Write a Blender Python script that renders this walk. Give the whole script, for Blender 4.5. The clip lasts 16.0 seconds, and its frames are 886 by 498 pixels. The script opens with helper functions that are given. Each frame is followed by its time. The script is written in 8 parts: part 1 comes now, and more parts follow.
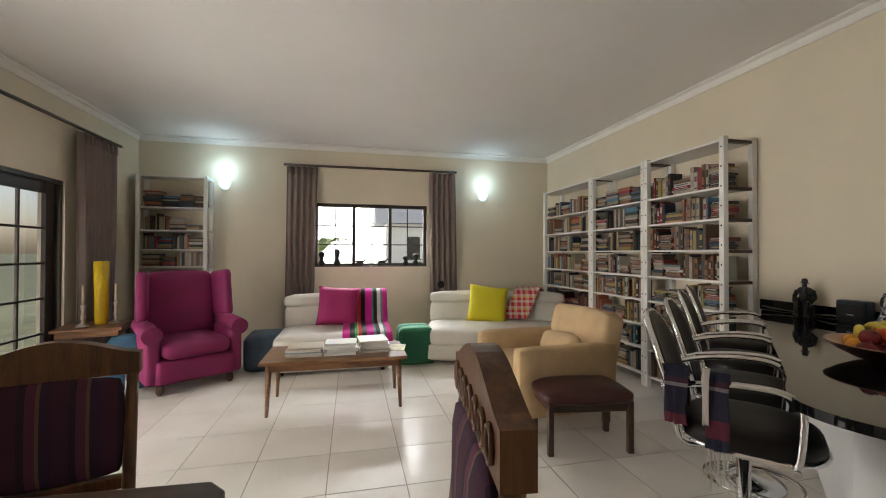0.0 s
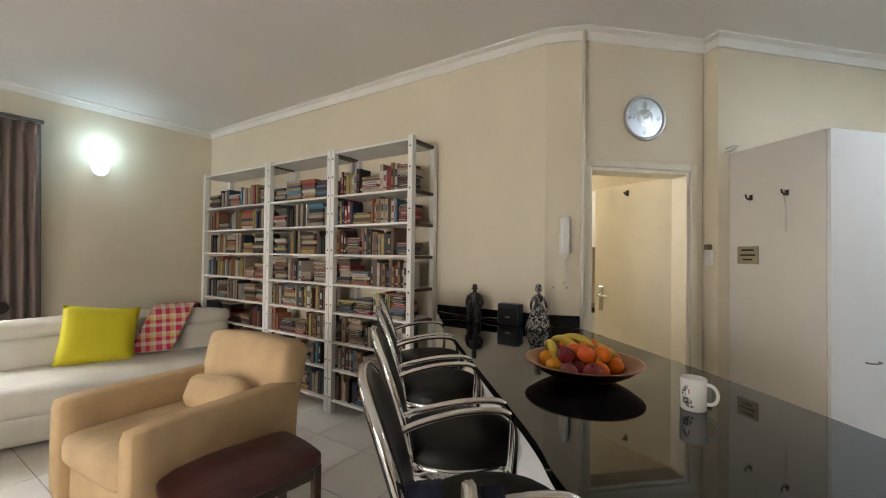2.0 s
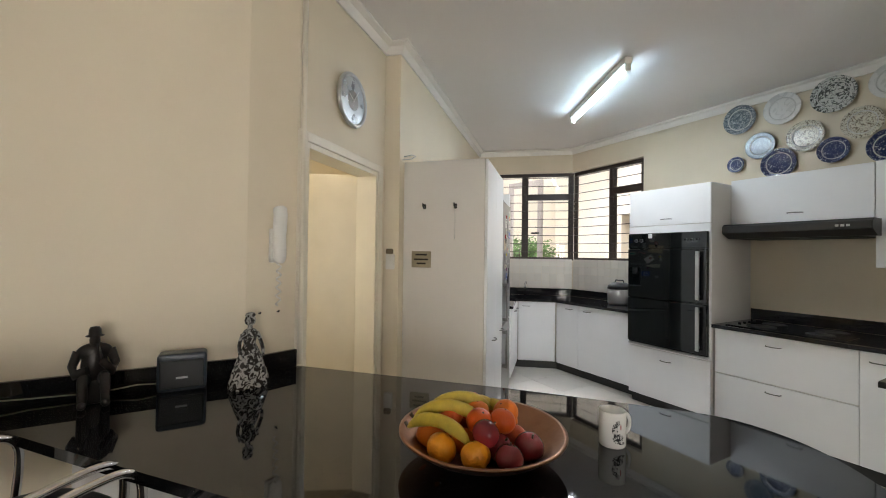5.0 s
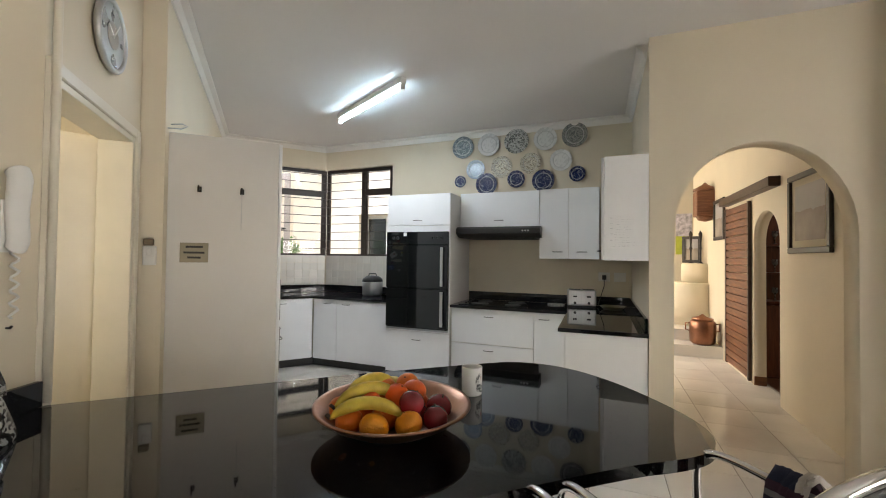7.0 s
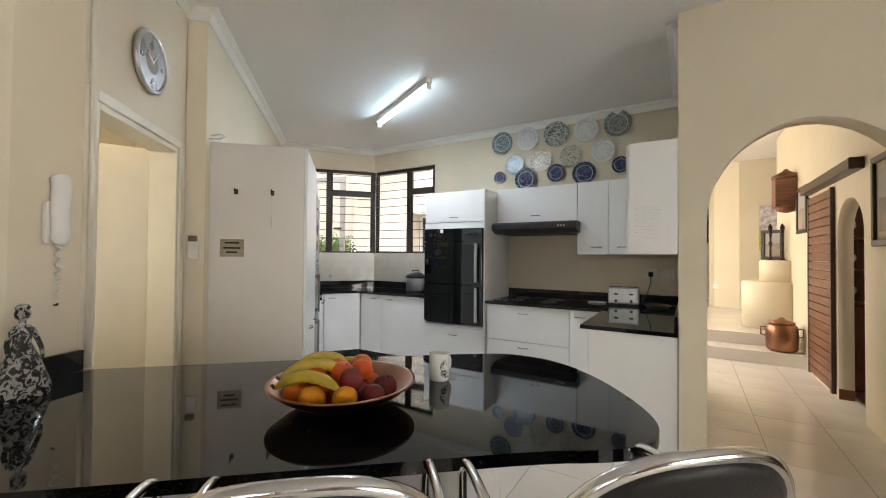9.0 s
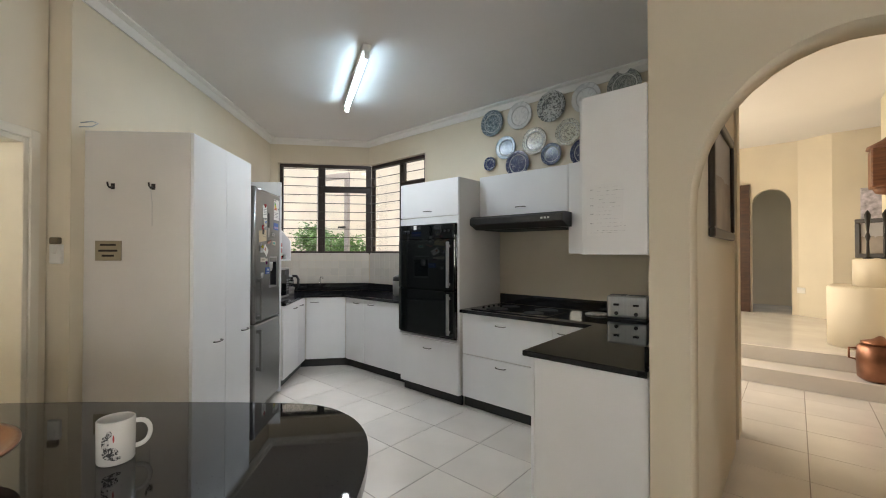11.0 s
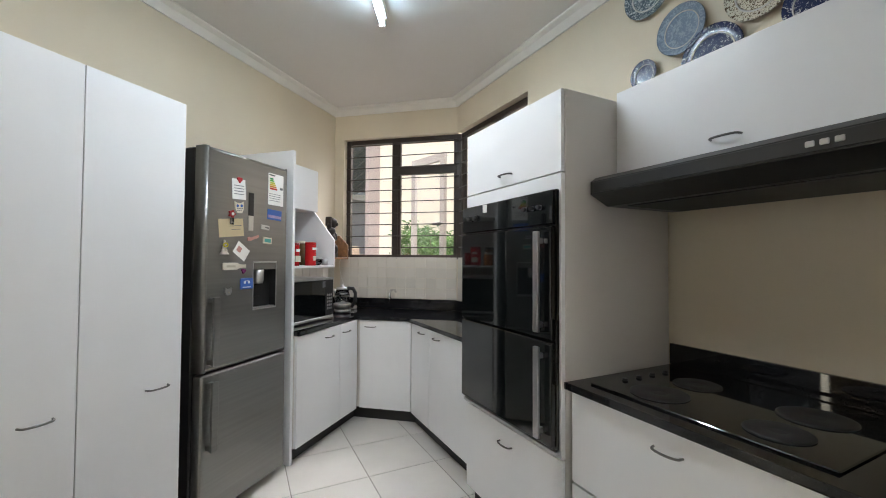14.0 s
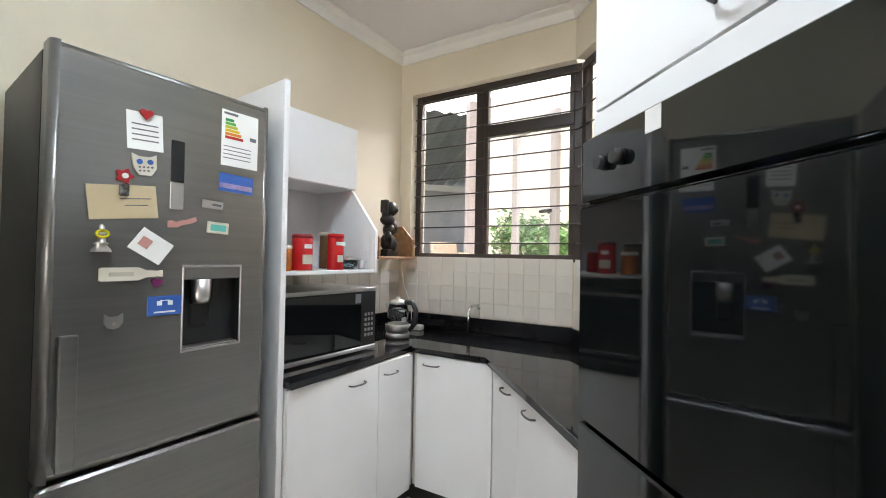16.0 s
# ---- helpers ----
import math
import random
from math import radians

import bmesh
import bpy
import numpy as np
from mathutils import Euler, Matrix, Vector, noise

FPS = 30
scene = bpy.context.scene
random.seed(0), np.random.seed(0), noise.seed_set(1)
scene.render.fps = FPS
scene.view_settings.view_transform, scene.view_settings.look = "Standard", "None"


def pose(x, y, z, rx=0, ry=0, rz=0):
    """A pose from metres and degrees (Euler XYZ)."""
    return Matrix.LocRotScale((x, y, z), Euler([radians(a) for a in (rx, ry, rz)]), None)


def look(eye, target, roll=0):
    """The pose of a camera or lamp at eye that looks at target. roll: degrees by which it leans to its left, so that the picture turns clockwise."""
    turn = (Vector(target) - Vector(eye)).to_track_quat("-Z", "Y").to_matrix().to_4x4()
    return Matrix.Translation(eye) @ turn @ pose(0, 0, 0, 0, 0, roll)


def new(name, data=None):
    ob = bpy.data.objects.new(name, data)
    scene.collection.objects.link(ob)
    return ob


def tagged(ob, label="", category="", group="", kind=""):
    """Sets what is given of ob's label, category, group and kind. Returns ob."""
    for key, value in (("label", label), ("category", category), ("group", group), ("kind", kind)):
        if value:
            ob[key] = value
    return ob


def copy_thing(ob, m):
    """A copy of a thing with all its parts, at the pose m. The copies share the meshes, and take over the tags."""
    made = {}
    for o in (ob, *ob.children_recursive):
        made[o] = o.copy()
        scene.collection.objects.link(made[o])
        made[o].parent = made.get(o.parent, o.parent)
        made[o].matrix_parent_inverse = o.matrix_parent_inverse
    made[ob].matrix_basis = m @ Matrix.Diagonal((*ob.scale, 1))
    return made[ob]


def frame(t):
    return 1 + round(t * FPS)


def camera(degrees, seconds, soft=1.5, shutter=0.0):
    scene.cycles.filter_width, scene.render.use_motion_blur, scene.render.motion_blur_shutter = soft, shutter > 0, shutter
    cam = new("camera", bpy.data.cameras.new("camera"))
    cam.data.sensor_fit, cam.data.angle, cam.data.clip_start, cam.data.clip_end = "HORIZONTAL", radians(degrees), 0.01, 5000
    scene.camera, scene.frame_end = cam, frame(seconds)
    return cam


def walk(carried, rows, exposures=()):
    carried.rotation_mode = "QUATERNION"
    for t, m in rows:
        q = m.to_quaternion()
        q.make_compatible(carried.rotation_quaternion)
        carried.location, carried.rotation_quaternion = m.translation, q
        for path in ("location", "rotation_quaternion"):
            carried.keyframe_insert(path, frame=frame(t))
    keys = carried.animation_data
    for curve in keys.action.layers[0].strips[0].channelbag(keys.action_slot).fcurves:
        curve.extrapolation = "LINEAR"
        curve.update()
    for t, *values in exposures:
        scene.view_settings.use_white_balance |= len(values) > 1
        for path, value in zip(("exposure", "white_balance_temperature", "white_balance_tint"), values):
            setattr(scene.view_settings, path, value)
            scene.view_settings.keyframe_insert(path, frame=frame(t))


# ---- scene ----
cam = camera(95.7, 16.0, 1.0)
# seconds, x, y, z of the eye, heading clockwise from north, pitch, roll
PATH = [
    (0.00, -0.103, -0.044, 1.364, 12.83, 0.60, 0.15),
    (0.50, 0.075, 0.160, 1.379, 22.31, 0.54, 0.20),
    (1.00, 0.215, 0.310, 1.395, 33.27, 0.32, 0.32),
    (1.50, 0.253, 0.560, 1.402, 45.65, 0.63, 0.52),
    (2.00, 0.420, 0.740, 1.407, 56.69, 0.83, 0.70),
    (2.50, 0.583, 0.966, 1.417, 66.79, 0.49, 0.77),
    (3.00, 0.728, 1.150, 1.419, 75.94, 1.29, 0.81),
    (3.50, 0.866, 1.372, 1.440, 86.01, 0.69, 0.85),
    (4.00, 0.995, 1.579, 1.467, 97.56, 0.03, 0.85),
    (4.50, 1.130, 1.687, 1.475, 108.52, 0.20, 0.81),
    (5.00, 1.183, 1.810, 1.469, 119.18, 0.77, 0.76),
    (5.75, 1.325, 1.995, 1.455, 136.38, 1.27, 0.73),
    (6.50, 1.499, 2.156, 1.436, 152.11, 1.26, 0.72),
    (7.50, 1.541, 2.274, 1.411, 160.79, 1.03, 0.66),
    (8.00, 1.460, 2.293, 1.401, 159.60, 0.97, 0.60),
    (8.50, 1.344, 2.250, 1.389, 153.88, 1.15, 0.54),
    (9.00, 1.159, 2.099, 1.388, 148.43, 0.97, 0.49),
    (9.75, 0.900, 1.783, 1.394, 142.69, 0.77, 0.35),
    (10.50, 0.730, 1.330, 1.408, 140.04, 0.68, 0.14),
    (11.50, 0.780, 0.623, 1.415, 136.80, 0.77, 0.02),
    (12.00, 0.912, 0.262, 1.411, 134.35, 0.89, 0.05),
    (12.50, 1.079, -0.047, 1.406, 131.88, 0.83, 0.09),
    (13.00, 1.267, -0.333, 1.400, 127.99, 1.03, 0.14),
    (13.50, 1.508, -0.542, 1.396, 122.48, 1.06, 0.22),
    (14.00, 1.804, -0.702, 1.404, 116.57, 1.46, 0.32),
    (14.50, 2.087, -0.868, 1.413, 111.17, 1.23, 0.47),
    (15.00, 2.350, -1.001, 1.412, 107.46, 1.49, 0.70),
    (15.50, 2.662, -1.185, 1.420, 103.30, 1.23, 0.92),
    (16.00, 2.988, -1.378, 1.430, 99.88, 0.97, 1.04),
]
walk(cam, [(t, look((x, y, z), (x + 2 * math.sin(radians(h)), y + 2 * math.cos(radians(h)), z + 2 * math.tan(radians(p))), r)) for t, x, y, z, h, p, r in PATH],
     [(0.0, -0.48), (1.0, -0.46), (2.0, -0.24), (3.0, -0.06), (5.0, -0.16), (9.0, -0.06), (11.5, -0.38), (13.5, -0.10), (14.5, -0.18), (16.0, 0.22)])

# ---- world, sun, large lights ----
world = bpy.data.worlds.new("sky")
scene.world = world
world.use_nodes = True
wn, wl = world.node_tree.nodes, world.node_tree.links
sky = wn.new("ShaderNodeTexSky")
sky.sky_type, sky.sun_disc = "NISHITA", False
sky.sun_elevation, sky.sun_rotation = radians(60), radians(-38)
sky.air_density, sky.dust_density = 1.0, 3.0
wl.new(sky.outputs[0], wn["Background"].inputs[0])
wn["Background"].inputs[1].default_value = 0.15


def lamp(name, kind, m, energy, color, **more):
    data = bpy.data.lights.new(name, kind)
    data.energy, data.color = energy, color
    for key, value in more.items():
        if key == "size":
            data.size = value
        if key == "size_y":
            data.shape, data.size_y = "RECTANGLE", value
        if key == "angle":
            data.angle = value
        if key == "radius":
            data.shadow_soft_size = value
    ob = new(name, data)
    ob.matrix_world = m
    return ob


lamp("overcast_sun", "SUN", look((-3.5, 4.5, 10), (0, 0, 0)), 3.4, (1, 0.96, 0.9), angle=radians(12))
# daylight of the wide glazed doors in the west wall, and of the sky above the two windows
lamp("glazed_door_daylight", "AREA", look((-3.45, 2.5, 1.35), (3.0, 2.2, 0.9)), 215, (1.0, 0.96, 0.9), size=2.6, size_y=2.0)
lamp("window_daylight", "AREA", look((0.2, 7.5, 2.95), (0.2, 4.4, 0.2)), 700, (0.95, 0.98, 1), size=2.2, size_y=1.2)
lamp("kitchen_daylight", "AREA", look((6.75, -3.35, 4.0), (5.0, -1.7, 0.8)), 250, (0.94, 0.94, 1), size=1.8, size_y=1.2)
# three lamps added to brighten the hall, at assumed openings in its east wall
lamp("hall_daylight", "AREA", look((2.9, -5.6, 1.9), (0.2, -6.2, 1.4)), 80, (1, 0.86, 0.66), size=1.2, size_y=1.6)
lamp("hall_side_daylight", "AREA", look((3.1, -3.95, 1.7), (0.4, -4.1, 0.0)), 34, (1, 0.93, 0.82), size=1.0, size_y=1.5)
lamp("hall_far_daylight", "AREA", look((3.1, -7.5, 1.3), (0.45, -8.2, 0.9)), 34, (1, 0.92, 0.78), size=0.8, size_y=1.4)
# lamp added to brighten the pantry and door leaf, its source unseen
lamp("pantry_daylight", "AREA", look((4.75, 2.6, 2.2), (4.1, 1.3, 2.0)), 42, (1, 0.93, 0.76), size=0.8, size_y=1.0)
lamp("fluorescent_light", "AREA", pose(3.71, -1.19, 2.895, 0, 0, -28.3), 24, (0.86, 0.92, 1.0), size=1.2, size_y=0.05)

# ---- materials ----
MATS = {}


def nodes_of(name):
    m = bpy.data.materials.new(name)
    m.use_nodes = True
    nt = m.node_tree
    return m, nt.nodes, nt.links, nt.nodes["Principled BSDF"]


def plain(name, color, rough=0.5, metal=0.0, var=0.08, scale=2.5, bump=0.08, bscale=80.0, spec=0.5, hue=0.0, coat=0.0, stretch=(1, 1, 1), per_object=0.0, dist=0.004):
    """A surface of one colour with slow mottling, fine relief, and if wanted a tint that differs from piece to piece."""
    if name in MATS:
        return MATS[name]
    m, n, l, p = nodes_of(name)
    co = n.new("ShaderNodeTexCoord")
    mp = n.new("ShaderNodeMapping")
    mp.inputs["Scale"].default_value = stretch
    l.new(co.outputs["Object"], mp.inputs["Vector"])
    big = n.new("ShaderNodeTexNoise")
    big.inputs["Scale"].default_value, big.inputs["Detail"].default_value = scale, 6
    fine = n.new("ShaderNodeTexNoise")
    fine.inputs["Scale"].default_value, fine.inputs["Detail"].default_value = bscale, 4
    l.new(mp.outputs[0], big.inputs["Vector"])
    l.new(mp.outputs[0], fine.inputs["Vector"])
    ramp = n.new("ShaderNodeMapRange")
    ramp.inputs["From Min"].default_value, ramp.inputs["From Max"].default_value = 0.3, 0.7
    ramp.inputs["To Min"].default_value, ramp.inputs["To Max"].default_value = 1 - var, 1 + var
    l.new(big.outputs[0], ramp.inputs["Value"])
    hsv = n.new("ShaderNodeHueSaturation")
    hsv.inputs["Color"].default_value = (*color, 1)
    value = ramp.outputs[0]
    if per_object:
        info = n.new("ShaderNodeObjectInfo")
        r2 = n.new("ShaderNodeMapRange")
        r2.inputs["To Min"].default_value, r2.inputs["To Max"].default_value = 1 - per_object, 1 + per_object
        l.new(info.outputs["Random"], r2.inputs["Value"])
        mul = n.new("ShaderNodeMath")
        mul.operation = "MULTIPLY"
        l.new(value, mul.inputs[0])
        l.new(r2.outputs[0], mul.inputs[1])
        value = mul.outputs[0]
    l.new(value, hsv.inputs["Value"])
    l.new(hsv.outputs[0], p.inputs["Base Color"])
    rr = n.new("ShaderNodeMapRange")
    rr.inputs["To Min"].default_value, rr.inputs["To Max"].default_value = max(0.02, rough * 0.8), min(1, rough * 1.2)
    l.new(big.outputs[0], rr.inputs["Value"])
    l.new(rr.outputs[0], p.inputs["Roughness"])
    p.inputs["Metallic"].default_value, p.inputs["Specular IOR Level"].default_value = metal, spec
    p.inputs["Coat Weight"].default_value = coat
    if bump:
        b = n.new("ShaderNodeBump")
        b.inputs["Strength"].default_value, b.inputs["Distance"].default_value = bump, dist
        l.new(fine.outputs[0], b.inputs["Height"])
        l.new(b.outputs[0], p.inputs["Normal"])
    MATS[name] = m
    return m


def wood(name, dark, light, rough=0.4, axis="x", scale=6.0):
    if name in MATS:
        return MATS[name]
    m, n, l, p = nodes_of(name)
    co = n.new("ShaderNodeTexCoord")
    mp = n.new("ShaderNodeMapping")
    mp.inputs["Scale"].default_value = {"x": (0.12, 1, 1), "y": (1, 0.12, 1), "z": (1, 1, 0.12)}[axis]
    l.new(co.outputs["Object"], mp.inputs["Vector"])
    a = n.new("ShaderNodeTexNoise")
    a.inputs["Scale"].default_value, a.inputs["Detail"].default_value, a.inputs["Distortion"].default_value = scale * 4, 8, 1.2
    b = n.new("ShaderNodeTexNoise")
    b.inputs["Scale"].default_value, b.inputs["Detail"].default_value = scale * 25, 5
    l.new(mp.outputs[0], a.inputs["Vector"])
    l.new(mp.outputs[0], b.inputs["Vector"])
    mix = n.new("ShaderNodeMath")
    mix.operation = "MULTIPLY_ADD"
    l.new(b.outputs[0], mix.inputs[0])
    mix.inputs[1].default_value = 0.35
    l.new(a.outputs[0], mix.inputs[2])
    r = n.new("ShaderNodeValToRGB")
    r.color_ramp.elements[0].position, r.color_ramp.elements[1].position = 0.45, 0.9
    r.color_ramp.elements[0].color, r.color_ramp.elements[1].color = (*dark, 1), (*light, 1)
    l.new(mix.outputs[0], r.inputs[0])
    l.new(r.outputs[0], p.inputs["Base Color"])
    p.inputs["Roughness"].default_value = rough
    bp = n.new("ShaderNodeBump")
    bp.inputs["Strength"].default_value, bp.inputs["Distance"].default_value = 0.12, 0.002
    l.new(mix.outputs[0], bp.inputs["Height"])
    l.new(bp.outputs[0], p.inputs["Normal"])
    MATS[name] = m
    return m


def granite(name):
    m, n, l, p = nodes_of(name)
    co = n.new("ShaderNodeTexCoord")
    v = n.new("ShaderNodeTexVoronoi")
    v.inputs["Scale"].default_value = 420
    l.new(co.outputs["Object"], v.inputs["Vector"])
    r = n.new("ShaderNodeValToRGB")
    r.color_ramp.elements[0].position, r.color_ramp.elements[1].position = 0.80, 0.97
    r.color_ramp.elements[0].color, r.color_ramp.elements[1].color = (0.006, 0.006, 0.007, 1), (0.055, 0.055, 0.055, 1)
    l.new(v.outputs["Color"], r.inputs[0])
    l.new(r.outputs[0], p.inputs["Base Color"])
    nz = n.new("ShaderNodeTexNoise")
    nz.inputs["Scale"].default_value = 5
    l.new(co.outputs["Object"], nz.inputs["Vector"])
    mr = n.new("ShaderNodeMapRange")
    mr.inputs["To Min"].default_value, mr.inputs["To Max"].default_value = 0.015, 0.05
    l.new(nz.outputs[0], mr.inputs["Value"])
    l.new(mr.outputs[0], p.inputs["Roughness"])
    return m


def stripes(name, bands, width, axis=0, rough=0.9):
    """Woven cloth in bands of colour; width is the length of one full repeat."""
    m, n, l, p = nodes_of(name)
    co = n.new("ShaderNodeTexCoord")
    sep = n.new("ShaderNodeSeparateXYZ")
    l.new(co.outputs["Object"], sep.inputs[0])
    div = n.new("ShaderNodeMath")
    div.operation = "DIVIDE"
    l.new(sep.outputs[axis], div.inputs[0])
    div.inputs[1].default_value = width
    fr = n.new("ShaderNodeMath")
    fr.operation = "FRACT"
    l.new(div.outputs[0], fr.inputs[0])
    r = n.new("ShaderNodeValToRGB")
    r.color_ramp.interpolation = "CONSTANT"
    while len(r.color_ramp.elements) < len(bands):
        r.color_ramp.elements.new(0.5)
    for e, (pos, col) in zip(r.color_ramp.elements, bands):
        e.position, e.color = pos, (*col, 1)
    l.new(fr.outputs[0], r.inputs[0])
    l.new(r.outputs[0], p.inputs["Base Color"])
    p.inputs["Roughness"].default_value = rough
    nz = n.new("ShaderNodeTexNoise")
    nz.inputs["Scale"].default_value = 260
    l.new(co.outputs["Object"], nz.inputs["Vector"])
    bp = n.new("ShaderNodeBump")
    bp.inputs["Strength"].default_value, bp.inputs["Distance"].default_value = 0.4, 0.003
    l.new(nz.outputs[0], bp.inputs["Height"])
    l.new(bp.outputs[0], p.inputs["Normal"])
    return m


def plaid(name, ground, bands, width, rough=0.9):
    """Woven checks: the same bands along x and along z, mixed half and half."""
    m = stripes(name, bands, width, 0, rough)
    n, l, p = m.node_tree.nodes, m.node_tree.links, m.node_tree.nodes["Principled BSDF"]
    first = p.inputs["Base Color"].links[0].from_socket
    other = stripes(name + "_weft", bands, width, 2, rough)
    sep = [q for q in n if q.type == "SEPXYZ"][0]
    div = n.new("ShaderNodeMath")
    div.operation = "DIVIDE"
    l.new(sep.outputs[2], div.inputs[0])
    div.inputs[1].default_value = width
    fr = n.new("ShaderNodeMath")
    fr.operation = "FRACT"
    l.new(div.outputs[0], fr.inputs[0])
    r = n.new("ShaderNodeValToRGB")
    r.color_ramp.interpolation = "CONSTANT"
    while len(r.color_ramp.elements) < len(bands):
        r.color_ramp.elements.new(0.5)
    for e, (pos, col) in zip(r.color_ramp.elements, bands):
        e.position, e.color = pos, (*col, 1)
    l.new(fr.outputs[0], r.inputs[0])
    mix = n.new("ShaderNodeMix")
    mix.data_type = "RGBA"
    mix.inputs[0].default_value = 0.5
    l.new(first, mix.inputs[6])
    l.new(r.outputs[0], mix.inputs[7])
    l.new(mix.outputs[2], p.inputs["Base Color"])
    bpy.data.materials.remove(other)
    return m


def palette(name, colors, rough=0.6, island=False):
    """A colour chosen piece by piece out of a palette."""
    m, n, l, p = nodes_of(name)
    if island:
        info = n.new("ShaderNodeNewGeometry")
        out = info.outputs["Random Per Island"]
    else:
        info = n.new("ShaderNodeObjectInfo")
        out = info.outputs["Random"]
    r = n.new("ShaderNodeValToRGB")
    r.color_ramp.interpolation = "CONSTANT"
    while len(r.color_ramp.elements) < len(colors):
        r.color_ramp.elements.new(0.5)
    for k, (e, col) in enumerate(zip(r.color_ramp.elements, colors)):
        e.position, e.color = k / len(colors), (*col, 1)
    l.new(out, r.inputs[0])
    nz = n.new("ShaderNodeTexNoise")
    nz.inputs["Scale"].default_value, nz.inputs["Detail"].default_value = 40, 5
    co = n.new("ShaderNodeTexCoord")
    l.new(co.outputs["Generated"], nz.inputs["Vector"])
    mr = n.new("ShaderNodeMapRange")
    mr.inputs["To Min"].default_value, mr.inputs["To Max"].default_value = 0.75, 1.2
    l.new(nz.outputs[0], mr.inputs["Value"])
    hsv = n.new("ShaderNodeHueSaturation")
    l.new(r.outputs[0], hsv.inputs["Color"])
    l.new(mr.outputs[0], hsv.inputs["Value"])
    l.new(hsv.outputs[0], p.inputs["Base Color"])
    p.inputs["Roughness"].default_value = rough
    return m


def glow(name, color, strength):
    m, n, l, p = nodes_of(name)
    p.inputs["Base Color"].default_value = (0.9, 0.9, 0.9, 1)
    p.inputs["Emission Color"].default_value = (*color, 1)
    p.inputs["Emission Strength"].default_value = strength
    return m


def clear_glass(name, rough=0.0, tint=(1, 1, 1)):
    m, n, l, p = nodes_of(name)
    p.inputs["Base Color"].default_value = (*tint, 1)
    p.inputs["Transmission Weight"].default_value, p.inputs["Roughness"].default_value, p.inputs["IOR"].default_value = 1, rough, 1.45
    return m


WALL = plain("cream_wall_paint", (0.68, 0.60, 0.46), 0.62, var=0.05, scale=1.3, bump=0.12, bscale=45, dist=0.003)
CEIL = plain("white_ceiling_paint", (0.72, 0.69, 0.66), 0.75, var=0.03, scale=1.0, bump=0.08, bscale=60)
CORNICE = plain("white_cornice_paint", (0.78, 0.75, 0.70), 0.6, var=0.04)
TRIMW = plain("cream_gloss_paint", (0.70, 0.64, 0.52), 0.35, var=0.05, scale=4)
TILE = plain("glazed_floor_tile", (0.72, 0.675, 0.61), 0.17, var=0.06, scale=2.2, bump=0.03, bscale=30, per_object=0.05)
GROUT = plain("grey_grout", (0.30, 0.27, 0.23), 0.9, var=0.15, scale=9)
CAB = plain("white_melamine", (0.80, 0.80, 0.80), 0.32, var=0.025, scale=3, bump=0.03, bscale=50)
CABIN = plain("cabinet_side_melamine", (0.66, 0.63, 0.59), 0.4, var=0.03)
GRAN = granite("black_granite")
PLINTH = plain("black_plinth", (0.012, 0.011, 0.011), 0.4)
CHROME = plain("chrome", (0.75, 0.75, 0.75), 0.12, 1.0, var=0.05, bump=0)
STEEL = plain("brushed_steel", (0.52, 0.52, 0.52), 0.32, 1.0, var=0.06, bump=0.05, bscale=40, stretch=(60, 1, 1))
FRIDGE = plain("graphite_fridge_steel", (0.24, 0.235, 0.225), 0.32, 0.85, var=0.06, scale=1.5, bump=0.04, bscale=30, stretch=(1, 1, 40))
BLACK = plain("black_plastic", (0.012, 0.012, 0.013), 0.35, var=0.1)
BGLASS = plain("black_glass", (0.004, 0.005, 0.005), 0.04, var=0.1, bump=0, spec=0.7)
SMOKE = plain("smoked_oven_glass", (0.012, 0.016, 0.018), 0.05, var=0.1, bump=0, spec=0.9)
DFRAME = plain("dark_brown_window_paint", (0.030, 0.019, 0.014), 0.4, var=0.15)
GLASS = clear_glass("window_glass")
WTILE = plain("cream_wall_tile", (0.66, 0.62, 0.55), 0.22, var=0.04, per_object=0.04, bump=0.02)
PAPER = plain("white_paper", (0.78, 0.77, 0.74), 0.8, var=0.04, scale=8)
INK = plain("grey_ink", (0.16, 0.16, 0.17), 0.8)

# ---- building tools ----
def box(bm, x0, x1, y0, y1, z0, z1, r=0.0, seg=1):
    t = bmesh.new()
    bmesh.ops.create_cube(t, size=1)
    for v in t.verts:
        v.co = Vector((x0 + (v.co.x + 0.5) * (x1 - x0), y0 + (v.co.y + 0.5) * (y1 - y0), z0 + (v.co.z + 0.5) * (z1 - z0)))
    if r:
        bmesh.ops.bevel(t, geom=t.edges[:], offset=r, segments=seg, profile=0.6, affect="EDGES")
    add(bm, t)
    return bm


def add(bm, t, m=None):
    """Puts the small bmesh t into bm."""
    if m is not None:
        bmesh.ops.transform(t, matrix=m, verts=t.verts)
    made = [bm.verts.new(v.co) for v in t.verts]
    t.verts.index_update()
    for f in t.faces:
        g = bm.faces.new([made[v.index] for v in f.verts])
        g.smooth = f.smooth
    t.free()


def rbox(x0, x1, y0, y1, z0, z1, r=0.003, seg=1):
    return box(bmesh.new(), x0, x1, y0, y1, z0, z1, r, seg)


def ring(bm, c, u, v, r, n, ry=None):
    ry = r if ry is None else ry
    return [bm.verts.new(c + u * (r * math.cos(2 * math.pi * k / n)) + v * (ry * math.sin(2 * math.pi * k / n))) for k in range(n)]


def bridge(bm, a, b, smooth=True):
    n = len(a)
    for k in range(n):
        f = bm.faces.new((a[k], a[(k + 1) % n], b[(k + 1) % n], b[k]))
        f.smooth = smooth


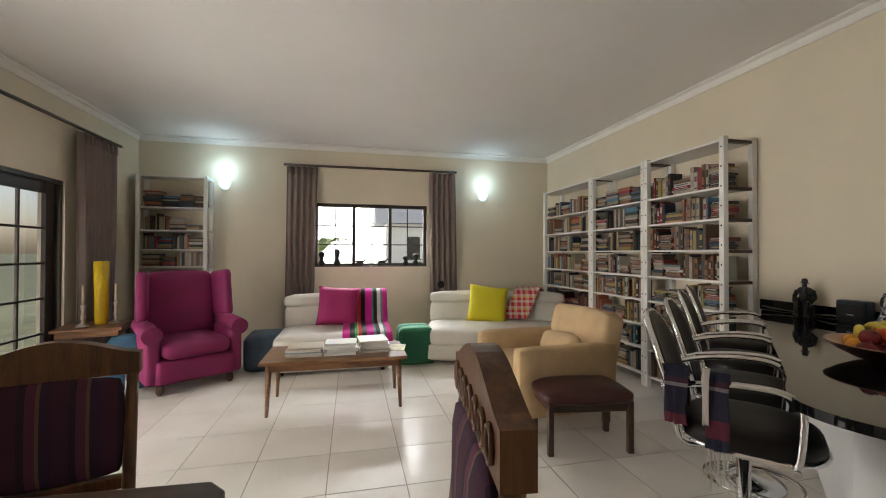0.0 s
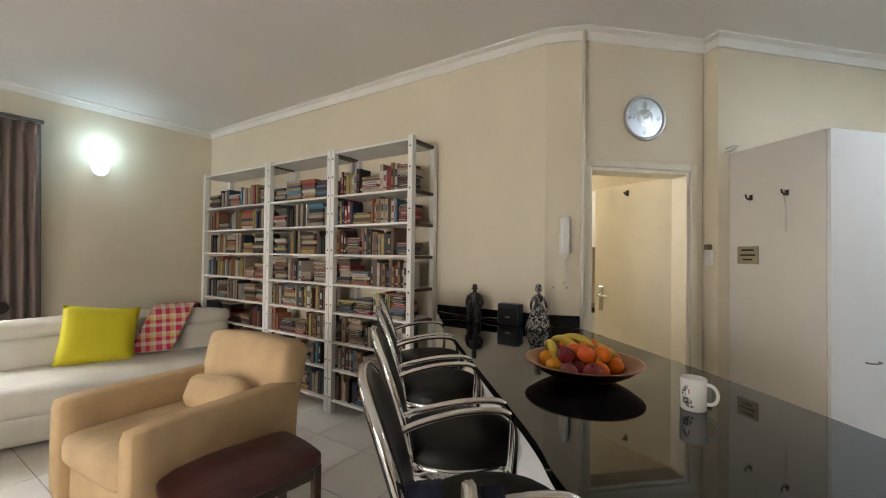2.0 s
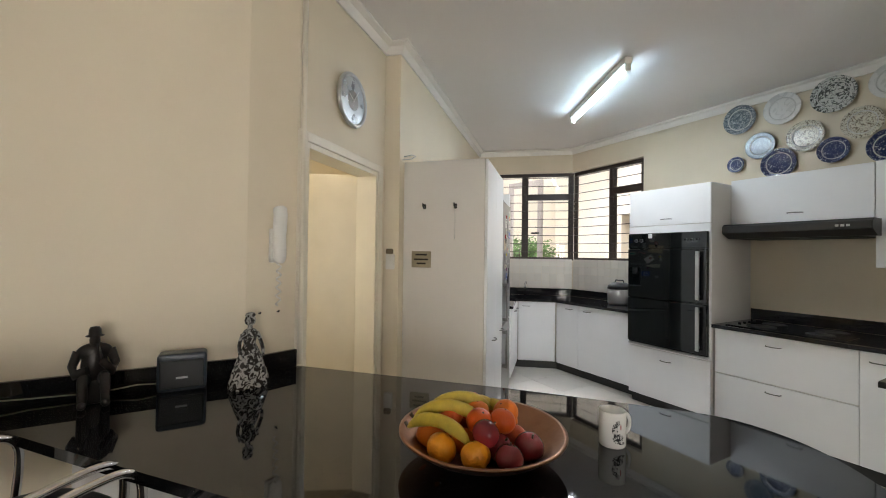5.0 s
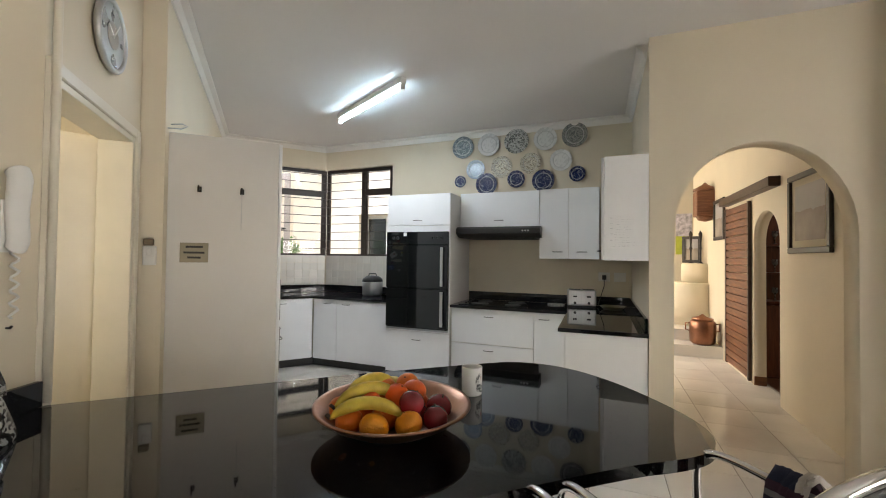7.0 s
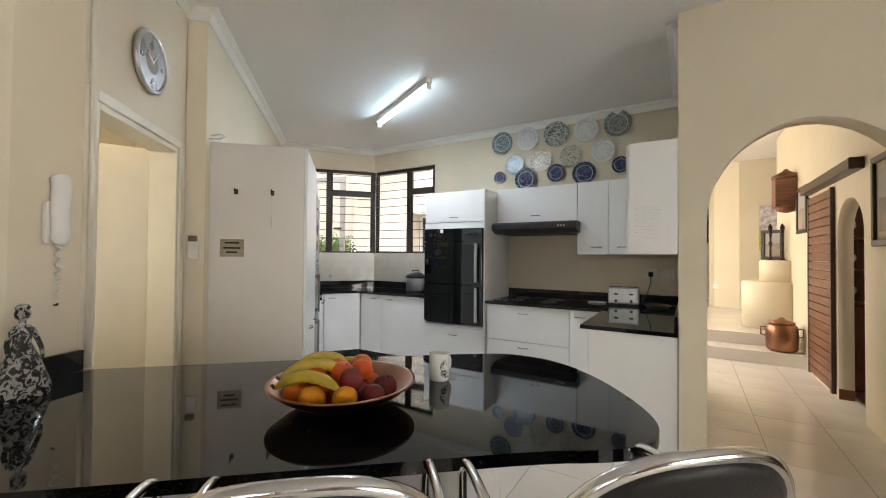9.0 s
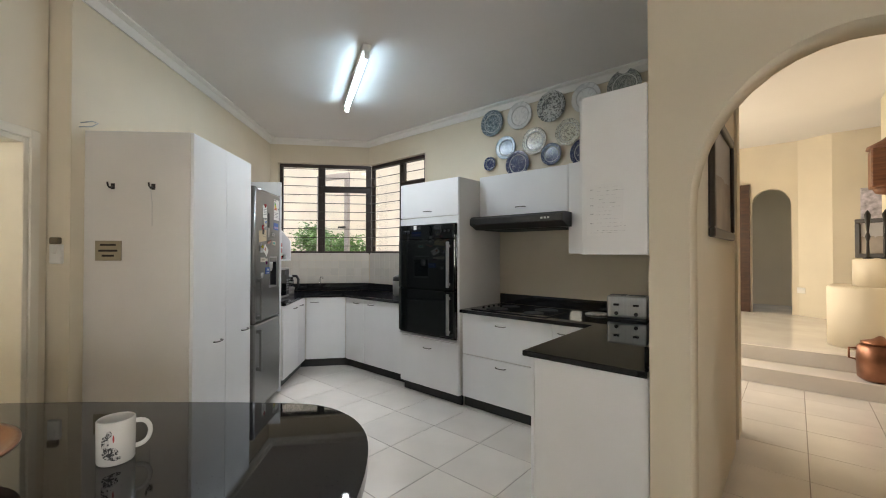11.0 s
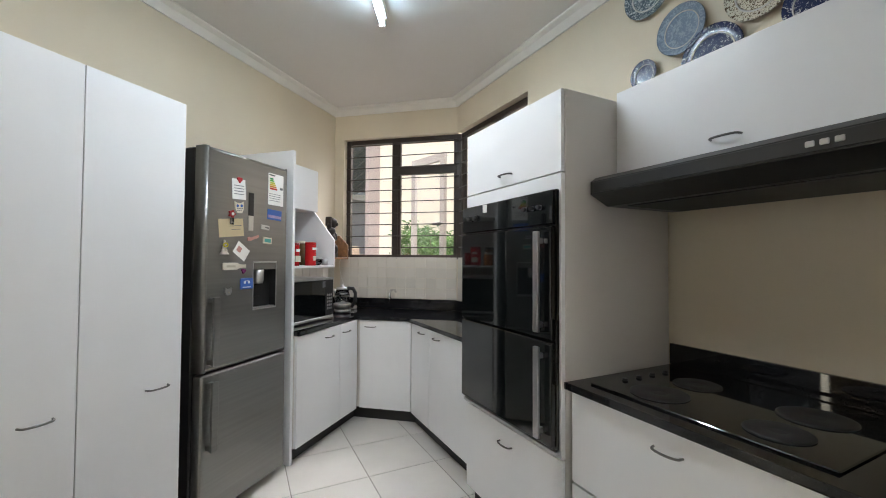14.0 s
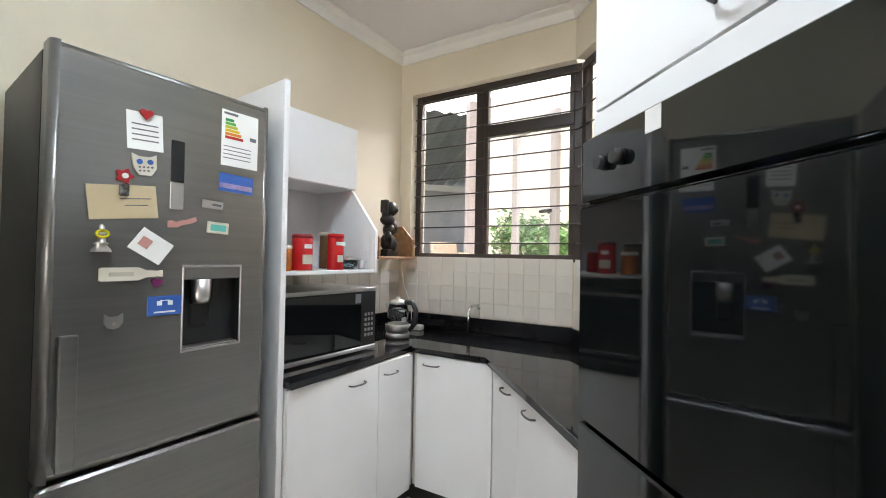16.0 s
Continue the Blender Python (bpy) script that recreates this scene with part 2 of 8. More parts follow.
def tube(bm, pts, r, n=8, r1=None, closed=False):
    """A round bar along the points, thinning from r to r1."""
    pts = [Vector(p) for p in pts]
    r1 = r if r1 is None else r1
    rings, u = [], None
    for k, p in enumerate(pts):
        a = pts[k - 1] if (k or closed) else p
        b = pts[(k + 1) % len(pts)] if (k < len(pts) - 1 or closed) else p
        d = (b - a).normalized()
        if u is None:
            u = d.orthogonal().normalized()
        u = (u - d * u.dot(d)).normalized()
        rings.append(ring(bm, p, u, d.cross(u), r + (r1 - r) * k / max(1, len(pts) - 1), n))
    for a, b in zip(rings, rings[1:]):
        bridge(bm, a, b)
    if closed:
        bridge(bm, rings[-1], rings[0])
    else:
        bm.faces.new(rings[0][::-1])
        bm.faces.new(rings[-1])
    return bm


def lathe(bm, profile, n=24, at=(0, 0, 0)):
    """A turned shape: (radius, height) from the bottom up."""
    at = Vector(at)
    rings = [ring(bm, at + Vector((0, 0, z)), Vector((1, 0, 0)), Vector((0, 1, 0)), max(r, 0.0004), n) for r, z in profile]
    for a, b in zip(rings, rings[1:]):
        bridge(bm, a, b)
    bm.faces.new(rings[0][::-1])
    bm.faces.new(rings[-1])
    return bm


def slab(bm, outline, z0, z1, r=0.0):
    """A flat piece with a free outline (counter-clockwise)."""
    t = bmesh.new()
    a = [t.verts.new((x, y, z0)) for x, y in outline]
    b = [t.verts.new((x, y, z1)) for x, y in outline]
    t.faces.new(a[::-1])
    t.faces.new(b)
    bridge(t, a, b, False)
    if r:
        edges = [e for e in t.edges if abs(e.verts[0].co.z - e.verts[1].co.z) < 1e-6]
        bmesh.ops.bevel(t, geom=edges, offset=r, segments=2, profile=0.6, affect="EDGES")
    add(bm, t)
    return bm


def prism(bm, profile, x0, x1):
    """A profile of (y, z) drawn out along x."""
    a = [bm.verts.new((x0, y, z)) for y, z in profile]
    b = [bm.verts.new((x1, y, z)) for y, z in profile]
    bm.faces.new(a[::-1])
    bm.faces.new(b)
    bridge(bm, a, b, False)
    return bm


def ball(bm, c, rx, ry, rz, n=12):
    t = bmesh.new()
    bmesh.ops.create_uvsphere(t, u_segments=n, v_segments=max(6, n * 2 // 3), radius=1)
    for v in t.verts:
        v.co = Vector((c[0] + v.co.x * rx, c[1] + v.co.y * ry, c[2] + v.co.z * rz))
    for f in t.faces:
        f.smooth = True
    add(bm, t)
    return bm


def soft(x0, x1, y0, y1, z0, z1, r, puff=0.0, seed=0, n=9):
    """An upholstered block: rounded edges, a slight swell, small unevenness."""
    t = bmesh.new()
    bmesh.ops.create_cube(t, size=1)
    bmesh.ops.subdivide_edges(t, edges=t.edges[:], cuts=n, use_grid_fill=True)
    s = Vector((x1 - x0, y1 - y0, z1 - z0))
    c = Vector((x0 + x1, y0 + y1, z0 + z1)) / 2
    for v in t.verts:
        p = Vector((v.co.x * s.x, v.co.y * s.y, v.co.z * s.z))
        inner = Vector([max(-(s[k] / 2 - r), min(s[k] / 2 - r, p[k])) for k in range(3)])
        d = p - inner
        q = inner + d.normalized() * min(r, d.length) if d.length > 1e-9 else p
        w = [1 - (2 * v.co[k]) ** 2 for k in range(3)]
        for k in range(3):
            o = [w[j] for j in range(3) if j != k]
            q[k] += puff * 2 * v.co[k] * max(0, o[0]) * max(0, o[1])
        q += noise.noise_vector((p + c) * 5 + Vector((seed, 0, 0))) * 0.004
        v.co = c + q
    for f in t.faces:
        f.smooth = True
    return t


def pillow(w, h, d, seed=0, n=12):
    """A loose cushion standing on its edge in the xz plane, its thickness along y."""
    t = bmesh.new()
    rows = []
    for side in (1, -1):
        grid = []
        for j in range(n + 1):
            row = []
            for i in range(n + 1):
                u, v = 2 * i / n - 1, 2 * j / n - 1
                pinch = 1 - 0.06 * (1 - u * u) - 0.0
                fat = max(0, (1 - u ** 4)) * max(0, (1 - v ** 4))
                x = u * w / 2 * (1 - 0.07 * (1 - v * v))
                z = v * h / 2 * (1 - 0.07 * (1 - u * u))
                y = side * (d / 2 * fat ** 0.6 + 0.006 * noise.noise(Vector((u * 2 + seed, v * 2, side))) * fat)
                row.append(t.verts.new((x, y, z + h / 2)))
            grid.append(row)
        for j in range(n):
            for i in range(n):
                q = (grid[j][i], grid[j][i + 1], grid[j + 1][i + 1], grid[j + 1][i])
                f = t.faces.new(q if side < 0 else q[::-1])
                f.smooth = True
    bmesh.ops.remove_doubles(t, verts=t.verts, dist=0.0005)
    return t


def mesh_of(name, bm, material):
    bmesh.ops.recalc_face_normals(bm, faces=bm.faces)
    me = bpy.data.meshes.new(name)
    bm.to_mesh(me)
    bm.free()
    for mm in (material if isinstance(material, (list, tuple)) else [material]):
        me.materials.append(mm)
    return me


def solid(name, bm, material, m=None, label="", category="", group="", kind=""):
    ob = new(name, mesh_of(name, bm, material))
    if m is not None:
        ob.matrix_world = m
    return tagged(ob, label, category, group, kind)


def thing(name, m, label, category, group="", kind=""):
    ob = new(name)
    ob.empty_display_size = 0.1
    ob.matrix_world = m
    return tagged(ob, label, category, group, kind)


def part(name, bm, material, parent, label="", m=None):
    ob = new(name, mesh_of(name, bm, material))
    ob.parent = parent
    if m is not None:
        ob.matrix_basis = m
    return tagged(ob, label)


def piece(name, me, parent, m):
    ob = new(name, me)
    ob.parent = parent
    ob.matrix_basis = m
    return ob


def wall(name, p0, p1, thick, holes=(), z1=3.0, z0=0.0, material=None):
    """A wall from p0 to p1 whose body lies to the right of that way; holes are (from, to, bottom, top) along it."""
    p0, p1 = Vector(p0), Vector(p1)
    length = (p1 - p0).length
    xs = sorted({0.0, length, *[h[0] for h in holes], *[h[1] for h in holes]})
    zs = sorted({z0, z1, *[h[2] for h in holes], *[h[3] for h in holes]})
    bm = bmesh.new()
    for a, b in zip(xs, xs[1:]):
        for c, d in zip(zs, zs[1:]):
            if not any(h[0] <= a + 1e-6 and b <= h[1] + 1e-6 and h[2] <= c + 1e-6 and d <= h[3] + 1e-6 for h in holes):
                box(bm, a, b, -thick, 0, c, d)
    bmesh.ops.remove_doubles(bm, verts=bm.verts, dist=1e-5)
    seen = {}
    for f in bm.faces:
        key = tuple(round(x, 4) for x in f.calc_center_median())
        seen.setdefault(key, []).append(f)
    bmesh.ops.delete(bm, geom=[f for fs in seen.values() if len(fs) > 1 for f in fs], context="FACES_ONLY")
    m = Matrix.Translation((p0.x, p0.y, 0)) @ Matrix.Rotation(math.atan2(p1.y - p0.y, p1.x - p0.x), 4, "Z")
    return solid(name, bm, material or WALL, m, kind="structure")


def bow_handle(w=0.1):
    bm = bmesh.new()
    pts = [(-w / 2, 0.001, 0), (-w / 2 + 0.004, -0.016, 0)]
    pts += [(w / 2 * s, -0.018 - 0.011 * (1 - s * s), 0) for s in (-0.8, -0.5, -0.2, 0.2, 0.5, 0.8)]
    pts += [(w / 2 - 0.004, -0.016, 0), (w / 2, 0.001, 0)]
    return tube(bm, pts, 0.0042, 8)


GUNMETAL = plain("gunmetal", (0.16, 0.155, 0.15), 0.3, 0.9, var=0.1)
HANDLE = None


def cabinet(name, m, w, d, z0, z1, fronts, label, group="", top=None, material=None):
    """A unit with its front at y = 0. fronts: x0, x1, z0, z1, and the handle's x, z (None: no handle)."""
    global HANDLE
    if HANDLE is None:
        HANDLE = mesh_of("handle", bow_handle(), GUNMETAL)
    c = thing(name, m, label, "cabinet", group)
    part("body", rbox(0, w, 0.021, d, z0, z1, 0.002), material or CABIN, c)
    for k, (a, b, lo, hi, hx, hz) in enumerate(fronts):
        dr = part("door" if hi - lo > 0.42 else "drawer_front", rbox(a + 0.002, b - 0.002, 0, 0.019, lo + 0.002, hi - 0.002, 0.002, 2), CAB, c)
        if hx is not None:
            piece("handle", HANDLE, dr, pose(hx, 0, hz, random.uniform(-4, 4)))
    return c

# ---- floor, walls, ceiling ----
H = 3.0
E1, E2 = (6.157, -1.577), (5.294, -2.60)
wall("wall_north", (3.2, 6.32), (-3.0, 6.32), 0.24, [(2.12, 3.86, 1.15, 2.13)])
wall("wall_west", (-3.0, 6.32), (-3.0, -0.75), 0.24, [(1.45, 5.25, 0.0, 2.10)])
wall("wall_east", (3.2, 1.70), (3.2, 6.32), 0.22)
wall("wall_bend", (3.285, 1.475), (3.2, 1.70), 0.2)
DOOR0, DOOR1 = (3.955, 0.765), (3.285, 1.475)
wall("wall_door", DOOR0, DOOR1, 0.14, [(0.115, 0.925, 0.0, 2.04)])
wall("wall_step", (3.885, 0.672), (3.962, 0.757), 0.14)
wall("wall_fridge", E1, (3.885, 0.672), 0.2)
wall("wall_window", E2, E1, 0.2, [(0.0, 1.235, 1.403, 2.672)])
wall("wall_oven", (1.22, -2.60), E2, 0.2, [(2.97, (Vector(E2) - Vector((1.22, -2.60))).length, 1.403, 2.672)])
wall("wall_south", (-3.0, -0.75), (-0.12, -0.75), 0.2)


def arch_wall(name, x0, x1, a0, a1, spring, top, y0, y1, h, m=None):
    """A wall across the way with a round-headed opening."""
    n = 20
    xs = [a0 + (a1 - a0) * (1 - math.cos(math.pi * k / n)) / 2 for k in range(n + 1)]
    zs = [spring + (top - spring) * math.sin(math.pi * k / n) for k in range(n + 1)]
    bm = bmesh.new()
    face = []
    for y in (y0, y1):
        lo = [bm.verts.new((x, y, z)) for x, z in zip(xs, zs)]
        hi = [bm.verts.new((x, y, h)) for x in xs]
        side = [bm.verts.new(c) for c in ((x0, y, 0), (a0, y, 0), (x0, y, spring), (x0, y, h), (a1, y, 0), (x1, y, 0), (x1, y, spring), (x1, y, h))]
        for k in range(n):
            bm.faces.new((lo[k], lo[k + 1], hi[k + 1], hi[k]))
        bm.faces.new((side[0], side[1], lo[0], side[2]))
        bm.faces.new((side[2], lo[0], hi[0], side[3]))
        bm.faces.new((side[4], side[5], side[6], lo[n]))
        bm.faces.new((lo[n], side[6], side[7], hi[n]))
        face.append([side[1], *lo, side[4]])
        face.append([side[0], side[2], side[3]])
        face.append([side[5], side[6], side[7]])
    for a, b in ((face[0], face[3]), (face[1], face[4]), (face[2], face[5])):
        for p, q, r, s in zip(a, a[1:], b[1:], b):
            f = bm.faces.new((p, q, r, s))
            f.smooth = len(a) > 4
    return solid(name, bm, WALL, m, kind="structure")


arch_wall("wall_arch", -0.12, 1.22, 0.09, 1.065, 1.60, 2.20, -0.93, -1.10, H)
wall("wall_return", (-0.12, -0.75), (-0.12, -0.93), 0.1)
wall("wall_partition", (1.22, -1.10), (1.22, -2.60), 0.15)
# the hall beyond the arch
wall("wall_hall_west", (-0.10, -1.10), (-0.10, -2.50), 0.12, (), 3.4)
arch_wall("wall_niche", 0, 1.1, 0.15, 0.88, 1.62, 1.96, 0.0, -0.12, 3.4, pose(-0.10, -2.50, 0, 0, 0, -90))
wall("wall_hall_side", (-0.10, -3.60), (-0.10, -6.6), 0.12, (), 3.4)
wall("wall_hall_north", (1.07, -2.80), (3.2, -2.80), 0.2, (), 3.4)
# the openings are assumed, cut for the added hall lamps
wall("wall_hall_east", (3.2, -8.4), (3.2, -2.8), 0.2, [(0.5, 1.3, 0.55, 2.05), (2.2, 3.4, 1.0, 2.7), (3.95, 4.95, 0.9, 2.5)], 3.4)
arch_wall("wall_hall_south", -1.6, 3.2, 0.79, 1.35, 2.30, 2.60, -8.4, -8.6, 3.4)
wall("wall_hall_splay", (0.28, -8.16), (0.70, -8.395), 0.1, (), 3.4, 0.34)
wall("wall_hall_end", (-1.6, -8.16), (0.28, -8.16), 0.1, (), 3.4, 0.34)
wall("wall_hall_recess", (2.6, -10.2), (-0.4, -10.2), 0.2, (), 3.4)
wall("wall_hall_far", (-1.6, -6.6), (-1.6, -8.4), 0.2, (), 3.4)
solid("hall_ceiling", rbox(-1.8, 3.4, -10.4, -1.10, 3.4, 3.5, 0), CEIL, kind="structure")
bm = bmesh.new()
box(bm, -0.4, 3.4, -5.02, -4.62, -0.05, 0.17, 0.008)
box(bm, -1.8, 3.4, -10.4, -5.02, -0.05, 0.34, 0.008)
solid("hall_steps", bm, TILE, kind="structure")
# the small room behind the door
wall("wall_pantry_back", (4.9, 2.9), (5.6, 0.4), -0.1, (), H)
wall("wall_pantry_end", (4.42, 0.42), (5.72, 0.42), 0.12, (), H)
wall("wall_pantry_side", (3.42, 2.9), (4.9, 2.9), -0.1, (), H)

outline = [(-3.0, 6.32), (-3.0, -0.75), (-0.12, -0.75), (-0.12, -1.1), (1.22, -1.1), (1.22, -2.6), E2, E1, (3.885, 0.672), (3.962, 0.757), (3.285, 1.475), (3.2, 1.70), (3.2, 6.32)]
bm = bmesh.new()
slab(bm, [(-3.3, 6.6), (-3.3, -1.15), (1.0, -1.15), (1.0, -2.85), (5.4, -2.85), (6.5, -1.6), (5.8, 3.0), (3.5, 3.0), (3.5, 6.6)], H, H + 0.1)
solid("ceiling", bm, CEIL, kind="structure")
bm = bmesh.new()
slab(bm, [(-3.3, 6.6), (-3.3, -5.2), (3.4, -5.2), (3.4, -2.85), (5.4, -2.85), (6.5, -1.6), (5.8, 3.0), (3.5, 3.0), (3.5, 6.6)], -0.12, -0.004)
FLOOR = solid("floor", bm, GROUT, kind="structure")


def cornice(points, size=0.075):
    """A plaster cove along the top of the walls."""
    prof = [(0, -size), (0.012, -size), (0.018, -size * 0.8), (size * 0.45, -size * 0.32), (size * 0.85, -0.016), (size, -0.012), (size, 0), (0, 0)]
    bm = bmesh.new()
    n = len(points)
    for k in range(n):
        a, b = Vector(points[k]), Vector(points[(k + 1) % n])
        pa, pb = Vector(points[k - 1]), Vector(points[(k + 2) % n])
        d = (b - a).normalized()
        nin = Vector((-d.y, d.x))

        def mitre(p, q, r):
            e, f = (q - p).normalized(), (r - q).normalized()
            s = (Vector((-e.y, e.x)) + Vector((-f.y, f.x)))
            return s / max(0.3, s.length_squared / 2)
        ma, mb = mitre(pa, a, b), mitre(a, b, pb)
        ra = [bm.verts.new((a.x + ma.x * o, a.y + ma.y * o, H + z)) for o, z in prof]
        rb = [bm.verts.new((b.x + mb.x * o, b.y + mb.y * o, H + z)) for o, z in prof]
        bridge(bm, ra, rb, False)
    return solid("cornice", bm, CORNICE, kind="structure")


cornice(outline)


def inside(x, y, poly):
    c = False
    for (x0, y0), (x1, y1) in zip(poly, poly[1:] + poly[:1]):
        if (y0 > y) != (y1 > y) and x < (x1 - x0) * (y - y0) / (y1 - y0) + x0:
            c = not c
    return c


# ---- windows and doors ----
def bar(bm, x0, x1, z0, z1, y0, y1):
    box(bm, x0, x1, y0, y1, z0, z1, 0.003)


def kitchen_window(name, m, w, h, cuts, transom, label):
    """A dark metal window with a top light beside one plain pane and thin burglar bars inside."""
    c = thing(name, m, label, "window", kind="structure")
    bm = bmesh.new()
    f = 0.045
    for a in ((0, f, 0, h), (w - f, w, 0, h)):
        bar(bm, *a, 0, 0.05)
    bar(bm, f, w - f, 0, f, 0, 0.05)
    bar(bm, f, w - f, h - f, h, 0, 0.05)
    bar(bm, cuts - 0.032, cuts + 0.032, f, h - f, 0, 0.05)
    part("window_frame", bm, DFRAME, c)
    bm = bmesh.new()
    a, b = (cuts + 0.032, w - f) if transom > 0 else (f, cuts - 0.032)
    t = abs(transom)
    bar(bm, a, b, t - 0.05, t + 0.03, -0.006, 0.045)
    for p, q in ((f, t - 0.05), (t + 0.03, h - f)):
        bar(bm, a, a + 0.03, p, q, 0.002, 0.045)
        bar(bm, b - 0.03, b, p, q, 0.002, 0.045)
    part("sash", bm, DFRAME, c)
    for p, q, r, s in ((f, cuts - 0.032, f, h - f), (cuts + 0.032, w - f, f, h - f)):
        g = part("pane", rbox(p, q, 0.028, 0.032, r, s, 0), GLASS, c)
        g.visible_shadow = False
    n = 10
    for k in range(1, n + 1):
        z = h * k / (n + 0.6)
        part("burglar_bar", tube(bmesh.new(), [(0.01, -0.03, z), (w - 0.01, -0.03, z)], 0.005, 6), DFRAME, c)
    return c


wd = Vector((E1[0] - E2[0], E1[1] - E2[1])).normalized()
wn_out = Vector((wd.y, -wd.x))
wp = Vector(E1) - wd * 0.11 + wn_out * 0.06
kitchen_window("window_2", Matrix.Translation((wp.x, wp.y, 1.403)) @ Matrix.Rotation(math.atan2(-wd.y, -wd.x), 4, "Z"), 1.256, 1.269, 0.55, 0.93, "dark brown metal kitchen window with burglar bars and top light")
kitchen_window("window_3", pose(5.320, -2.66, 1.403, 0, 0, 180), 1.13, 1.269, 0.63, 0.93, "dark brown metal kitchen window with burglar bars beside oven")


def cottage_window(name, m, w, h, label):
    """Three dark casements, each with white glazing bars two by three."""
    c = thing(name, m, label, "window", kind="structure")
    bm = bmesh.new()
    f = 0.05
    bar(bm, 0, w, h - f, h, 0, 0.07)
    bar(bm, 0, w, 0, f, 0, 0.07)
    for k in range(4):
        x = k * (w - f) / 3
        bar(bm, x, x + f, f, h - f, 0.002, 0.07)
    part("window_frame", bm, DFRAME, c)
    step = (w - f) / 3
    for k in range(3):
        x0, x1 = k * step + f, (k + 1) * step
        g = part("pane", rbox(x0, x1, 0.036, 0.04, f, h - f, 0), GLASS, c)
        g.visible_shadow = False
        bm = bmesh.new()
        bar(bm, (x0 + x1) / 2 - 0.008, (x0 + x1) / 2 + 0.008, f, h - f, 0.026, 0.05)
        for j in (1, 2):
            z = f + (h - 2 * f) * j / 3
            bar(bm, x0, x1, z - 0.008, z + 0.008, 0.024, 0.052)
        part("glazing_bar", bm, DFRAME, c)
    part("window_sill", rbox(-0.03, w + 0.03, -0.035, 0.0, -0.012, 0.012, 0.004), DFRAME, c)
    return c


cottage_window("window_1", pose(-0.66, 6.37, 1.155, 0, 0, 0), 1.74, 0.972, "dark-framed cottage window with small panes")


def glazed_door(name, m, w, h, label):
    c = thing(name, m, label, "door", kind="structure")
    bm = bmesh.new()
    s = 0.11
    bar(bm, 0, s, 0, h, 0, 0.045)
    bar(bm, w - s, w, 0, h, 0, 0.045)
    bar(bm, s, w - s, 0, 0.2, 0, 0.045)
    bar(bm, s, w - s, h - s, h, 0, 0.045)
    part("door_frame", bm, DFRAME, c)
    g = part("pane", rbox(s, w - s, 0.02, 0.025, 0.2, h - s, 0), GLASS, c)
    g.visible_shadow = False
    bm = bmesh.new()
    bar(bm, w / 2 - 0.011, w / 2 + 0.011, 0.2, h - s, 0.008, 0.038)
    for k in range(1, 5):
        z = 0.2 + (h - s - 0.2) * k / 5
        bar(bm, s, w - s, z - 0.011, z + 0.011, 0.006, 0.04)
    part("glazing_bar", bm, DFRAME, c)
    return c


for k, y in enumerate((3.99, 3.09, 2.19, 1.29)):
    glazed_door("door_%d" % (k + 2), pose(-3.07, y - 0.02, 0.01, 0, 0, 90), 0.86, 2.05, "dark brown glazed patio door with small panes")
bm = bmesh.new()
box(bm, -3.12, -3.02, 1.07, 4.87, 2.06, 2.10, 0.004)
box(bm, -3.12, -3.02, 4.84, 4.87, 0, 2.06, 0.004)
box(bm, -3.12, -3.02, 1.07, 1.10, 0, 2.06, 0.004)
solid("trim", bm, DFRAME, kind="structure")

# the inner door, ajar, in its cream frame
fm = Matrix.Translation((DOOR0[0], DOOR0[1], 0)) @ Matrix.Rotation(math.atan2(DOOR1[1] - DOOR0[1], DOOR1[0] - DOOR0[0]), 4, "Z")
frm = thing("door_frame", fm, "cream painted wooden door frame", "door frame", kind="structure")
for a, b, lo, hi in ((0.06, 0.115, 0, 2.09), (0.925, 0.98, 0, 2.09), (0.115, 0.925, 2.04, 2.09)):
    part("architrave", rbox(a, b, -0.0, 0.022, lo, hi, 0.004), TRIMW, frm)
for a, b, lo, hi in ((0.115, 0.145, 0, 2.04), (0.895, 0.925, 0, 2.04), (0.145, 0.895, 2.01, 2.04)):
    part("jamb", rbox(a, b, -0.14, 0.012, lo, hi, 0.003), TRIMW, frm)
leaf = thing("door_1", Matrix.Translation((3.978, 0.915, 0)) @ Matrix.Rotation(radians(65), 4, "Z"), "plain cream door standing ajar", "door", kind="structure")
part("door_leaf", rbox(0, 0.76, -0.04, 0.0, 0.01, 2.032, 0.003), TRIMW, leaf)
bm = bmesh.new()
box(bm, 0.42, 0.45, 0.0, 0.004, 1.93, 1.98, 0.0015)
tube(bm, [(0.435, 0.003, 1.965), (0.435, 0.035, 1.945), (0.435, 0.05, 1.96)], 0.006, 8)
part("coat_hook", bm, BLACK, leaf, "black metal coat hook")
for z in (0.25, 1.78):
    part("hinge", tube(bmesh.new(), [(-0.008, 0.004, z), (-0.008, 0.004, z + 0.09)], 0.008, 8), STEEL, leaf)
hd = bmesh.new()
box(hd, 0.67, 0.715, 0.0, 0.008, 0.92, 1.14, 0.003)
tube(hd, [(0.692, 0.005, 1.06), (0.692, 0.05, 1.06), (0.66, 0.055, 1.06), (0.58, 0.05, 1.06)], 0.009, 10)
part("handle", hd, CHROME, leaf, "chrome lever handle")

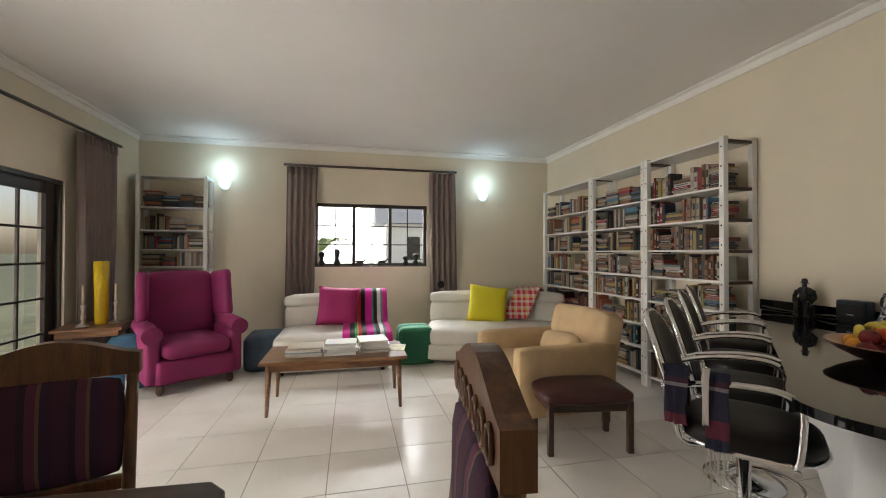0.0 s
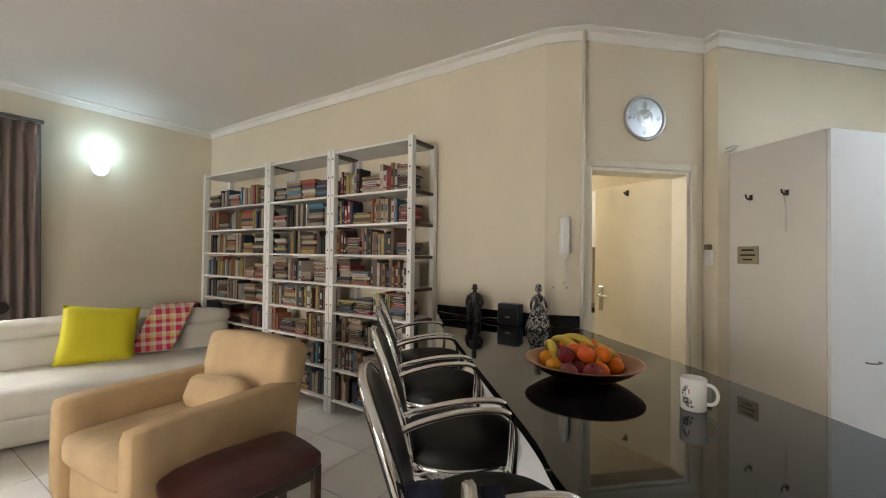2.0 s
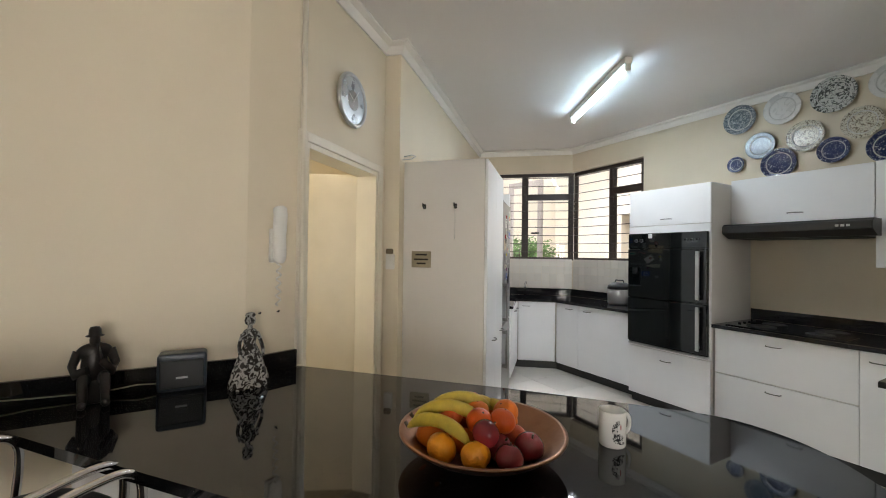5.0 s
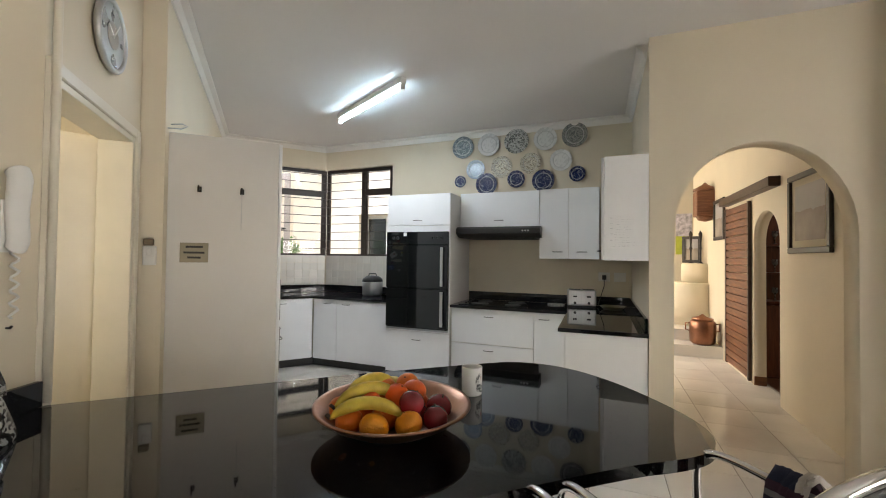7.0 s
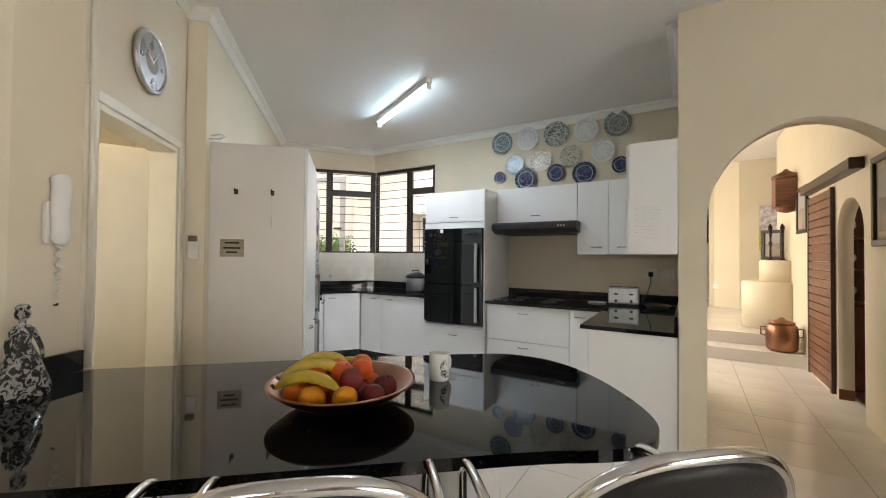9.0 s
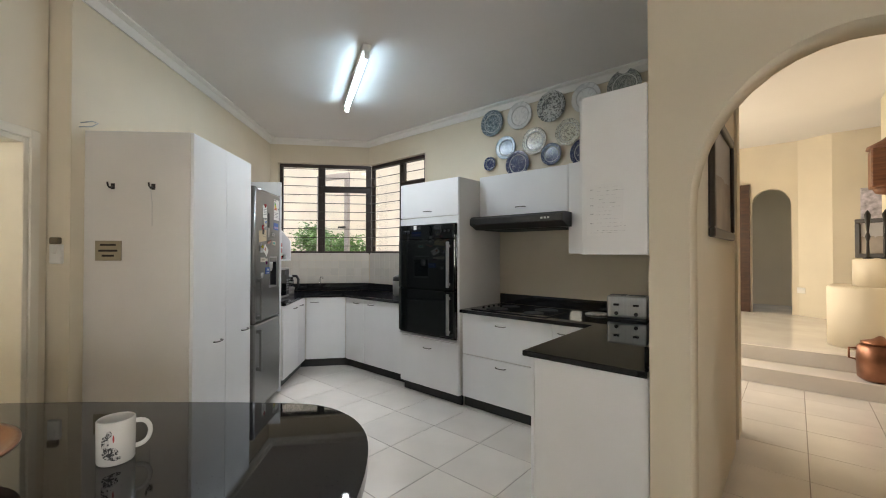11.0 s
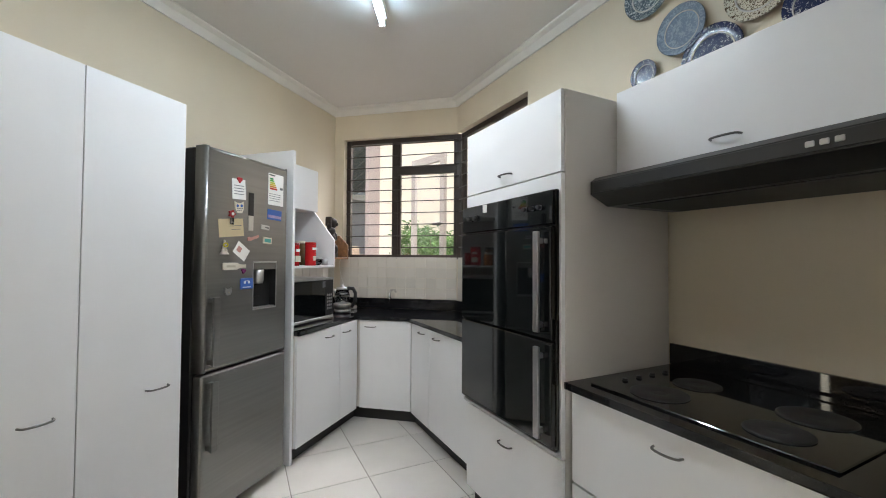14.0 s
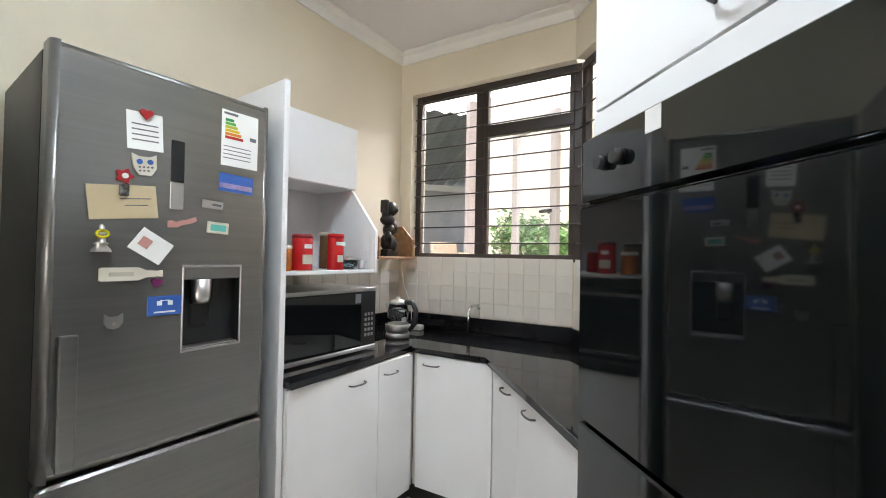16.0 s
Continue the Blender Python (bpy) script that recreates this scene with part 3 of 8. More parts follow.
# ---- outdoors ----
GRASS = plain("garden_ground", (0.10, 0.11, 0.05), 0.95, var=0.4, scale=3)
PINK = plain("pale_plaster_outside", (0.72, 0.58, 0.46), 0.8, var=0.08, scale=1.2, bump=0.2)
WHITEW = plain("white_plaster_outside", (0.80, 0.79, 0.76), 0.8, var=0.06, scale=1.0)
bm = bmesh.new()
slab(bm, [(-400, -400), (400, -400), (400, 400), (-400, 400)], -0.4, -0.2)
solid("ground", bm, GRASS, kind="structure")

# ---- kitchen ----
MF = pose(3.505, 0.155, 0, 0, 0, -45)
cabinet("tall_cupboard", MF, 0.852, 0.635, 0.0, 2.157, [(0, 0.426, 0.1, 2.155, 0.304, 0.817), (0.426, 0.852, 0.1, 2.155, 0.735, 0.815)], "tall white two-door pantry cupboard against diagonal wall")


def door_with_recess(lo, hi):
    """The upper fridge door, its corners rounded, with the dispenser's hole cut through it."""
    bm = bmesh.new()
    for a, b, p, q in ((0.022, 0.336, lo + 0.022, hi - 0.022), (0.529, 0.608, lo + 0.022, hi - 0.022), (0.336, 0.529, lo + 0.022, 1.0985), (0.336, 0.529, 1.379, hi - 0.022)):
        box(bm, a, b, -0.015, 0.055, p, q)
    def edge(p0, p1, u, v):
        """A quarter-round strip along one side of the door."""
        n = 5
        rings = []
        for p in (p0, p1):
            p = Vector(p)
            row = [p]
            row += [p + 0.022 * (math.sin(k / n * math.pi / 2) * Vector(u) + (math.cos(k / n * math.pi / 2)) * Vector(v)) for k in range(n + 1)]
            row.append(p + 0.022 * Vector(u) - 0.048 * Vector(v))
            row.append(p - 0.048 * Vector(v))
            rings.append([bm.verts.new(w) for w in row])
        bridge(bm, rings[0], rings[1])
        bm.faces.new(rings[0][::-1])
        bm.faces.new(rings[1])
    f = Vector((0, -1, 0))
    edge((0.022, 0.007, lo), (0.022, 0.007, hi), (-1, 0, 0), f)
    edge((0.608, 0.007, lo), (0.608, 0.007, hi), (1, 0, 0), f)
    edge((0.022, 0.007, hi - 0.022), (0.608, 0.007, hi - 0.022), (0, 0, 1), f)
    edge((0.022, 0.007, lo + 0.022), (0.608, 0.007, lo + 0.022), (0, 0, -1), f)
    return bm


def fridge(m):
    c = thing("fridge", m, "graphite steel fridge freezer with water dispenser and magnets", "fridge")
    part("body", rbox(0.0, 0.63, 0.06, 0.63, 0.03, 1.99, 0.008), BLACK, c)
    for lo, hi in ((0.805, 1.995), (0.05, 0.795)):
        d = part("door", door_with_recess(lo, hi) if lo > 0.5 else rbox(0.0, 0.63, -0.015, 0.055, lo, hi, 0.022, 3), FRIDGE, c)
        hb = bmesh.new()
        z0, z1 = (0.84, 1.20) if lo > 0.5 else (0.40, 0.76)
        box(hb, 0.028, 0.068, -0.062, -0.045, z0, z1, 0.005, 2)
        box(hb, 0.03, 0.066, -0.047, -0.013, z0 + 0.005, z0 + 0.035, 0.004)
        box(hb, 0.03, 0.066, -0.047, -0.013, z1 - 0.035, z1 - 0.005, 0.004)
        part("handle", hb, FRIDGE, d)
        if lo > 0.5:
            bm = bmesh.new()
            for a, b, p, q in ((0.333, 0.53, 1.375, 1.384), (0.333, 0.53, 1.094, 1.102), (0.333, 0.338, 1.102, 1.375), (0.525, 0.53, 1.102, 1.375)):
                box(bm, a, b, -0.019, -0.004, p, q, 0.002)
            part("dispenser_frame", bm, STEEL, d)
            bm = bmesh.new()
            box(bm, 0.3365, 0.5285, 0.035, 0.042, 1.099, 1.379, 0.001)
            for a, b, p, q in ((0.3362, 0.3402, 1.1, 1.378), (0.5248, 0.5288, 1.1, 1.378), (0.3402, 0.5248, 1.0985, 1.1025)):
                box(bm, a, b, -0.012, 0.035, p, q, 0)
            part("dispenser_recess", bm, BLACK, d)
            part("dispenser_top", rbox(0.3402, 0.5248, -0.0145, 0.034, 1.335, 1.378, 0.003), FRIDGE, d)
            part("dispenser_spout", lathe(bmesh.new(), [(0.024, 1.25), (0.03, 1.27), (0.032, 1.334)], 20, (0.405, 0.012, 0)), STEEL, d)
            part("dispenser_lever", rbox(0.375, 0.435, 0.024, 0.034, 1.17, 1.25, 0.004), BLACK, d)
            part("drip_tray", rbox(0.342, 0.523, -0.010, 0.034, 1.1028, 1.108, 0.001), STEEL, d)
            part("display_panel", rbox(0.29, 0.33, -0.0185, -0.014, 1.655, 1.79, 0.002), BLACK, d)
            part("label_strip", rbox(0.29, 0.33, -0.0180, -0.014, 1.565, 1.653, 0.002), STEEL, d)
    for x in (0.06, 0.57):
        part("foot", lathe(bmesh.new(), [(0.02, 0), (0.02, 0.03)], 10, (x, 0.12, 0)), BLACK, c)
    return c


FR = MF @ Matrix.Translation((0.975, 0.03, 0))
fridge(FR)
solid("tall_partition", rbox(1.680, 1.705, 0.035, 0.638, 0, 2.150, 0.002), CAB, MF, "tall white melamine panel beside the fridge", "partition")
cabinet("base_cabinet", MF @ Matrix.Translation((1.71, 0.012, 0)), 0.84, 0.60, 0.1, 0.868, [(0, 0.53, 0.1, 0.865, 0.38, 0.80), (0.53, 0.80, 0.1, 0.865, 0.62, 0.80)], "white two-door base cabinet under microwave")
P1, P2 = Vector((5.325, -1.615)), Vector((5.005, -2.012))
pd = (P2 - P1).normalized()
MW = Matrix.Translation((P1.x, P1.y, 0)) @ Matrix.Rotation(math.atan2(pd.y, pd.x), 4, "Z")
cabinet("base_cabinet", MW, (P2 - P1).length, 0.55, 0.1, 0.868, [(0.03, (P2 - P1).length - 0.01, 0.1, 0.865, 0.13, 0.81)], "white single-door corner cabinet below the kitchen window")
cabinet("base_cabinet", pose(4.99, -2.0, 0, 0, 0, 180), 1.12, 0.57, 0.1, 0.868, [(0, 0.36, 0.1, 0.865, 0.22, 0.81), (0.36, 1.115, 0.1, 0.865, 0.50, 0.81)], "white base cabinet between window and oven tower")

bm = bmesh.new()
kick = [(MF @ Vector((1.71, 0.075, 0))).to_2d(), Vector((5.385, -1.612)), Vector((5.03, -2.055)), Vector((3.87, -2.055))]
for a, b in zip(kick, kick[1:]):
    d = (b - a).normalized()
    q = Vector((-d.y, d.x)) * 0.02
    slab(bm, [a, a + q, b + q, b], 0.0, 0.1)
box(bm, 3.085, 3.86, -1.97, -1.95, 0, 0.1)
box(bm, 1.83, 3.07, -2.0, -1.98, 0, 0.1)
solid("trim", bm, PLINTH, kind="structure")

# worktops
w0 = (MF @ Vector((1.71, -0.012, 0))).to_2d()
w1 = (MF @ Vector((1.71, 0.637, 0))).to_2d()
top1 = [w0, w1, Vector((6.145, -1.582)), Vector((5.29, -2.595)), Vector((3.855, -2.595)), Vector((3.855, -1.975)), Vector((5.035, -1.975)), Vector((5.315, -1.60))]


def upstand(points, z0, z1, t, owner):
    for a, b in zip(points, points[1:]):
        a, b = Vector(a), Vector(b)
        d = (b - a).normalized()
        q = Vector((-d.y, d.x)) * t
        part("upstand", slab(bmesh.new(), [tuple(a), tuple(b), tuple(b + q), tuple(a + q)], z0, z1, 0.002), GRAN, owner)


wt1 = thing("worktop", pose(0, 0, 0), "polished black granite worktop along the window corner", "worktop")
part("slab", slab(bmesh.new(), [tuple(p) for p in top1][::-1], 0.87, 0.90, 0.004), GRAN, wt1)
wt2 = thing("worktop", pose(0, 0, 0), "polished black granite worktop with hob and peninsula", "worktop")
part("slab", slab(bmesh.new(), [(1.222, -0.905), (1.222, -2.595), (3.073, -2.595), (3.073, -1.90), (1.835, -1.90), (1.835, -0.905)], 0.87, 0.90, 0.004), GRAN, wt2)
upstand([(3.86, -2.597), (5.29, -2.597), (6.15, -1.582), tuple((MF @ Vector((1.72, 0.636, 0))).to_2d())], 0.902, 1.0, 0.02, wt1)
upstand([(1.225, -2.597), (3.07, -2.597)], 0.902, 1.0, 0.02, wt2)
upstand([(1.225, -0.95), (1.225, -2.57)], 0.902, 1.0, 0.02, wt2)

# oven tower
MO = pose(3.86, -1.89, 0, 0, 0, 180)
cabinet("oven_cabinet", MO, 0.785, 0.69, 0.1, 2.13, [(0, 0.785, 0.1, 0.575, 0.39, 0.485), (0, 0.785, 1.775, 2.13, 0.39, 1.83)], "tall white oven cabinet with drawer and top door")
solid("trim", rbox(0, 0.785, -0.002, 0.02, 0.58, 1.77, 0.002), CAB, MO, kind="structure")


def oven(m):
    c = thing("double_oven", m, "black glass built-in double oven with steel handles", "oven")
    part("surround", rbox(0.015, 0.776, -0.022, -0.002, 0.615, 1.702, 0.004), BGLASS, c)
    part("lower_trim", rbox(0.015, 0.776, -0.03, -0.002, 0.595, 0.6145, 0.003), STEEL, c)
    for k, (lo, hi) in enumerate(((0.63, 1.06), (1.07, 1.545))):
        d = part("door", rbox(0.018, 0.773, -0.045, -0.024, lo, hi, 0.004), BGLASS, c)
        hb = bmesh.new()
        box(hb, 0.700, 0.732, -0.085, -0.07, lo + 0.03, hi - 0.02, 0.004, 2)
        for z in (lo + 0.06, hi - 0.06):
            box(hb, 0.708, 0.724, -0.072, -0.044, z - 0.012, z + 0.012, 0.003)
        part("handle", hb, STEEL, d, "brushed steel bar handle")
    pn = part("control_panel", rbox(0.018, 0.773, -0.04, -0.022, 1.555, 1.698, 0.003), BGLASS, c)
    for x in (0.11, 0.165, 0.60, 0.65, 0.70):
        part("knob", tube(bmesh.new(), [(x, -0.04, 1.63), (x, -0.060, 1.63)], 0.017 if x < 0.3 else 0.011, 14, 0.014 if x < 0.3 else 0.009), BLACK, pn)
    part("sticker", rbox(0.235, 0.275, -0.0412, -0.0398, 1.652, 1.694, 0), PAPER, pn)
    return c


oven(MO)

# hob run
cabinet("base_cabinet", pose(3.073, -1.93, 0, 0, 0, 180), 0.905, 0.65, 0.1, 0.868, [(0.01, 0.905, 0.1, 0.49, 0.43, 0.43), (0.01, 0.905, 0.495, 0.865, 0.43, 0.79)], "white base unit with two deep drawers under the hob")
cabinet("base_cabinet", pose(2.168, -1.93, 0, 0, 0, 180), 0.335, 0.65, 0.1, 0.868, [(0, 0.333, 0.1, 0.865, 0.10, 0.80)], "narrow white base cabinet in the worktop corner")
cabinet("base_cabinet", pose(1.805, -1.92, 0, 0, 0, 90), 0.98, 0.58, 0.0, 0.868, [(0, 0.98, 0.1, 0.865, None, 0)], "white peninsula cabinet with plain end panel", material=CAB)
hob = thing("hob", pose(2.62, -2.22, 0.9005), "black glass electric hob set in granite", "hob")
part("glass_plate", rbox(-0.38, 0.38, -0.25, 0.25, 0, 0.007, 0.003), BGLASS, hob)
RINGM = plain("dark_cooking_plate", (0.018, 0.017, 0.017), 0.55, var=0.2)
for x, y, r in ((-0.2, -0.11, 0.1), (0.17, -0.11, 0.085), (-0.2, 0.12, 0.085), (0.17, 0.12, 0.1)):
    part("cooking_plate", lathe(bmesh.new(), [(r, 0.0072), (r, 0.011), (r * 0.93, 0.013), (r * 0.3, 0.0125), (r * 0.25, 0.010)], 28, (x, y, 0)), RINGM, hob)
for k in range(4):
    part("knob", lathe(bmesh.new(), [(0.012, 0.0072), (0.011, 0.015), (0.009, 0.017)], 12, (0.34, -0.16 + 0.085 * k, 0)), BLACK, hob)


def hood(m):
    c = thing("cooker_hood", m, "black slimline cooker hood under white cabinet", "hood")
    bm = prism(bmesh.new(), [(0, 0.10), (0, 0.045), (0.10, 0.0), (0.55, 0.0), (0.55, 0.12), (0.03, 0.12)], 0, 0.93)
    part("body", bm, BLACK, c)
    part("front_strip", rbox(0.01, 0.92, -0.006, 0.0, 0.05, 0.095, 0.002), BLACK, c)
    part("filter", rbox(0.08, 0.85, 0.13, 0.5, -0.006, -0.001, 0.002), plain("hood_filter", (0.05, 0.05, 0.05), 0.6, 0.6), c)
    for k in range(3):
        part("switch", rbox(0.74 + 0.03 * k, 0.76 + 0.03 * k, -0.011, -0.006, 0.064, 0.08, 0.002), STEEL, c)
    return c


hood(pose(3.06, -2.04, 1.64, 0, 0, 180))
cabinet("wall_cabinet", pose(3.072, -2.215, 0, 0, 0, 180), 0.91, 0.383, 1.77, 2.165, [(0, 0.91, 1.77, 2.165, 0.46, 1.84)], "white wall cabinet above the cooker hood")
cabinet("wall_cabinet", pose(2.160, -2.215, 0, 0, 0, 180), 0.61, 0.383, 1.415, 2.17, [(0, 0.305, 1.415, 2.17, 0.19, 1.49), (0.305, 0.61, 1.415, 2.17, 0.44, 1.49)], "white two-door wall cabinet above worktop")
cabinet("wall_cabinet", pose(1.535, -2.25, 0, 0, 0, 90), 1.33, 0.312, 1.41, 2.17, [(0, 0.66, 1.41, 2.17, 0.5, 1.49), (0.66, 1.31, 1.41, 2.17, 0.8, 1.49)], "white wall cabinet with a handwritten list on its end panel", material=CAB)

# ---- living room ----
WSHELF = plain("white_shelf_paint", (0.76, 0.74, 0.70), 0.5, var=0.06, scale=5, bump=0.1)
LEATHER = plain("ivory_leather", (0.56, 0.52, 0.45), 0.42, var=0.07, scale=4, bump=0.25, bscale=130)
TAN = plain("tan_suede", (0.50, 0.345, 0.185), 0.9, var=0.12, scale=6, bump=0.35, bscale=180)
MAGENTA = plain("magenta_velvet", (0.20, 0.010, 0.078), 0.75, var=0.14, scale=5, bump=0.3, bscale=220)
MAGC = plain("magenta_cushion_cloth", (0.34, 0.018, 0.12), 0.85, var=0.1, bump=0.4, bscale=260)
YELC = plain("lime_yellow_cloth", (0.58, 0.50, 0.015), 0.85, var=0.1, bump=0.4, bscale=260)
OXBLOOD = plain("oxblood_leather", (0.055, 0.012, 0.011), 0.38, var=0.2, scale=8, bump=0.3, bscale=120)
DWOOD = wood("dark_stained_wood", (0.022, 0.010, 0.006), (0.075, 0.034, 0.018), 0.35)
MWOOD = wood("warm_table_wood", (0.10, 0.042, 0.016), (0.27, 0.13, 0.055), 0.38)
OAK = wood("carved_oak", (0.045, 0.016, 0.006), (0.17, 0.068, 0.022), 0.34, "z")
CURT = plain("taupe_curtain", (0.20, 0.155, 0.135), 0.9, var=0.1, scale=5, bump=0.4, bscale=300)
TEALC = stripes("green_throw_cloth", [(0, (0.03, 0.17, 0.08)), (0.22, (0.10, 0.36, 0.24)), (0.45, (0.30, 0.38, 0.10)), (0.58, (0.08, 0.30, 0.22)), (0.82, (0.02, 0.12, 0.06))], 0.21, 1)
BLUEC = plain("blue_grey_cloth", (0.055, 0.085, 0.12), 0.9, var=0.25, scale=8, bump=0.4)
BRONZE = plain("dark_bronze", (0.022, 0.018, 0.015), 0.35, 0.4, var=0.2, bump=0.2)
SILVER = plain("mottled_silver_glaze", (0.15, 0.145, 0.14), 0.28, 0.8, var=1.0, scale=34, bump=0.1)
BLEATHER = plain("black_leatherette", (0.013, 0.011, 0.010), 0.40, var=0.15, bump=0.2, bscale=160, spec=0.22)
SERAPE = stripes("striped_blanket_cloth", [(0, (0.50, 0.012, 0.22)), (0.16, (0.015, 0.015, 0.015)), (0.27, (0.04, 0.26, 0.08)), (0.33, (0.40, 0.36, 0.06)), (0.36, (0.42, 0.02, 0.03)), (0.43, (0.012, 0.012, 0.016)), (0.54, (0.52, 0.012, 0.26)), (0.72, (0.03, 0.20, 0.08)), (0.76, (0.015, 0.015, 0.02)), (0.85, (0.50, 0.48, 0.46)), (0.94, (0.16, 0.16, 0.17))], 0.50)
CHECK = plaid("red_and_cream_blanket_cloth", None, [(0, (0.50, 0.025, 0.07)), (0.3, (0.6, 0.52, 0.42)), (0.5, (0.50, 0.025, 0.07)), (0.7, (0.55, 0.42, 0.12)), (0.85, (0.6, 0.52, 0.42))], 0.16)
DINE = stripes("purple_striped_upholstery", [(0, (0.045, 0.008, 0.025)), (0.35, (0.02, 0.006, 0.016)), (0.5, (0.085, 0.02, 0.045)), (0.7, (0.12, 0.07, 0.04)), (0.78, (0.03, 0.008, 0.03))], 0.13)
BOOKC = [(0.016, 0.016, 0.02), (0.273, 0.218, 0.156), (0.117, 0.02, 0.016), (0.312, 0.273, 0.211), (0.023, 0.035, 0.07), (0.234, 0.109, 0.047), (0.359, 0.335, 0.281), (0.023, 0.035, 0.031), (0.078, 0.035, 0.023), (0.312, 0.242, 0.078), (0.21, 0.10, 0.05), (0.023, 0.02, 0.016), (0.328, 0.257, 0.203), (0.218, 0.016, 0.023), (0.39, 0.367, 0.32), (0.062, 0.055, 0.047), (0.02, 0.018, 0.016), (0.12, 0.07, 0.04), (0.26, 0.16, 0.09), (0.06, 0.16, 0.24), (0.45, 0.42, 0.36), (0.30, 0.09, 0.04), (0.34, 0.27, 0.17), (0.014, 0.013, 0.014)]
BOOK = palette("book_cover", BOOKC, 0.45)
BOOKS = palette("book_covers", BOOKC, 0.45, True)
SPINE = palette("spine_title", [(0.36, 0.32, 0.25), (0.03, 0.03, 0.03), (0.36, 0.26, 0.10), (0.42, 0.40, 0.35), (0.20, 0.05, 0.04), (0.08, 0.06, 0.05), (0.10, 0.14, 0.2)], 0.5)
PAGES = plain("yellowed_pages", (0.50, 0.43, 0.31), 0.9, var=0.1, bump=0.3, bscale=200, stretch=(1, 1, 8))


def text(words, size, material, parent, m, label=""):
    cu = bpy.data.curves.new("writing", "FONT")
    cu.body, cu.size, cu.extrude, cu.align_x, cu.align_y = words, size, 0.0004, "CENTER", "CENTER"
    tmp = bpy.data.objects.new("writing", cu)
    scene.collection.objects.link(tmp)
    me = bpy.data.meshes.new_from_object(tmp.evaluated_get(bpy.context.evaluated_depsgraph_get()))
    bpy.data.objects.remove(tmp)
    me.materials.clear()
    me.materials.append(material)
    ob = new("writing", me)
    ob.parent, ob.matrix_basis = parent, m
    return tagged(ob, label)


# books: one unit block with cover, spine and page block, scaled to each book
def book_mesh():
    bm = bmesh.new()
    box(bm, -0.5, 0.5, -0.5, 0.5, 0, 1)
    for f in bm.faces:
        c = f.calc_center_median()
        f.material_index = 1 if (c.z > 0.9 or c.z < 0.1 or c.y > 0.4) else 0
    for z0, z1, w in ((0.50, 0.78, 0.34), (0.12, 0.20, 0.42)):
        q = bm.faces.new([bm.verts.new((x, -0.504, z)) for x, z in ((-w, z0), (w, z0), (w, z1), (-w, z1))])
        q.material_index = 2
    return mesh_of("book", bm, [BOOK, PAGES, SPINE])


BOOKMESH = book_mesh()
shelf_rng = random.Random(5)
far_books = []
book_count = 0


def shelf_row(m, w, h, far):
    """Fills one shelf with upright books, leaning ones and flat piles. m: the shelf's front left corner, x along it, y inward."""
    global book_count
    g = shelf_rng
    x = g.uniform(0.005, 0.03)
    while x < w - 0.03:
        if g.random() < 0.45:
            pw, z = g.uniform(0.15, 0.23), 0.0
            pw = min(pw, w - x - 0.005)
            if pw < 0.11:
                break
            for k in range(g.randint(4, 8)):
                th = g.uniform(0.014, 0.036)
                if z + th > h - 0.02:
                    break
                bw, bd = pw * g.uniform(0.85, 1.0), g.uniform(0.13, 0.18)
                mm = m @ Matrix.Translation((x + pw / 2 + g.uniform(-0.006, 0.006), 0.035 + bd / 2 + g.uniform(0, 0.025), z)) @ Matrix.Rotation(radians(g.uniform(-3, 3)), 4, "Z") @ Matrix.Diagonal((bw, bd, th, 1))
                put_book(mm, far)
                z += th + 0.0006
            x += pw + g.uniform(0.003, 0.012)
        else:
            for k in range(g.randint(3, 8)):
                t, hh, bd = g.uniform(0.014, 0.042), min(h - 0.02, g.uniform(0.16, 0.225)), g.uniform(0.12, 0.17)
                if x + t > w - 0.005:
                    break
                mm = m @ Matrix.Translation((x + t / 2, 0.03 + bd / 2 + g.uniform(0, 0.03), 0)) @ Matrix.Diagonal((t * 0.97, bd, hh, 1))
                put_book(mm, far)
                x += t
            if g.random() < 0.12:
                x += g.uniform(0.02, 0.06)
        if x > w - 0.03:
            break


def put_book(mm, far):
    global book_count
    if far or book_count >= 290:
        far_books.append(mm)
        return
    ob = new("book", BOOKMESH)
    ob.matrix_world = mm
    tagged(ob, "well-read book standing or lying on the white bookcase", "book", "books on the white bookcase")
    book_count += 1


PEG = mesh_of("peg_hole", tube(bmesh.new(), [(0, -0.0012, 0), (0, 0.002, 0)], 0.0075, 8), BLACK)


def bookcase(name, m, w, d, h, levels, label, group, near):
    """White slotted posts, seven shelves; front at y = 0."""
    c = thing(name, m, label, "bookcase", group)
    for x in (0, w - 0.045):
        for y in (0, d - 0.05):
            p = part("post", rbox(x, x + 0.045, y, y + 0.05, 0, h, 0.003), WSHELF, c)
            if y == 0 and near:
                for k in range(14):
                    piece("peg_hole", PEG, p, pose(x + 0.0225, 0, 0.14 + k * 0.162))
    for z in levels:
        part("shelf", rbox(0.046, w - 0.046, 0.008, d - 0.005, z - 0.018, z, 0.002), WSHELF, c)
        for x in (0.002, w - 0.043):
            part("bracket", rbox(x, x + 0.041, 0.052, d - 0.052, z - 0.028, z - 0.003, 0.002), DWOOD if near else WSHELF, c)
    for k, z in enumerate(levels[:-1]):
        shelf_row(m @ Matrix.Translation((0.048, 0, z + 0.001)), w - 0.096, levels[k + 1] - z - 0.02, not near or z < 0.3)
    return c


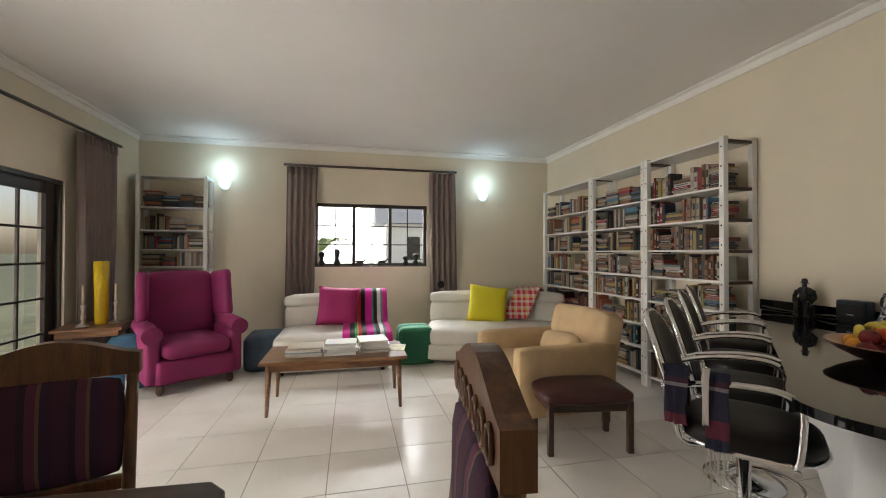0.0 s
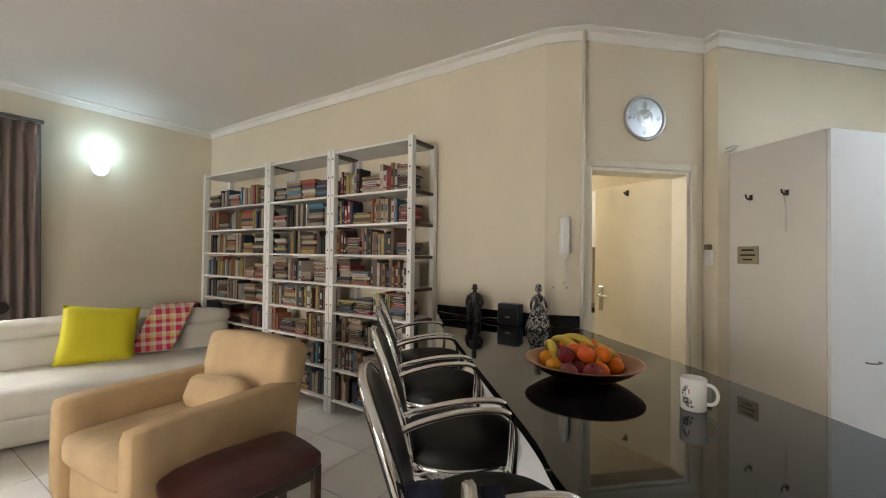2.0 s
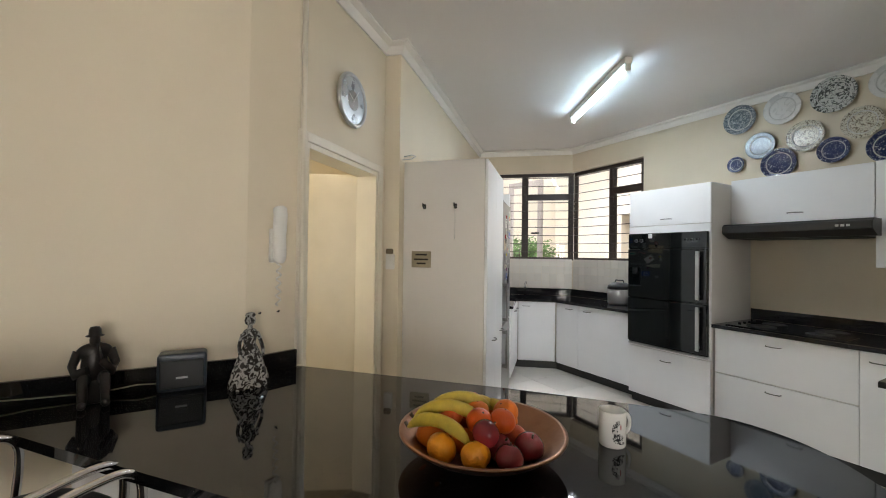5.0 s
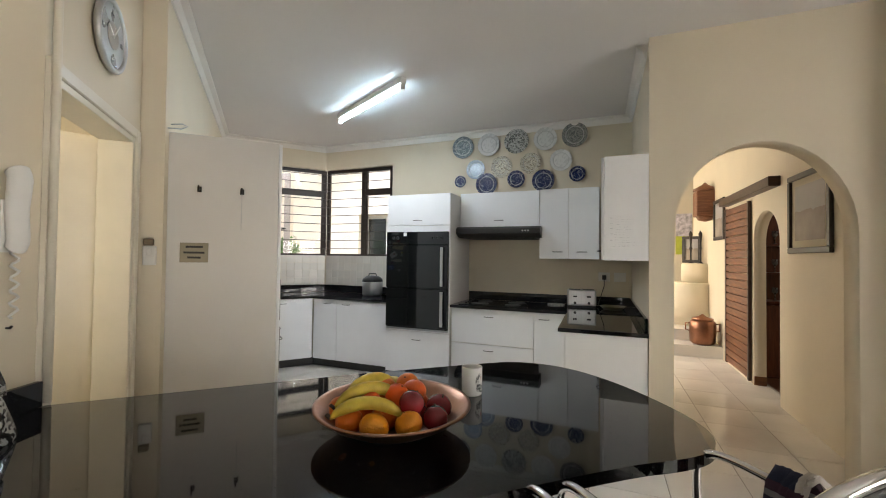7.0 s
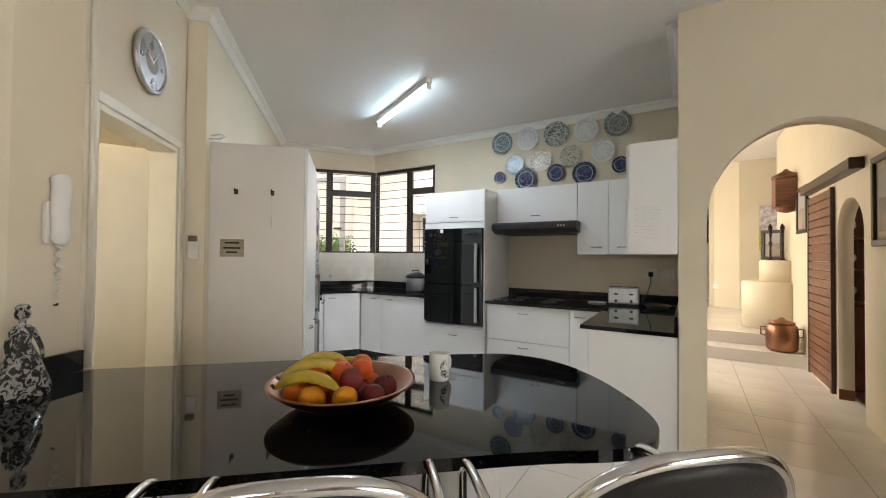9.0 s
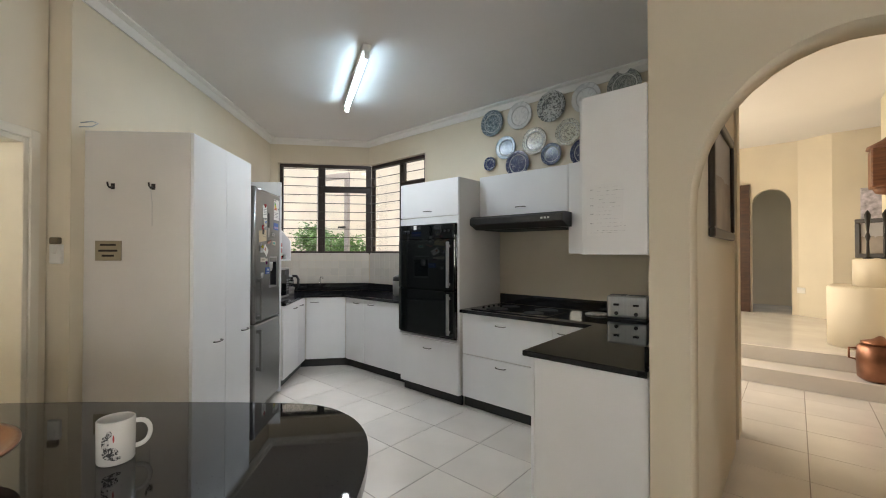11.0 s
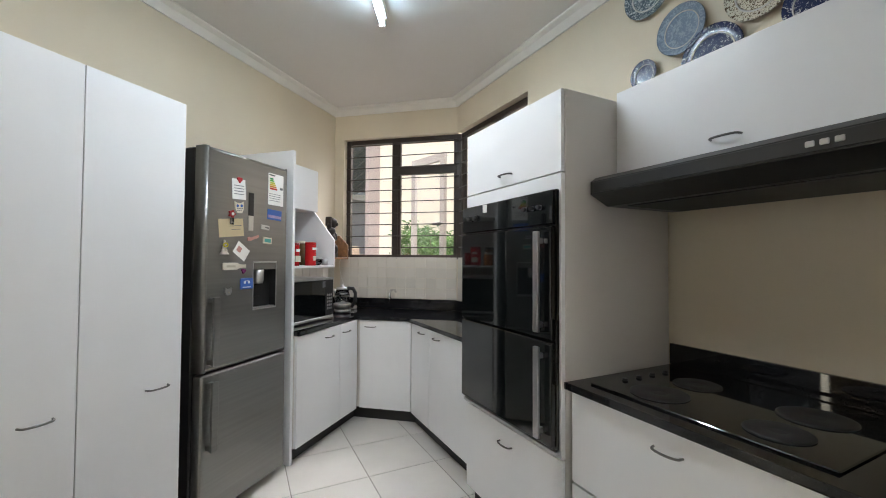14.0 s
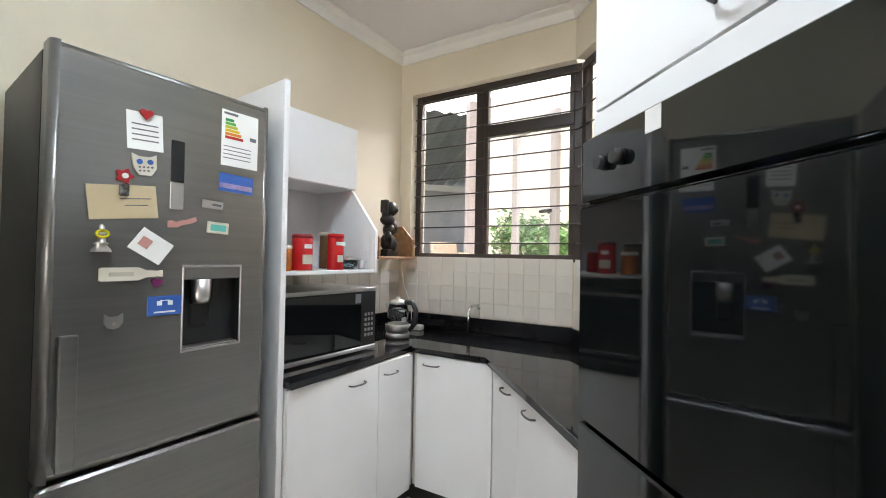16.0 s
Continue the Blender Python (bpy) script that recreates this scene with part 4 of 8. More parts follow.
LEVELS = (0.12, 0.39, 0.63, 0.89, 1.14, 1.40, 1.66, 1.92, 2.31)
for y0, y1, near in ((3.54, 2.625, True), (4.49, 3.545, True), (5.78, 4.495, False)):
    bookcase("bookcase", pose(2.845, y0, 0, 0, 0, -90), y0 - y1, 0.345, 2.33, LEVELS, "tall white-painted bookcase filled with books", "bookcases on the long wall", near)
bookcase("bookcase", pose(-2.9, 6.03, 0, 0, 0, 0), 0.86, 0.28, 2.42, (0.2, 0.55, 0.87, 1.18, 1.41, 1.67, 1.98, 2.40), "tall white bookcase with books in the corner behind armchair", "", False)
bm = bmesh.new()
for mm in far_books:
    cs = [mm @ Vector(c) for c in ((-0.5, -0.5, 0), (0.5, -0.5, 0), (0.5, 0.5, 0), (-0.5, 0.5, 0), (-0.5, -0.5, 1), (0.5, -0.5, 1), (0.5, 0.5, 1), (-0.5, 0.5, 1))]
    vs = [bm.verts.new(c) for c in cs]
    for q in ((0, 3, 2, 1), (4, 5, 6, 7), (0, 1, 5, 4), (1, 2, 6, 5), (2, 3, 7, 6), (3, 0, 4, 7)):
        bm.faces.new([vs[k] for k in q])
solid("books", bm, BOOKS, None, "rows and piles of old books on white bookcases", "books", "", "stuff")


# ---- curtains, rods, wall lamps ----
def curtain(name, m, top, foot, h, folds, label, seed=0, shift=0.0):
    """A gathered curtain: its width runs from top to foot, its folds deepen downward."""
    c = thing(name, m, label, "curtain", "curtains")
    bm = bmesh.new()
    n, r = folds * 10, 14
    layers = []
    for off in (0.0, 0.006):
        rows = []
        for j in range(r + 1):
            v = j / r
            wv = top + (foot - top) * v ** 0.7
            row = []
            for i in range(n + 1):
                u = i / n
                amp = 0.018 + 0.022 * v
                y = amp * math.sin(u * folds * 2 * math.pi + seed) + 0.012 * math.sin(u * 9 + v * 5 + seed)
                row.append(bm.verts.new((u * wv + shift * v, y + off, h * (1 - v))))
            rows.append(row)
        layers.append(rows)
        for j in range(r):
            for i in range(n):
                f = bm.faces.new((rows[j][i], rows[j][i + 1], rows[j + 1][i + 1], rows[j + 1][i]))
                f.smooth = True
    a, b = layers
    for j in range(r):
        bm.faces.new((a[j][0], a[j + 1][0], b[j + 1][0], b[j][0]))
        bm.faces.new((a[j][n], b[j][n], b[j + 1][n], a[j + 1][n]))
    for i in range(n):
        bm.faces.new((a[r][i], a[r][i + 1], b[r][i + 1], b[r][i]))
        bm.faces.new((a[0][i], b[0][i], b[0][i + 1], a[0][i + 1]))
    part("cloth", bm, CURT, c)
    for k in range(folds):
        part("pleat", rbox(top * (k + 0.35) / folds, top * (k + 0.65) / folds, -0.03, -0.012, h - 0.11, h - 0.005, 0.006), CURT, c)
    return c


curtain("curtain", pose(-1.04, 6.21, 0.03), 0.44, 0.40, 2.61, 5, "taupe pleated curtain beside the cottage window", 0.4, -0.02)
curtain("curtain", pose(1.10, 6.21, 0.03), 0.42, 0.46, 2.61, 5, "taupe pleated curtain beside the cottage window", 2.1, 0.02)
curtain("curtain", pose(-2.86, 4.86, 0.03, 0, 0, 90), 0.66, 0.60, 2.60, 7, "taupe pleated curtain beside the patio doors", 1.2)


def rod(m, length, label):
    c = thing("curtain_rod", m, label, "curtain rod")
    part("pole", tube(bmesh.new(), [(0, 0, 0), (length, 0, 0)], 0.018, 12), DWOOD, c)
    for x in (0.08, length - 0.08):
        part("bracket", rbox(x - 0.012, x + 0.012, 0, 0.11, -0.02, 0.02, 0.003), DWOOD, c)
    return c


rod(pose(-1.08, 6.21, 2.665), 2.62, "dark wooden curtain pole above the cottage window")
rod(pose(-2.87, 0.9, 2.66, 0, 0, 90), 4.72, "dark wooden curtain pole above the patio doors", )
hb = thing("curtain_holdback", pose(1.27, 6.19, 0.87), "round dark metal curtain holdback", "holdback")
part("disc", tube(bmesh.new(), [(0, -0.075, 0), (0, -0.05, 0)], 0.055, 20, 0.06), BRONZE, hb)
part("stem", tube(bmesh.new(), [(0, -0.05, 0), (0, 0.13, 0)], 0.01, 8), BRONZE, hb)

LAMPGLASS = glow("lit_sconce_glass", (0.62, 0.90, 1.0), 1.7)
for x, z in ((-1.9, 2.36), (2.02, 2.31)):
    c = thing("wall_lamp", pose(x, 6.32, z), "lit half-round glass wall lamp", "wall lamp", "wall lamps")
    bm = bmesh.new()
    rings = []
    for k in range(7):
        a = k / 6 * math.pi / 2
        rr = 0.085 * math.cos(a * 0.92)
        rings.append([bm.verts.new((rr * math.cos(math.pi * (1 + j / 14)), 0.8 * rr * math.sin(math.pi * (1 + j / 14)) - 0.002, 0.04 - 0.12 * math.sin(a))) for j in range(15)])
    for a, b in zip(rings, rings[1:]):
        for j in range(14):
            f = bm.faces.new((a[j], a[j + 1], b[j + 1], b[j]))
            f.smooth = True
    part("shade", bm, LAMPGLASS, c, "glowing frosted glass half bowl")
    part("backplate", rbox(-0.04, 0.04, -0.012, -0.001, -0.07, 0.05, 0.004), CHROME, c)
    lamp("wall_lamp_light", "POINT", pose(x, 6.13, z + 0.20), 7, (0.56, 0.84, 1.0), radius=0.06)


# ---- seating ----
def wing_chair(m):
    c = thing("wing_chair", m, "magenta velvet wingback armchair with wooden feet", "armchair")
    part("base", soft(-0.36, 0.36, -0.38, 0.36, 0.09, 0.33, 0.04), MAGENTA, c)
    part("seat_cushion", soft(-0.29, 0.29, -0.42, 0.24, 0.33, 0.49, 0.06, 0.02), MAGENTA, c)
    b = soft(-0.32, 0.32, 0.0, 0.2, 0.0, 0.80, 0.07, 0.03)
    part("backrest", b, MAGENTA, c, "", pose(0, 0.16, 0.36, -9))
    for s in (-1, 1):
        w = soft(-0.05, 0.05, -0.20, 0.1, 0.0, 0.52, 0.045)
        part("wing", w, MAGENTA, c, "", pose(s * 0.37, 0.17, 0.64, -7, 0, s * 14))
        a = soft(-0.065, 0.065, -0.36, 0.28, 0.09, 0.56, 0.05)
        part("arm", a, MAGENTA, c, "", pose(s * 0.37, 0, 0))
        bm = bmesh.new()
        tube(bm, [(0, -0.40, 0.58), (0, -0.1, 0.60), (0, 0.25, 0.61)], 0.085, 16, 0.075)
        part("arm_roll", bm, MAGENTA, c, "", pose(s * 0.385, 0, 0))
        for y in (-0.33, 0.3):
            part("foot", lathe(bmesh.new(), [(0.02, 0), (0.035, 0.03), (0.03, 0.09)], 12, (s * 0.31, y, 0)), DWOOD, c)
    return c


wing_chair(pose(-1.80, 4.74, 0, 0, 0, 33))


def leather_module(name, m, w, label):
    c = thing(name, m, label, "sofa")
    part("base", soft(-w / 2, w / 2, -0.46, 0.42, 0.03, 0.20, 0.03, 0.0, 1), LEATHER, c)
    part("footrest", soft(-w / 2 + 0.005, w / 2 - 0.005, -0.50, -0.40, 0.05, 0.25, 0.03, 0.01, 2), LEATHER, c)
    part("seat_cushion", soft(-w / 2, w / 2, -0.50, 0.28, 0.20, 0.44, 0.08, 0.02, 3), LEATHER, c)
    part("backrest", soft(-w / 2 + 0.01, w / 2 - 0.01, 0.0, 0.22, 0, 0.36, 0.08, 0.02, 4), LEATHER, c, "", pose(0, 0.2, 0.36, -10))
    part("headrest", soft(-w / 2, w / 2, -0.02, 0.24, 0, 0.17, 0.07, 0.02, 5), LEATHER, c, "", pose(0, 0.26, 0.66, -8))
    for x in (-w / 2 + 0.08, w / 2 - 0.08):
        for y in (-0.4, 0.36):
            part("foot", lathe(bmesh.new(), [(0.025, 0), (0.025, 0.035)], 10, (x, y, 0)), BLACK, c)
    return c


leather_module("sofa", pose(-0.30, 5.12, 0), 1.28, "ivory leather armless sofa with cushion and striped blanket")
leather_module("sofa", pose(1.80, 5.02, 0, 0, 0, -17), 1.86, "ivory leather sofa end with yellow cushion")


def armchair(m):
    c = thing("armchair", m, "tan suede armchair with square arms and bolster", "armchair")
    part("base", soft(-0.38, 0.38, -0.40, 0.40, 0.12, 0.34, 0.03), TAN, c)
    part("seat_cushion", soft(-0.30, 0.30, -0.45, 0.2, 0.34, 0.50, 0.05, 0.02), TAN, c)
    part("backrest", soft(-0.39, 0.39, 0.0, 0.22, 0, 0.60, 0.06, 0.02), TAN, c, "", pose(0, 0.22, 0.32, -12))
    for s in (-1, 1):
        part("arm", soft(-0.065, 0.065, -0.45, 0.42, 0.12, 0.66, 0.04, 0.005), TAN, c, "", pose(s * 0.37, 0, 0))
        for y in (-0.40, 0.36):
            part("leg", rbox(s * 0.37 - 0.025, s * 0.37 + 0.025, y - 0.025, y + 0.025, 0, 0.13, 0.004), DWOOD, c)
    return c


AC = pose(1.53, 3.19, 0, 0, 0, -86) @ Matrix.Diagonal((1, 1, 0.975, 1))
armchair(AC)
solid("bolster_cushion", soft(-0.21, 0.21, -0.06, 0.06, 0, 0.19, 0.055, 0.012), TAN, AC @ pose(0.06, 0.10, 0.505, -26, 0, 10), "small tan suede bolster cushion on the armchair", "cushion")


def footstool(m):
    c = thing("footstool", m, "dark wooden footstool with oxblood leather cushion", "footstool")
    for x in (-0.28, 0.28):
        for y in (-0.17, 0.17):
            part("leg", rbox(x - 0.02, x + 0.02, y - 0.02, y + 0.02, 0, 0.36, 0.005), DWOOD, c)
    for y in (-0.17, 0.17):
        part("rail", rbox(-0.26, 0.26, y - 0.012, y + 0.012, 0.29, 0.35, 0.003), DWOOD, c)
    for x in (-0.28, 0.28):
        part("rail", rbox(x - 0.012, x + 0.012, -0.15, 0.15, 0.29, 0.35, 0.003), DWOOD, c)
    part("cushion", soft(-0.305, 0.305, -0.2, 0.2, 0.335, 0.425, 0.035, 0.03), OXBLOOD, c)
    return c


footstool(pose(1.51, 2.57, 0, 0, 0, -8))


def coffee_table(m):
    c = thing("coffee_table", m, "low wooden coffee table with tapered legs", "table")
    part("tabletop", rbox(-0.61, 0.61, -0.31, 0.31, 0.435, 0.462, 0.004), MWOOD, c)
    for y in (-0.25, 0.25):
        part("apron", rbox(-0.54, 0.54, y - 0.01, y + 0.01, 0.37, 0.435, 0.003), MWOOD, c)
    for x in (-0.54, 0.54):
        part("apron", rbox(x - 0.01, x + 0.01, -0.24, 0.24, 0.37, 0.435, 0.003), MWOOD, c)
        for y in (-0.24, 0.24):
            part("leg", tube(bmesh.new(), [(x * 1.03, y * 1.03, 0), (x, y, 0.435)], 0.014, 10, 0.026), MWOOD, c)
    return c


coffee_table(pose(-0.23, 3.78, 0))
COVER = palette("magazine_cover", [(0.6, 0.58, 0.52), (0.25, 0.3, 0.33), (0.5, 0.42, 0.3), (0.66, 0.64, 0.6)], 0.3)
g = random.Random(3)
for x, y, w, d, n in ((-0.50, 3.72, 0.30, 0.24, 5), (-0.19, 3.70, 0.27, 0.22, 6), (0.10, 3.78, 0.26, 0.28, 6)):
    z = 0.463
    for k in range(n):
        t = g.uniform(0.008, 0.022)
        solid("magazine", rbox(-w / 2, w / 2, -d / 2, d / 2, 0, t, 0.001), COVER, pose(x + g.uniform(-0.01, 0.01), y + g.uniform(-0.01, 0.01), z, 0, 0, g.uniform(-5, 5)), "large glossy book in a pile on the coffee table", "book", "books on the coffee table")
        z += t + 0.0005
solid("magazine", rbox(-0.1, 0.1, -0.13, 0.13, 0, 0.004, 0.001), plain("yellow_magazine_cover", (0.55, 0.45, 0.12), 0.3, var=0.5, scale=14), pose(0.30, 3.80, 0.463, 0, 0, -12), "yellow patterned magazine lying on the coffee table", "magazine")

solid("cushion", pillow(0.52, 0.50, 0.17, 1), MAGC, pose(-0.28, 5.18, 0.445, -16, 4, 0), "plain magenta scatter cushion on the sofa", "cushion")
solid("cushion", pillow(0.54, 0.52, 0.16, 2), YELC, pose(1.66, 5.08, 0.43, -20, 7, -14), "plain lime yellow scatter cushion on the sofa", "cushion")


def throw(name, m, profile, w, material, label, seed=0, slant=0.0):
    """A blanket laid over a profile of (y, z), thick as woven wool."""
    bm = bmesh.new()
    n = 14
    sheets = []
    for off in (0.0, 0.009):
        rows = []
        for k, (y, z) in enumerate(profile):
            row = []
            for i in range(n + 1):
                u = i / n
                q = noise.noise(Vector((u * 5, k * 0.5, seed)))
                row.append(bm.verts.new((u * w + 0.012 * q + slant * k / len(profile), y - off + 0.008 * q, z + off + 0.006 * noise.noise(Vector((u * 9, k * 0.7, seed + 3))))))
            rows.append(row)
        for a, b in zip(rows, rows[1:]):
            for i in range(n):
                f = bm.faces.new((a[i], a[i + 1], b[i + 1], b[i]))
                f.smooth = True
        sheets.append(rows)
    a, b = sheets
    for k in range(len(profile) - 1):
        bm.faces.new((a[k][0], a[k + 1][0], b[k + 1][0], b[k][0]))
        bm.faces.new((a[k][n], a[k + 1][n], b[k + 1][n], b[k][n]))
    for i in range(n):
        bm.faces.new((a[0][i], a[0][i + 1], b[0][i + 1], b[0][i]))
        bm.faces.new((a[-1][i], a[-1][i + 1], b[-1][i + 1], b[-1][i]))
    return solid(name, bm, material, m, label, "blanket")


OVER = [(0.62, 0.5), (0.60, 0.75), (0.54, 0.85), (0.42, 0.875), (0.29, 0.85), (0.22, 0.76), (0.21, 0.66), (0.17, 0.55), (0.12, 0.475), (-0.05, 0.470), (-0.25, 0.468), (-0.42, 0.455)]
throw("blanket", pose(-0.20, 5.12, 0), OVER + [(-0.50, 0.43), (-0.535, 0.36), (-0.54, 0.27)], 0.56, SERAPE, "bright striped woven blanket draped over the sofa", 2)
throw("blanket", pose(1.80, 5.02, 0, 0, 0, -17) @ pose(0.44, -0.01, 0.0, 0, 0, 0), OVER[:9], 0.34, CHECK, "red and cream checked blanket over sofa back", 5, -0.42)


def pouf(m, sx, sy, h, material, label):
    c = thing("pouf", m, label, "pouf")
    part("seat", soft(-sx / 2, sx / 2, -sy / 2, sy / 2, 0.005, h, 0.05, 0.015), material, c)
    return c


pouf(pose(0.68, 5.02, 0), 0.42, 0.42, 0.44, TEALC, "pouf covered with a green woven throw")
pouf(pose(-1.05, 5.15, 0, 0, 0, 4), 0.52, 0.55, 0.40, BLUEC, "low dark pouf covered with blue-grey cloth")


# side table with vase and candlesticks
def side_table(m):
    c = thing("side_table", m, "square wooden side table beside the wing chair", "table")
    part("tabletop", rbox(-0.27, 0.27, -0.27, 0.27, 0.60, 0.63, 0.004), MWOOD, c)
    part("apron", rbox(-0.24, 0.24, -0.24, 0.24, 0.54, 0.60, 0.003), MWOOD, c)
    for x in (-0.22, 0.22):
        for y in (-0.22, 0.22):
            part("leg", tube(bmesh.new(), [(x, y, 0), (x, y, 0.54)], 0.014, 8, 0.02), DWOOD, c)
    return c


side_table(pose(-2.64, 4.72, 0, 0, 0, 14))
solid("vase", lathe(bmesh.new(), [(0.05, 0), (0.055, 0.02), (0.058, 0.3), (0.068, 0.64), (0.062, 0.64), (0.05, 0.3), (0.045, 0.03)], 28), plain("yellow_glass", (0.62, 0.42, 0.005), 0.15, var=0.1), pose(-2.60, 4.74, 0.632), "tall bright yellow glass vase on the side table", "vase")
BRASS = plain("tarnished_silver", (0.45, 0.41, 0.34), 0.28, 1.0, var=0.2)
WAX = plain("cream_wax", (0.62, 0.52, 0.32), 0.5)
for x, y in ((-2.68, 4.60), (-2.50, 4.80)):
    c = thing("candlestick", pose(x, y, 0.632), "silver candlestick with short cream candle", "candlestick", "candlesticks")
    part("stand", lathe(bmesh.new(), [(0.06, 0), (0.055, 0.012), (0.02, 0.03), (0.012, 0.06), (0.022, 0.09), (0.011, 0.12), (0.02, 0.19), (0.026, 0.21), (0.012, 0.215)], 18), BRASS, c)
    part("candle", lathe(bmesh.new(), [(0.011, 0.215), (0.011, 0.40), (0.004, 0.405)], 12), WAX, c)
solid("bag", soft(-0.17, 0.17, -0.09, 0.09, 0, 0.52, 0.06, 0.03, 9), plain("blue_cloth", (0.045, 0.12, 0.2), 0.85, var=0.3, scale=9), pose(-2.28, 4.60, 0, 0, 0, 20), "blue cloth bag standing by the wing chair", "bag")


# ---- dining corner ----
def dining_chair(m, label, carved):
    c = thing("dining_chair", m, label, "chair", "carved dining chairs")
    part("seat", soft(-0.23, 0.23, -0.24, 0.2, 0.42, 0.49, 0.03, 0.015), DINE, c)
    bm = bmesh.new()
    for y0, y1 in ((-0.235, -0.20), (0.175, 0.205)):
        box(bm, -0.22, 0.22, y0, y1, 0.35, 0.42, 0.004)
    part("seat_frame", bm, OAK, c)
    for x in (-0.21, 0.21):
        part("leg", tube(bmesh.new(), [(x, -0.21, 0), (x, -0.21, 0.42)], 0.018, 10, 0.024), OAK, c)
        part("back_post", tube(bmesh.new(), [(x, 0.26, 0), (x, 0.19, 0.42), (x, 0.25, 1.02)], 0.022, 8, 0.02), OAK, c)
    part("back_pad", soft(-0.185, 0.185, 0.205, 0.25, 0.62, 0.98, 0.02, 0.012), DINE, c)
    bm = bmesh.new()
    n = 12
    rows = []
    for y in (0.222, 0.274):
        for zo in (0, 1):
            rows.append([bm.verts.new((-0.235 + 0.47 * i / n, y, (0.99 if zo == 0 else 1.07 + 0.06 * math.sin(math.pi * i / n) ** 1.5))) for i in range(n + 1)])
    for a, b in ((0, 1), (1, 3), (3, 2), (2, 0)):
        for i in range(n):
            bm.faces.new((rows[a][i], rows[a][i + 1], rows[b][i + 1], rows[b][i]))
    bm.faces.new((rows[0][0], rows[1][0], rows[3][0], rows[2][0]))
    bm.faces.new((rows[0][n], rows[1][n], rows[3][n], rows[2][n]))
    cr = part("crest_rail", bm, OAK, c, "carved wooden crest rail")
    for k in range(7 if carved else 0):
        x = -0.18 + 0.06 * k
        bm = tube(bmesh.new(), [(x + 0.02 * math.cos(a / 8 * 2 * math.pi), 0.219, 1.032 + 0.026 * math.sin(a / 8 * 2 * math.pi)) for a in range(8)], 0.0055, 6, None, True)
        part("carving", bm, OAK, cr)
    bm = bmesh.new()
    box(bm, -0.2, 0.2, 0.205, 0.235, 0.56, 0.61, 0.004)
    part("lower_rail", bm, OAK, c)
    for x in (-0.1, 0.0, 0.1):
        part("splat", rbox(x - 0.022, x + 0.022, 0.2, 0.222, 0.42, 0.56, 0.003), OAK, c)
    for x in (-0.21, 0.21):
        part("stretcher", rbox(x - 0.01, x + 0.01, -0.19, 0.22, 0.14, 0.17, 0.003), OAK, c)
    return c


dining_chair(pose(-0.105, 0.70, 0, 0, 0, -97) @ Matrix.Diagonal((0.92, 1, 1.055, 1)), "carved oak dining chair with purple upholstery, pulled out", True)
dining_chair(pose(-1.03, 1.36, 0, 0, 0, 14) @ Matrix.Diagonal((1, 1, 0.935, 1)), "oak dining chair with purple striped upholstery behind table", False)


def dining_table(m):
    c = thing("dining_table", m, "dark wooden dining table with clipped corners", "table")
    a, b, k = 0.75, 0.45, 0.05
    part("tabletop", slab(bmesh.new(), [(-a + k, -b), (a - k, -b), (a, -b + k), (a, b - k), (a - k, b), (-a + k, b), (-a, b - k), (-a, -b + k)], 0.715, 0.75, 0.006), DWOOD, c)
    part("apron", rbox(-a + 0.08, a - 0.08, -b + 0.08, b - 0.08, 0.62, 0.714, 0.003), DWOOD, c)
    for x in (-a + 0.1, a - 0.1):
        for y in (-b + 0.1, b - 0.1):
            part("leg", lathe(bmesh.new(), [(0.03, 0), (0.04, 0.1), (0.028, 0.2), (0.045, 0.5), (0.04, 0.62)], 14, (x, y, 0)), DWOOD, c)
    return c


dining_table(pose(-1.19, 0.74, 0, 0, 0, -3))


# ---- bar ----
BAR = [(3.195, 2.60), (2.86, 2.34), (1.84, 1.45), (1.47, 1.12), (1.33, 1.03), (1.25, 0.95), (1.225, 0.86), (1.24, 0.76), (1.30, 0.64), (1.43, 0.46), (1.56, 0.335), (1.66, 0.27), (1.77, 0.235), (1.91, 0.24), (2.03, 0.31), (2.53, 0.745), (3.27, 1.455), (3.195, 1.69)]
for _ in range(2):
    BAR = [BAR[0]] + [p for a, b in zip(BAR, BAR[1:-2]) for p in ((a[0] * 0.75 + b[0] * 0.25, a[1] * 0.75 + b[1] * 0.25), (a[0] * 0.25 + b[0] * 0.75, a[1] * 0.25 + b[1] * 0.75))][1:] + BAR[-3:]
bar_top = thing("breakfast_bar", pose(0, 0, 0), "rounded black granite breakfast bar on white plastered base", "bar")
part("bar_slab", slab(bmesh.new(), BAR, 0.878, 0.91, 0.006), GRAN, bar_top, "polished black granite top")
WBASE = plain("white_plaster", (0.74, 0.73, 0.72), 0.7, var=0.04, bump=0.15)
part("base_wall", slab(bmesh.new(), [(3.195, 2.28), (1.98, 1.24), (1.80, 1.02), (1.74, 0.80), (1.80, 0.62), (1.95, 0.50), (2.14, 0.50), (3.14, 1.44), (3.195, 1.68)], 0, 0.877, 0.004), WBASE, bar_top)
upstand([(3.197, 1.70), (3.197, 2.60)], 0.912, 0.995, 0.02, bar_top)
upstand([(3.272, 1.475), (3.195, 1.685)], 0.912, 0.995, 0.02, bar_top)


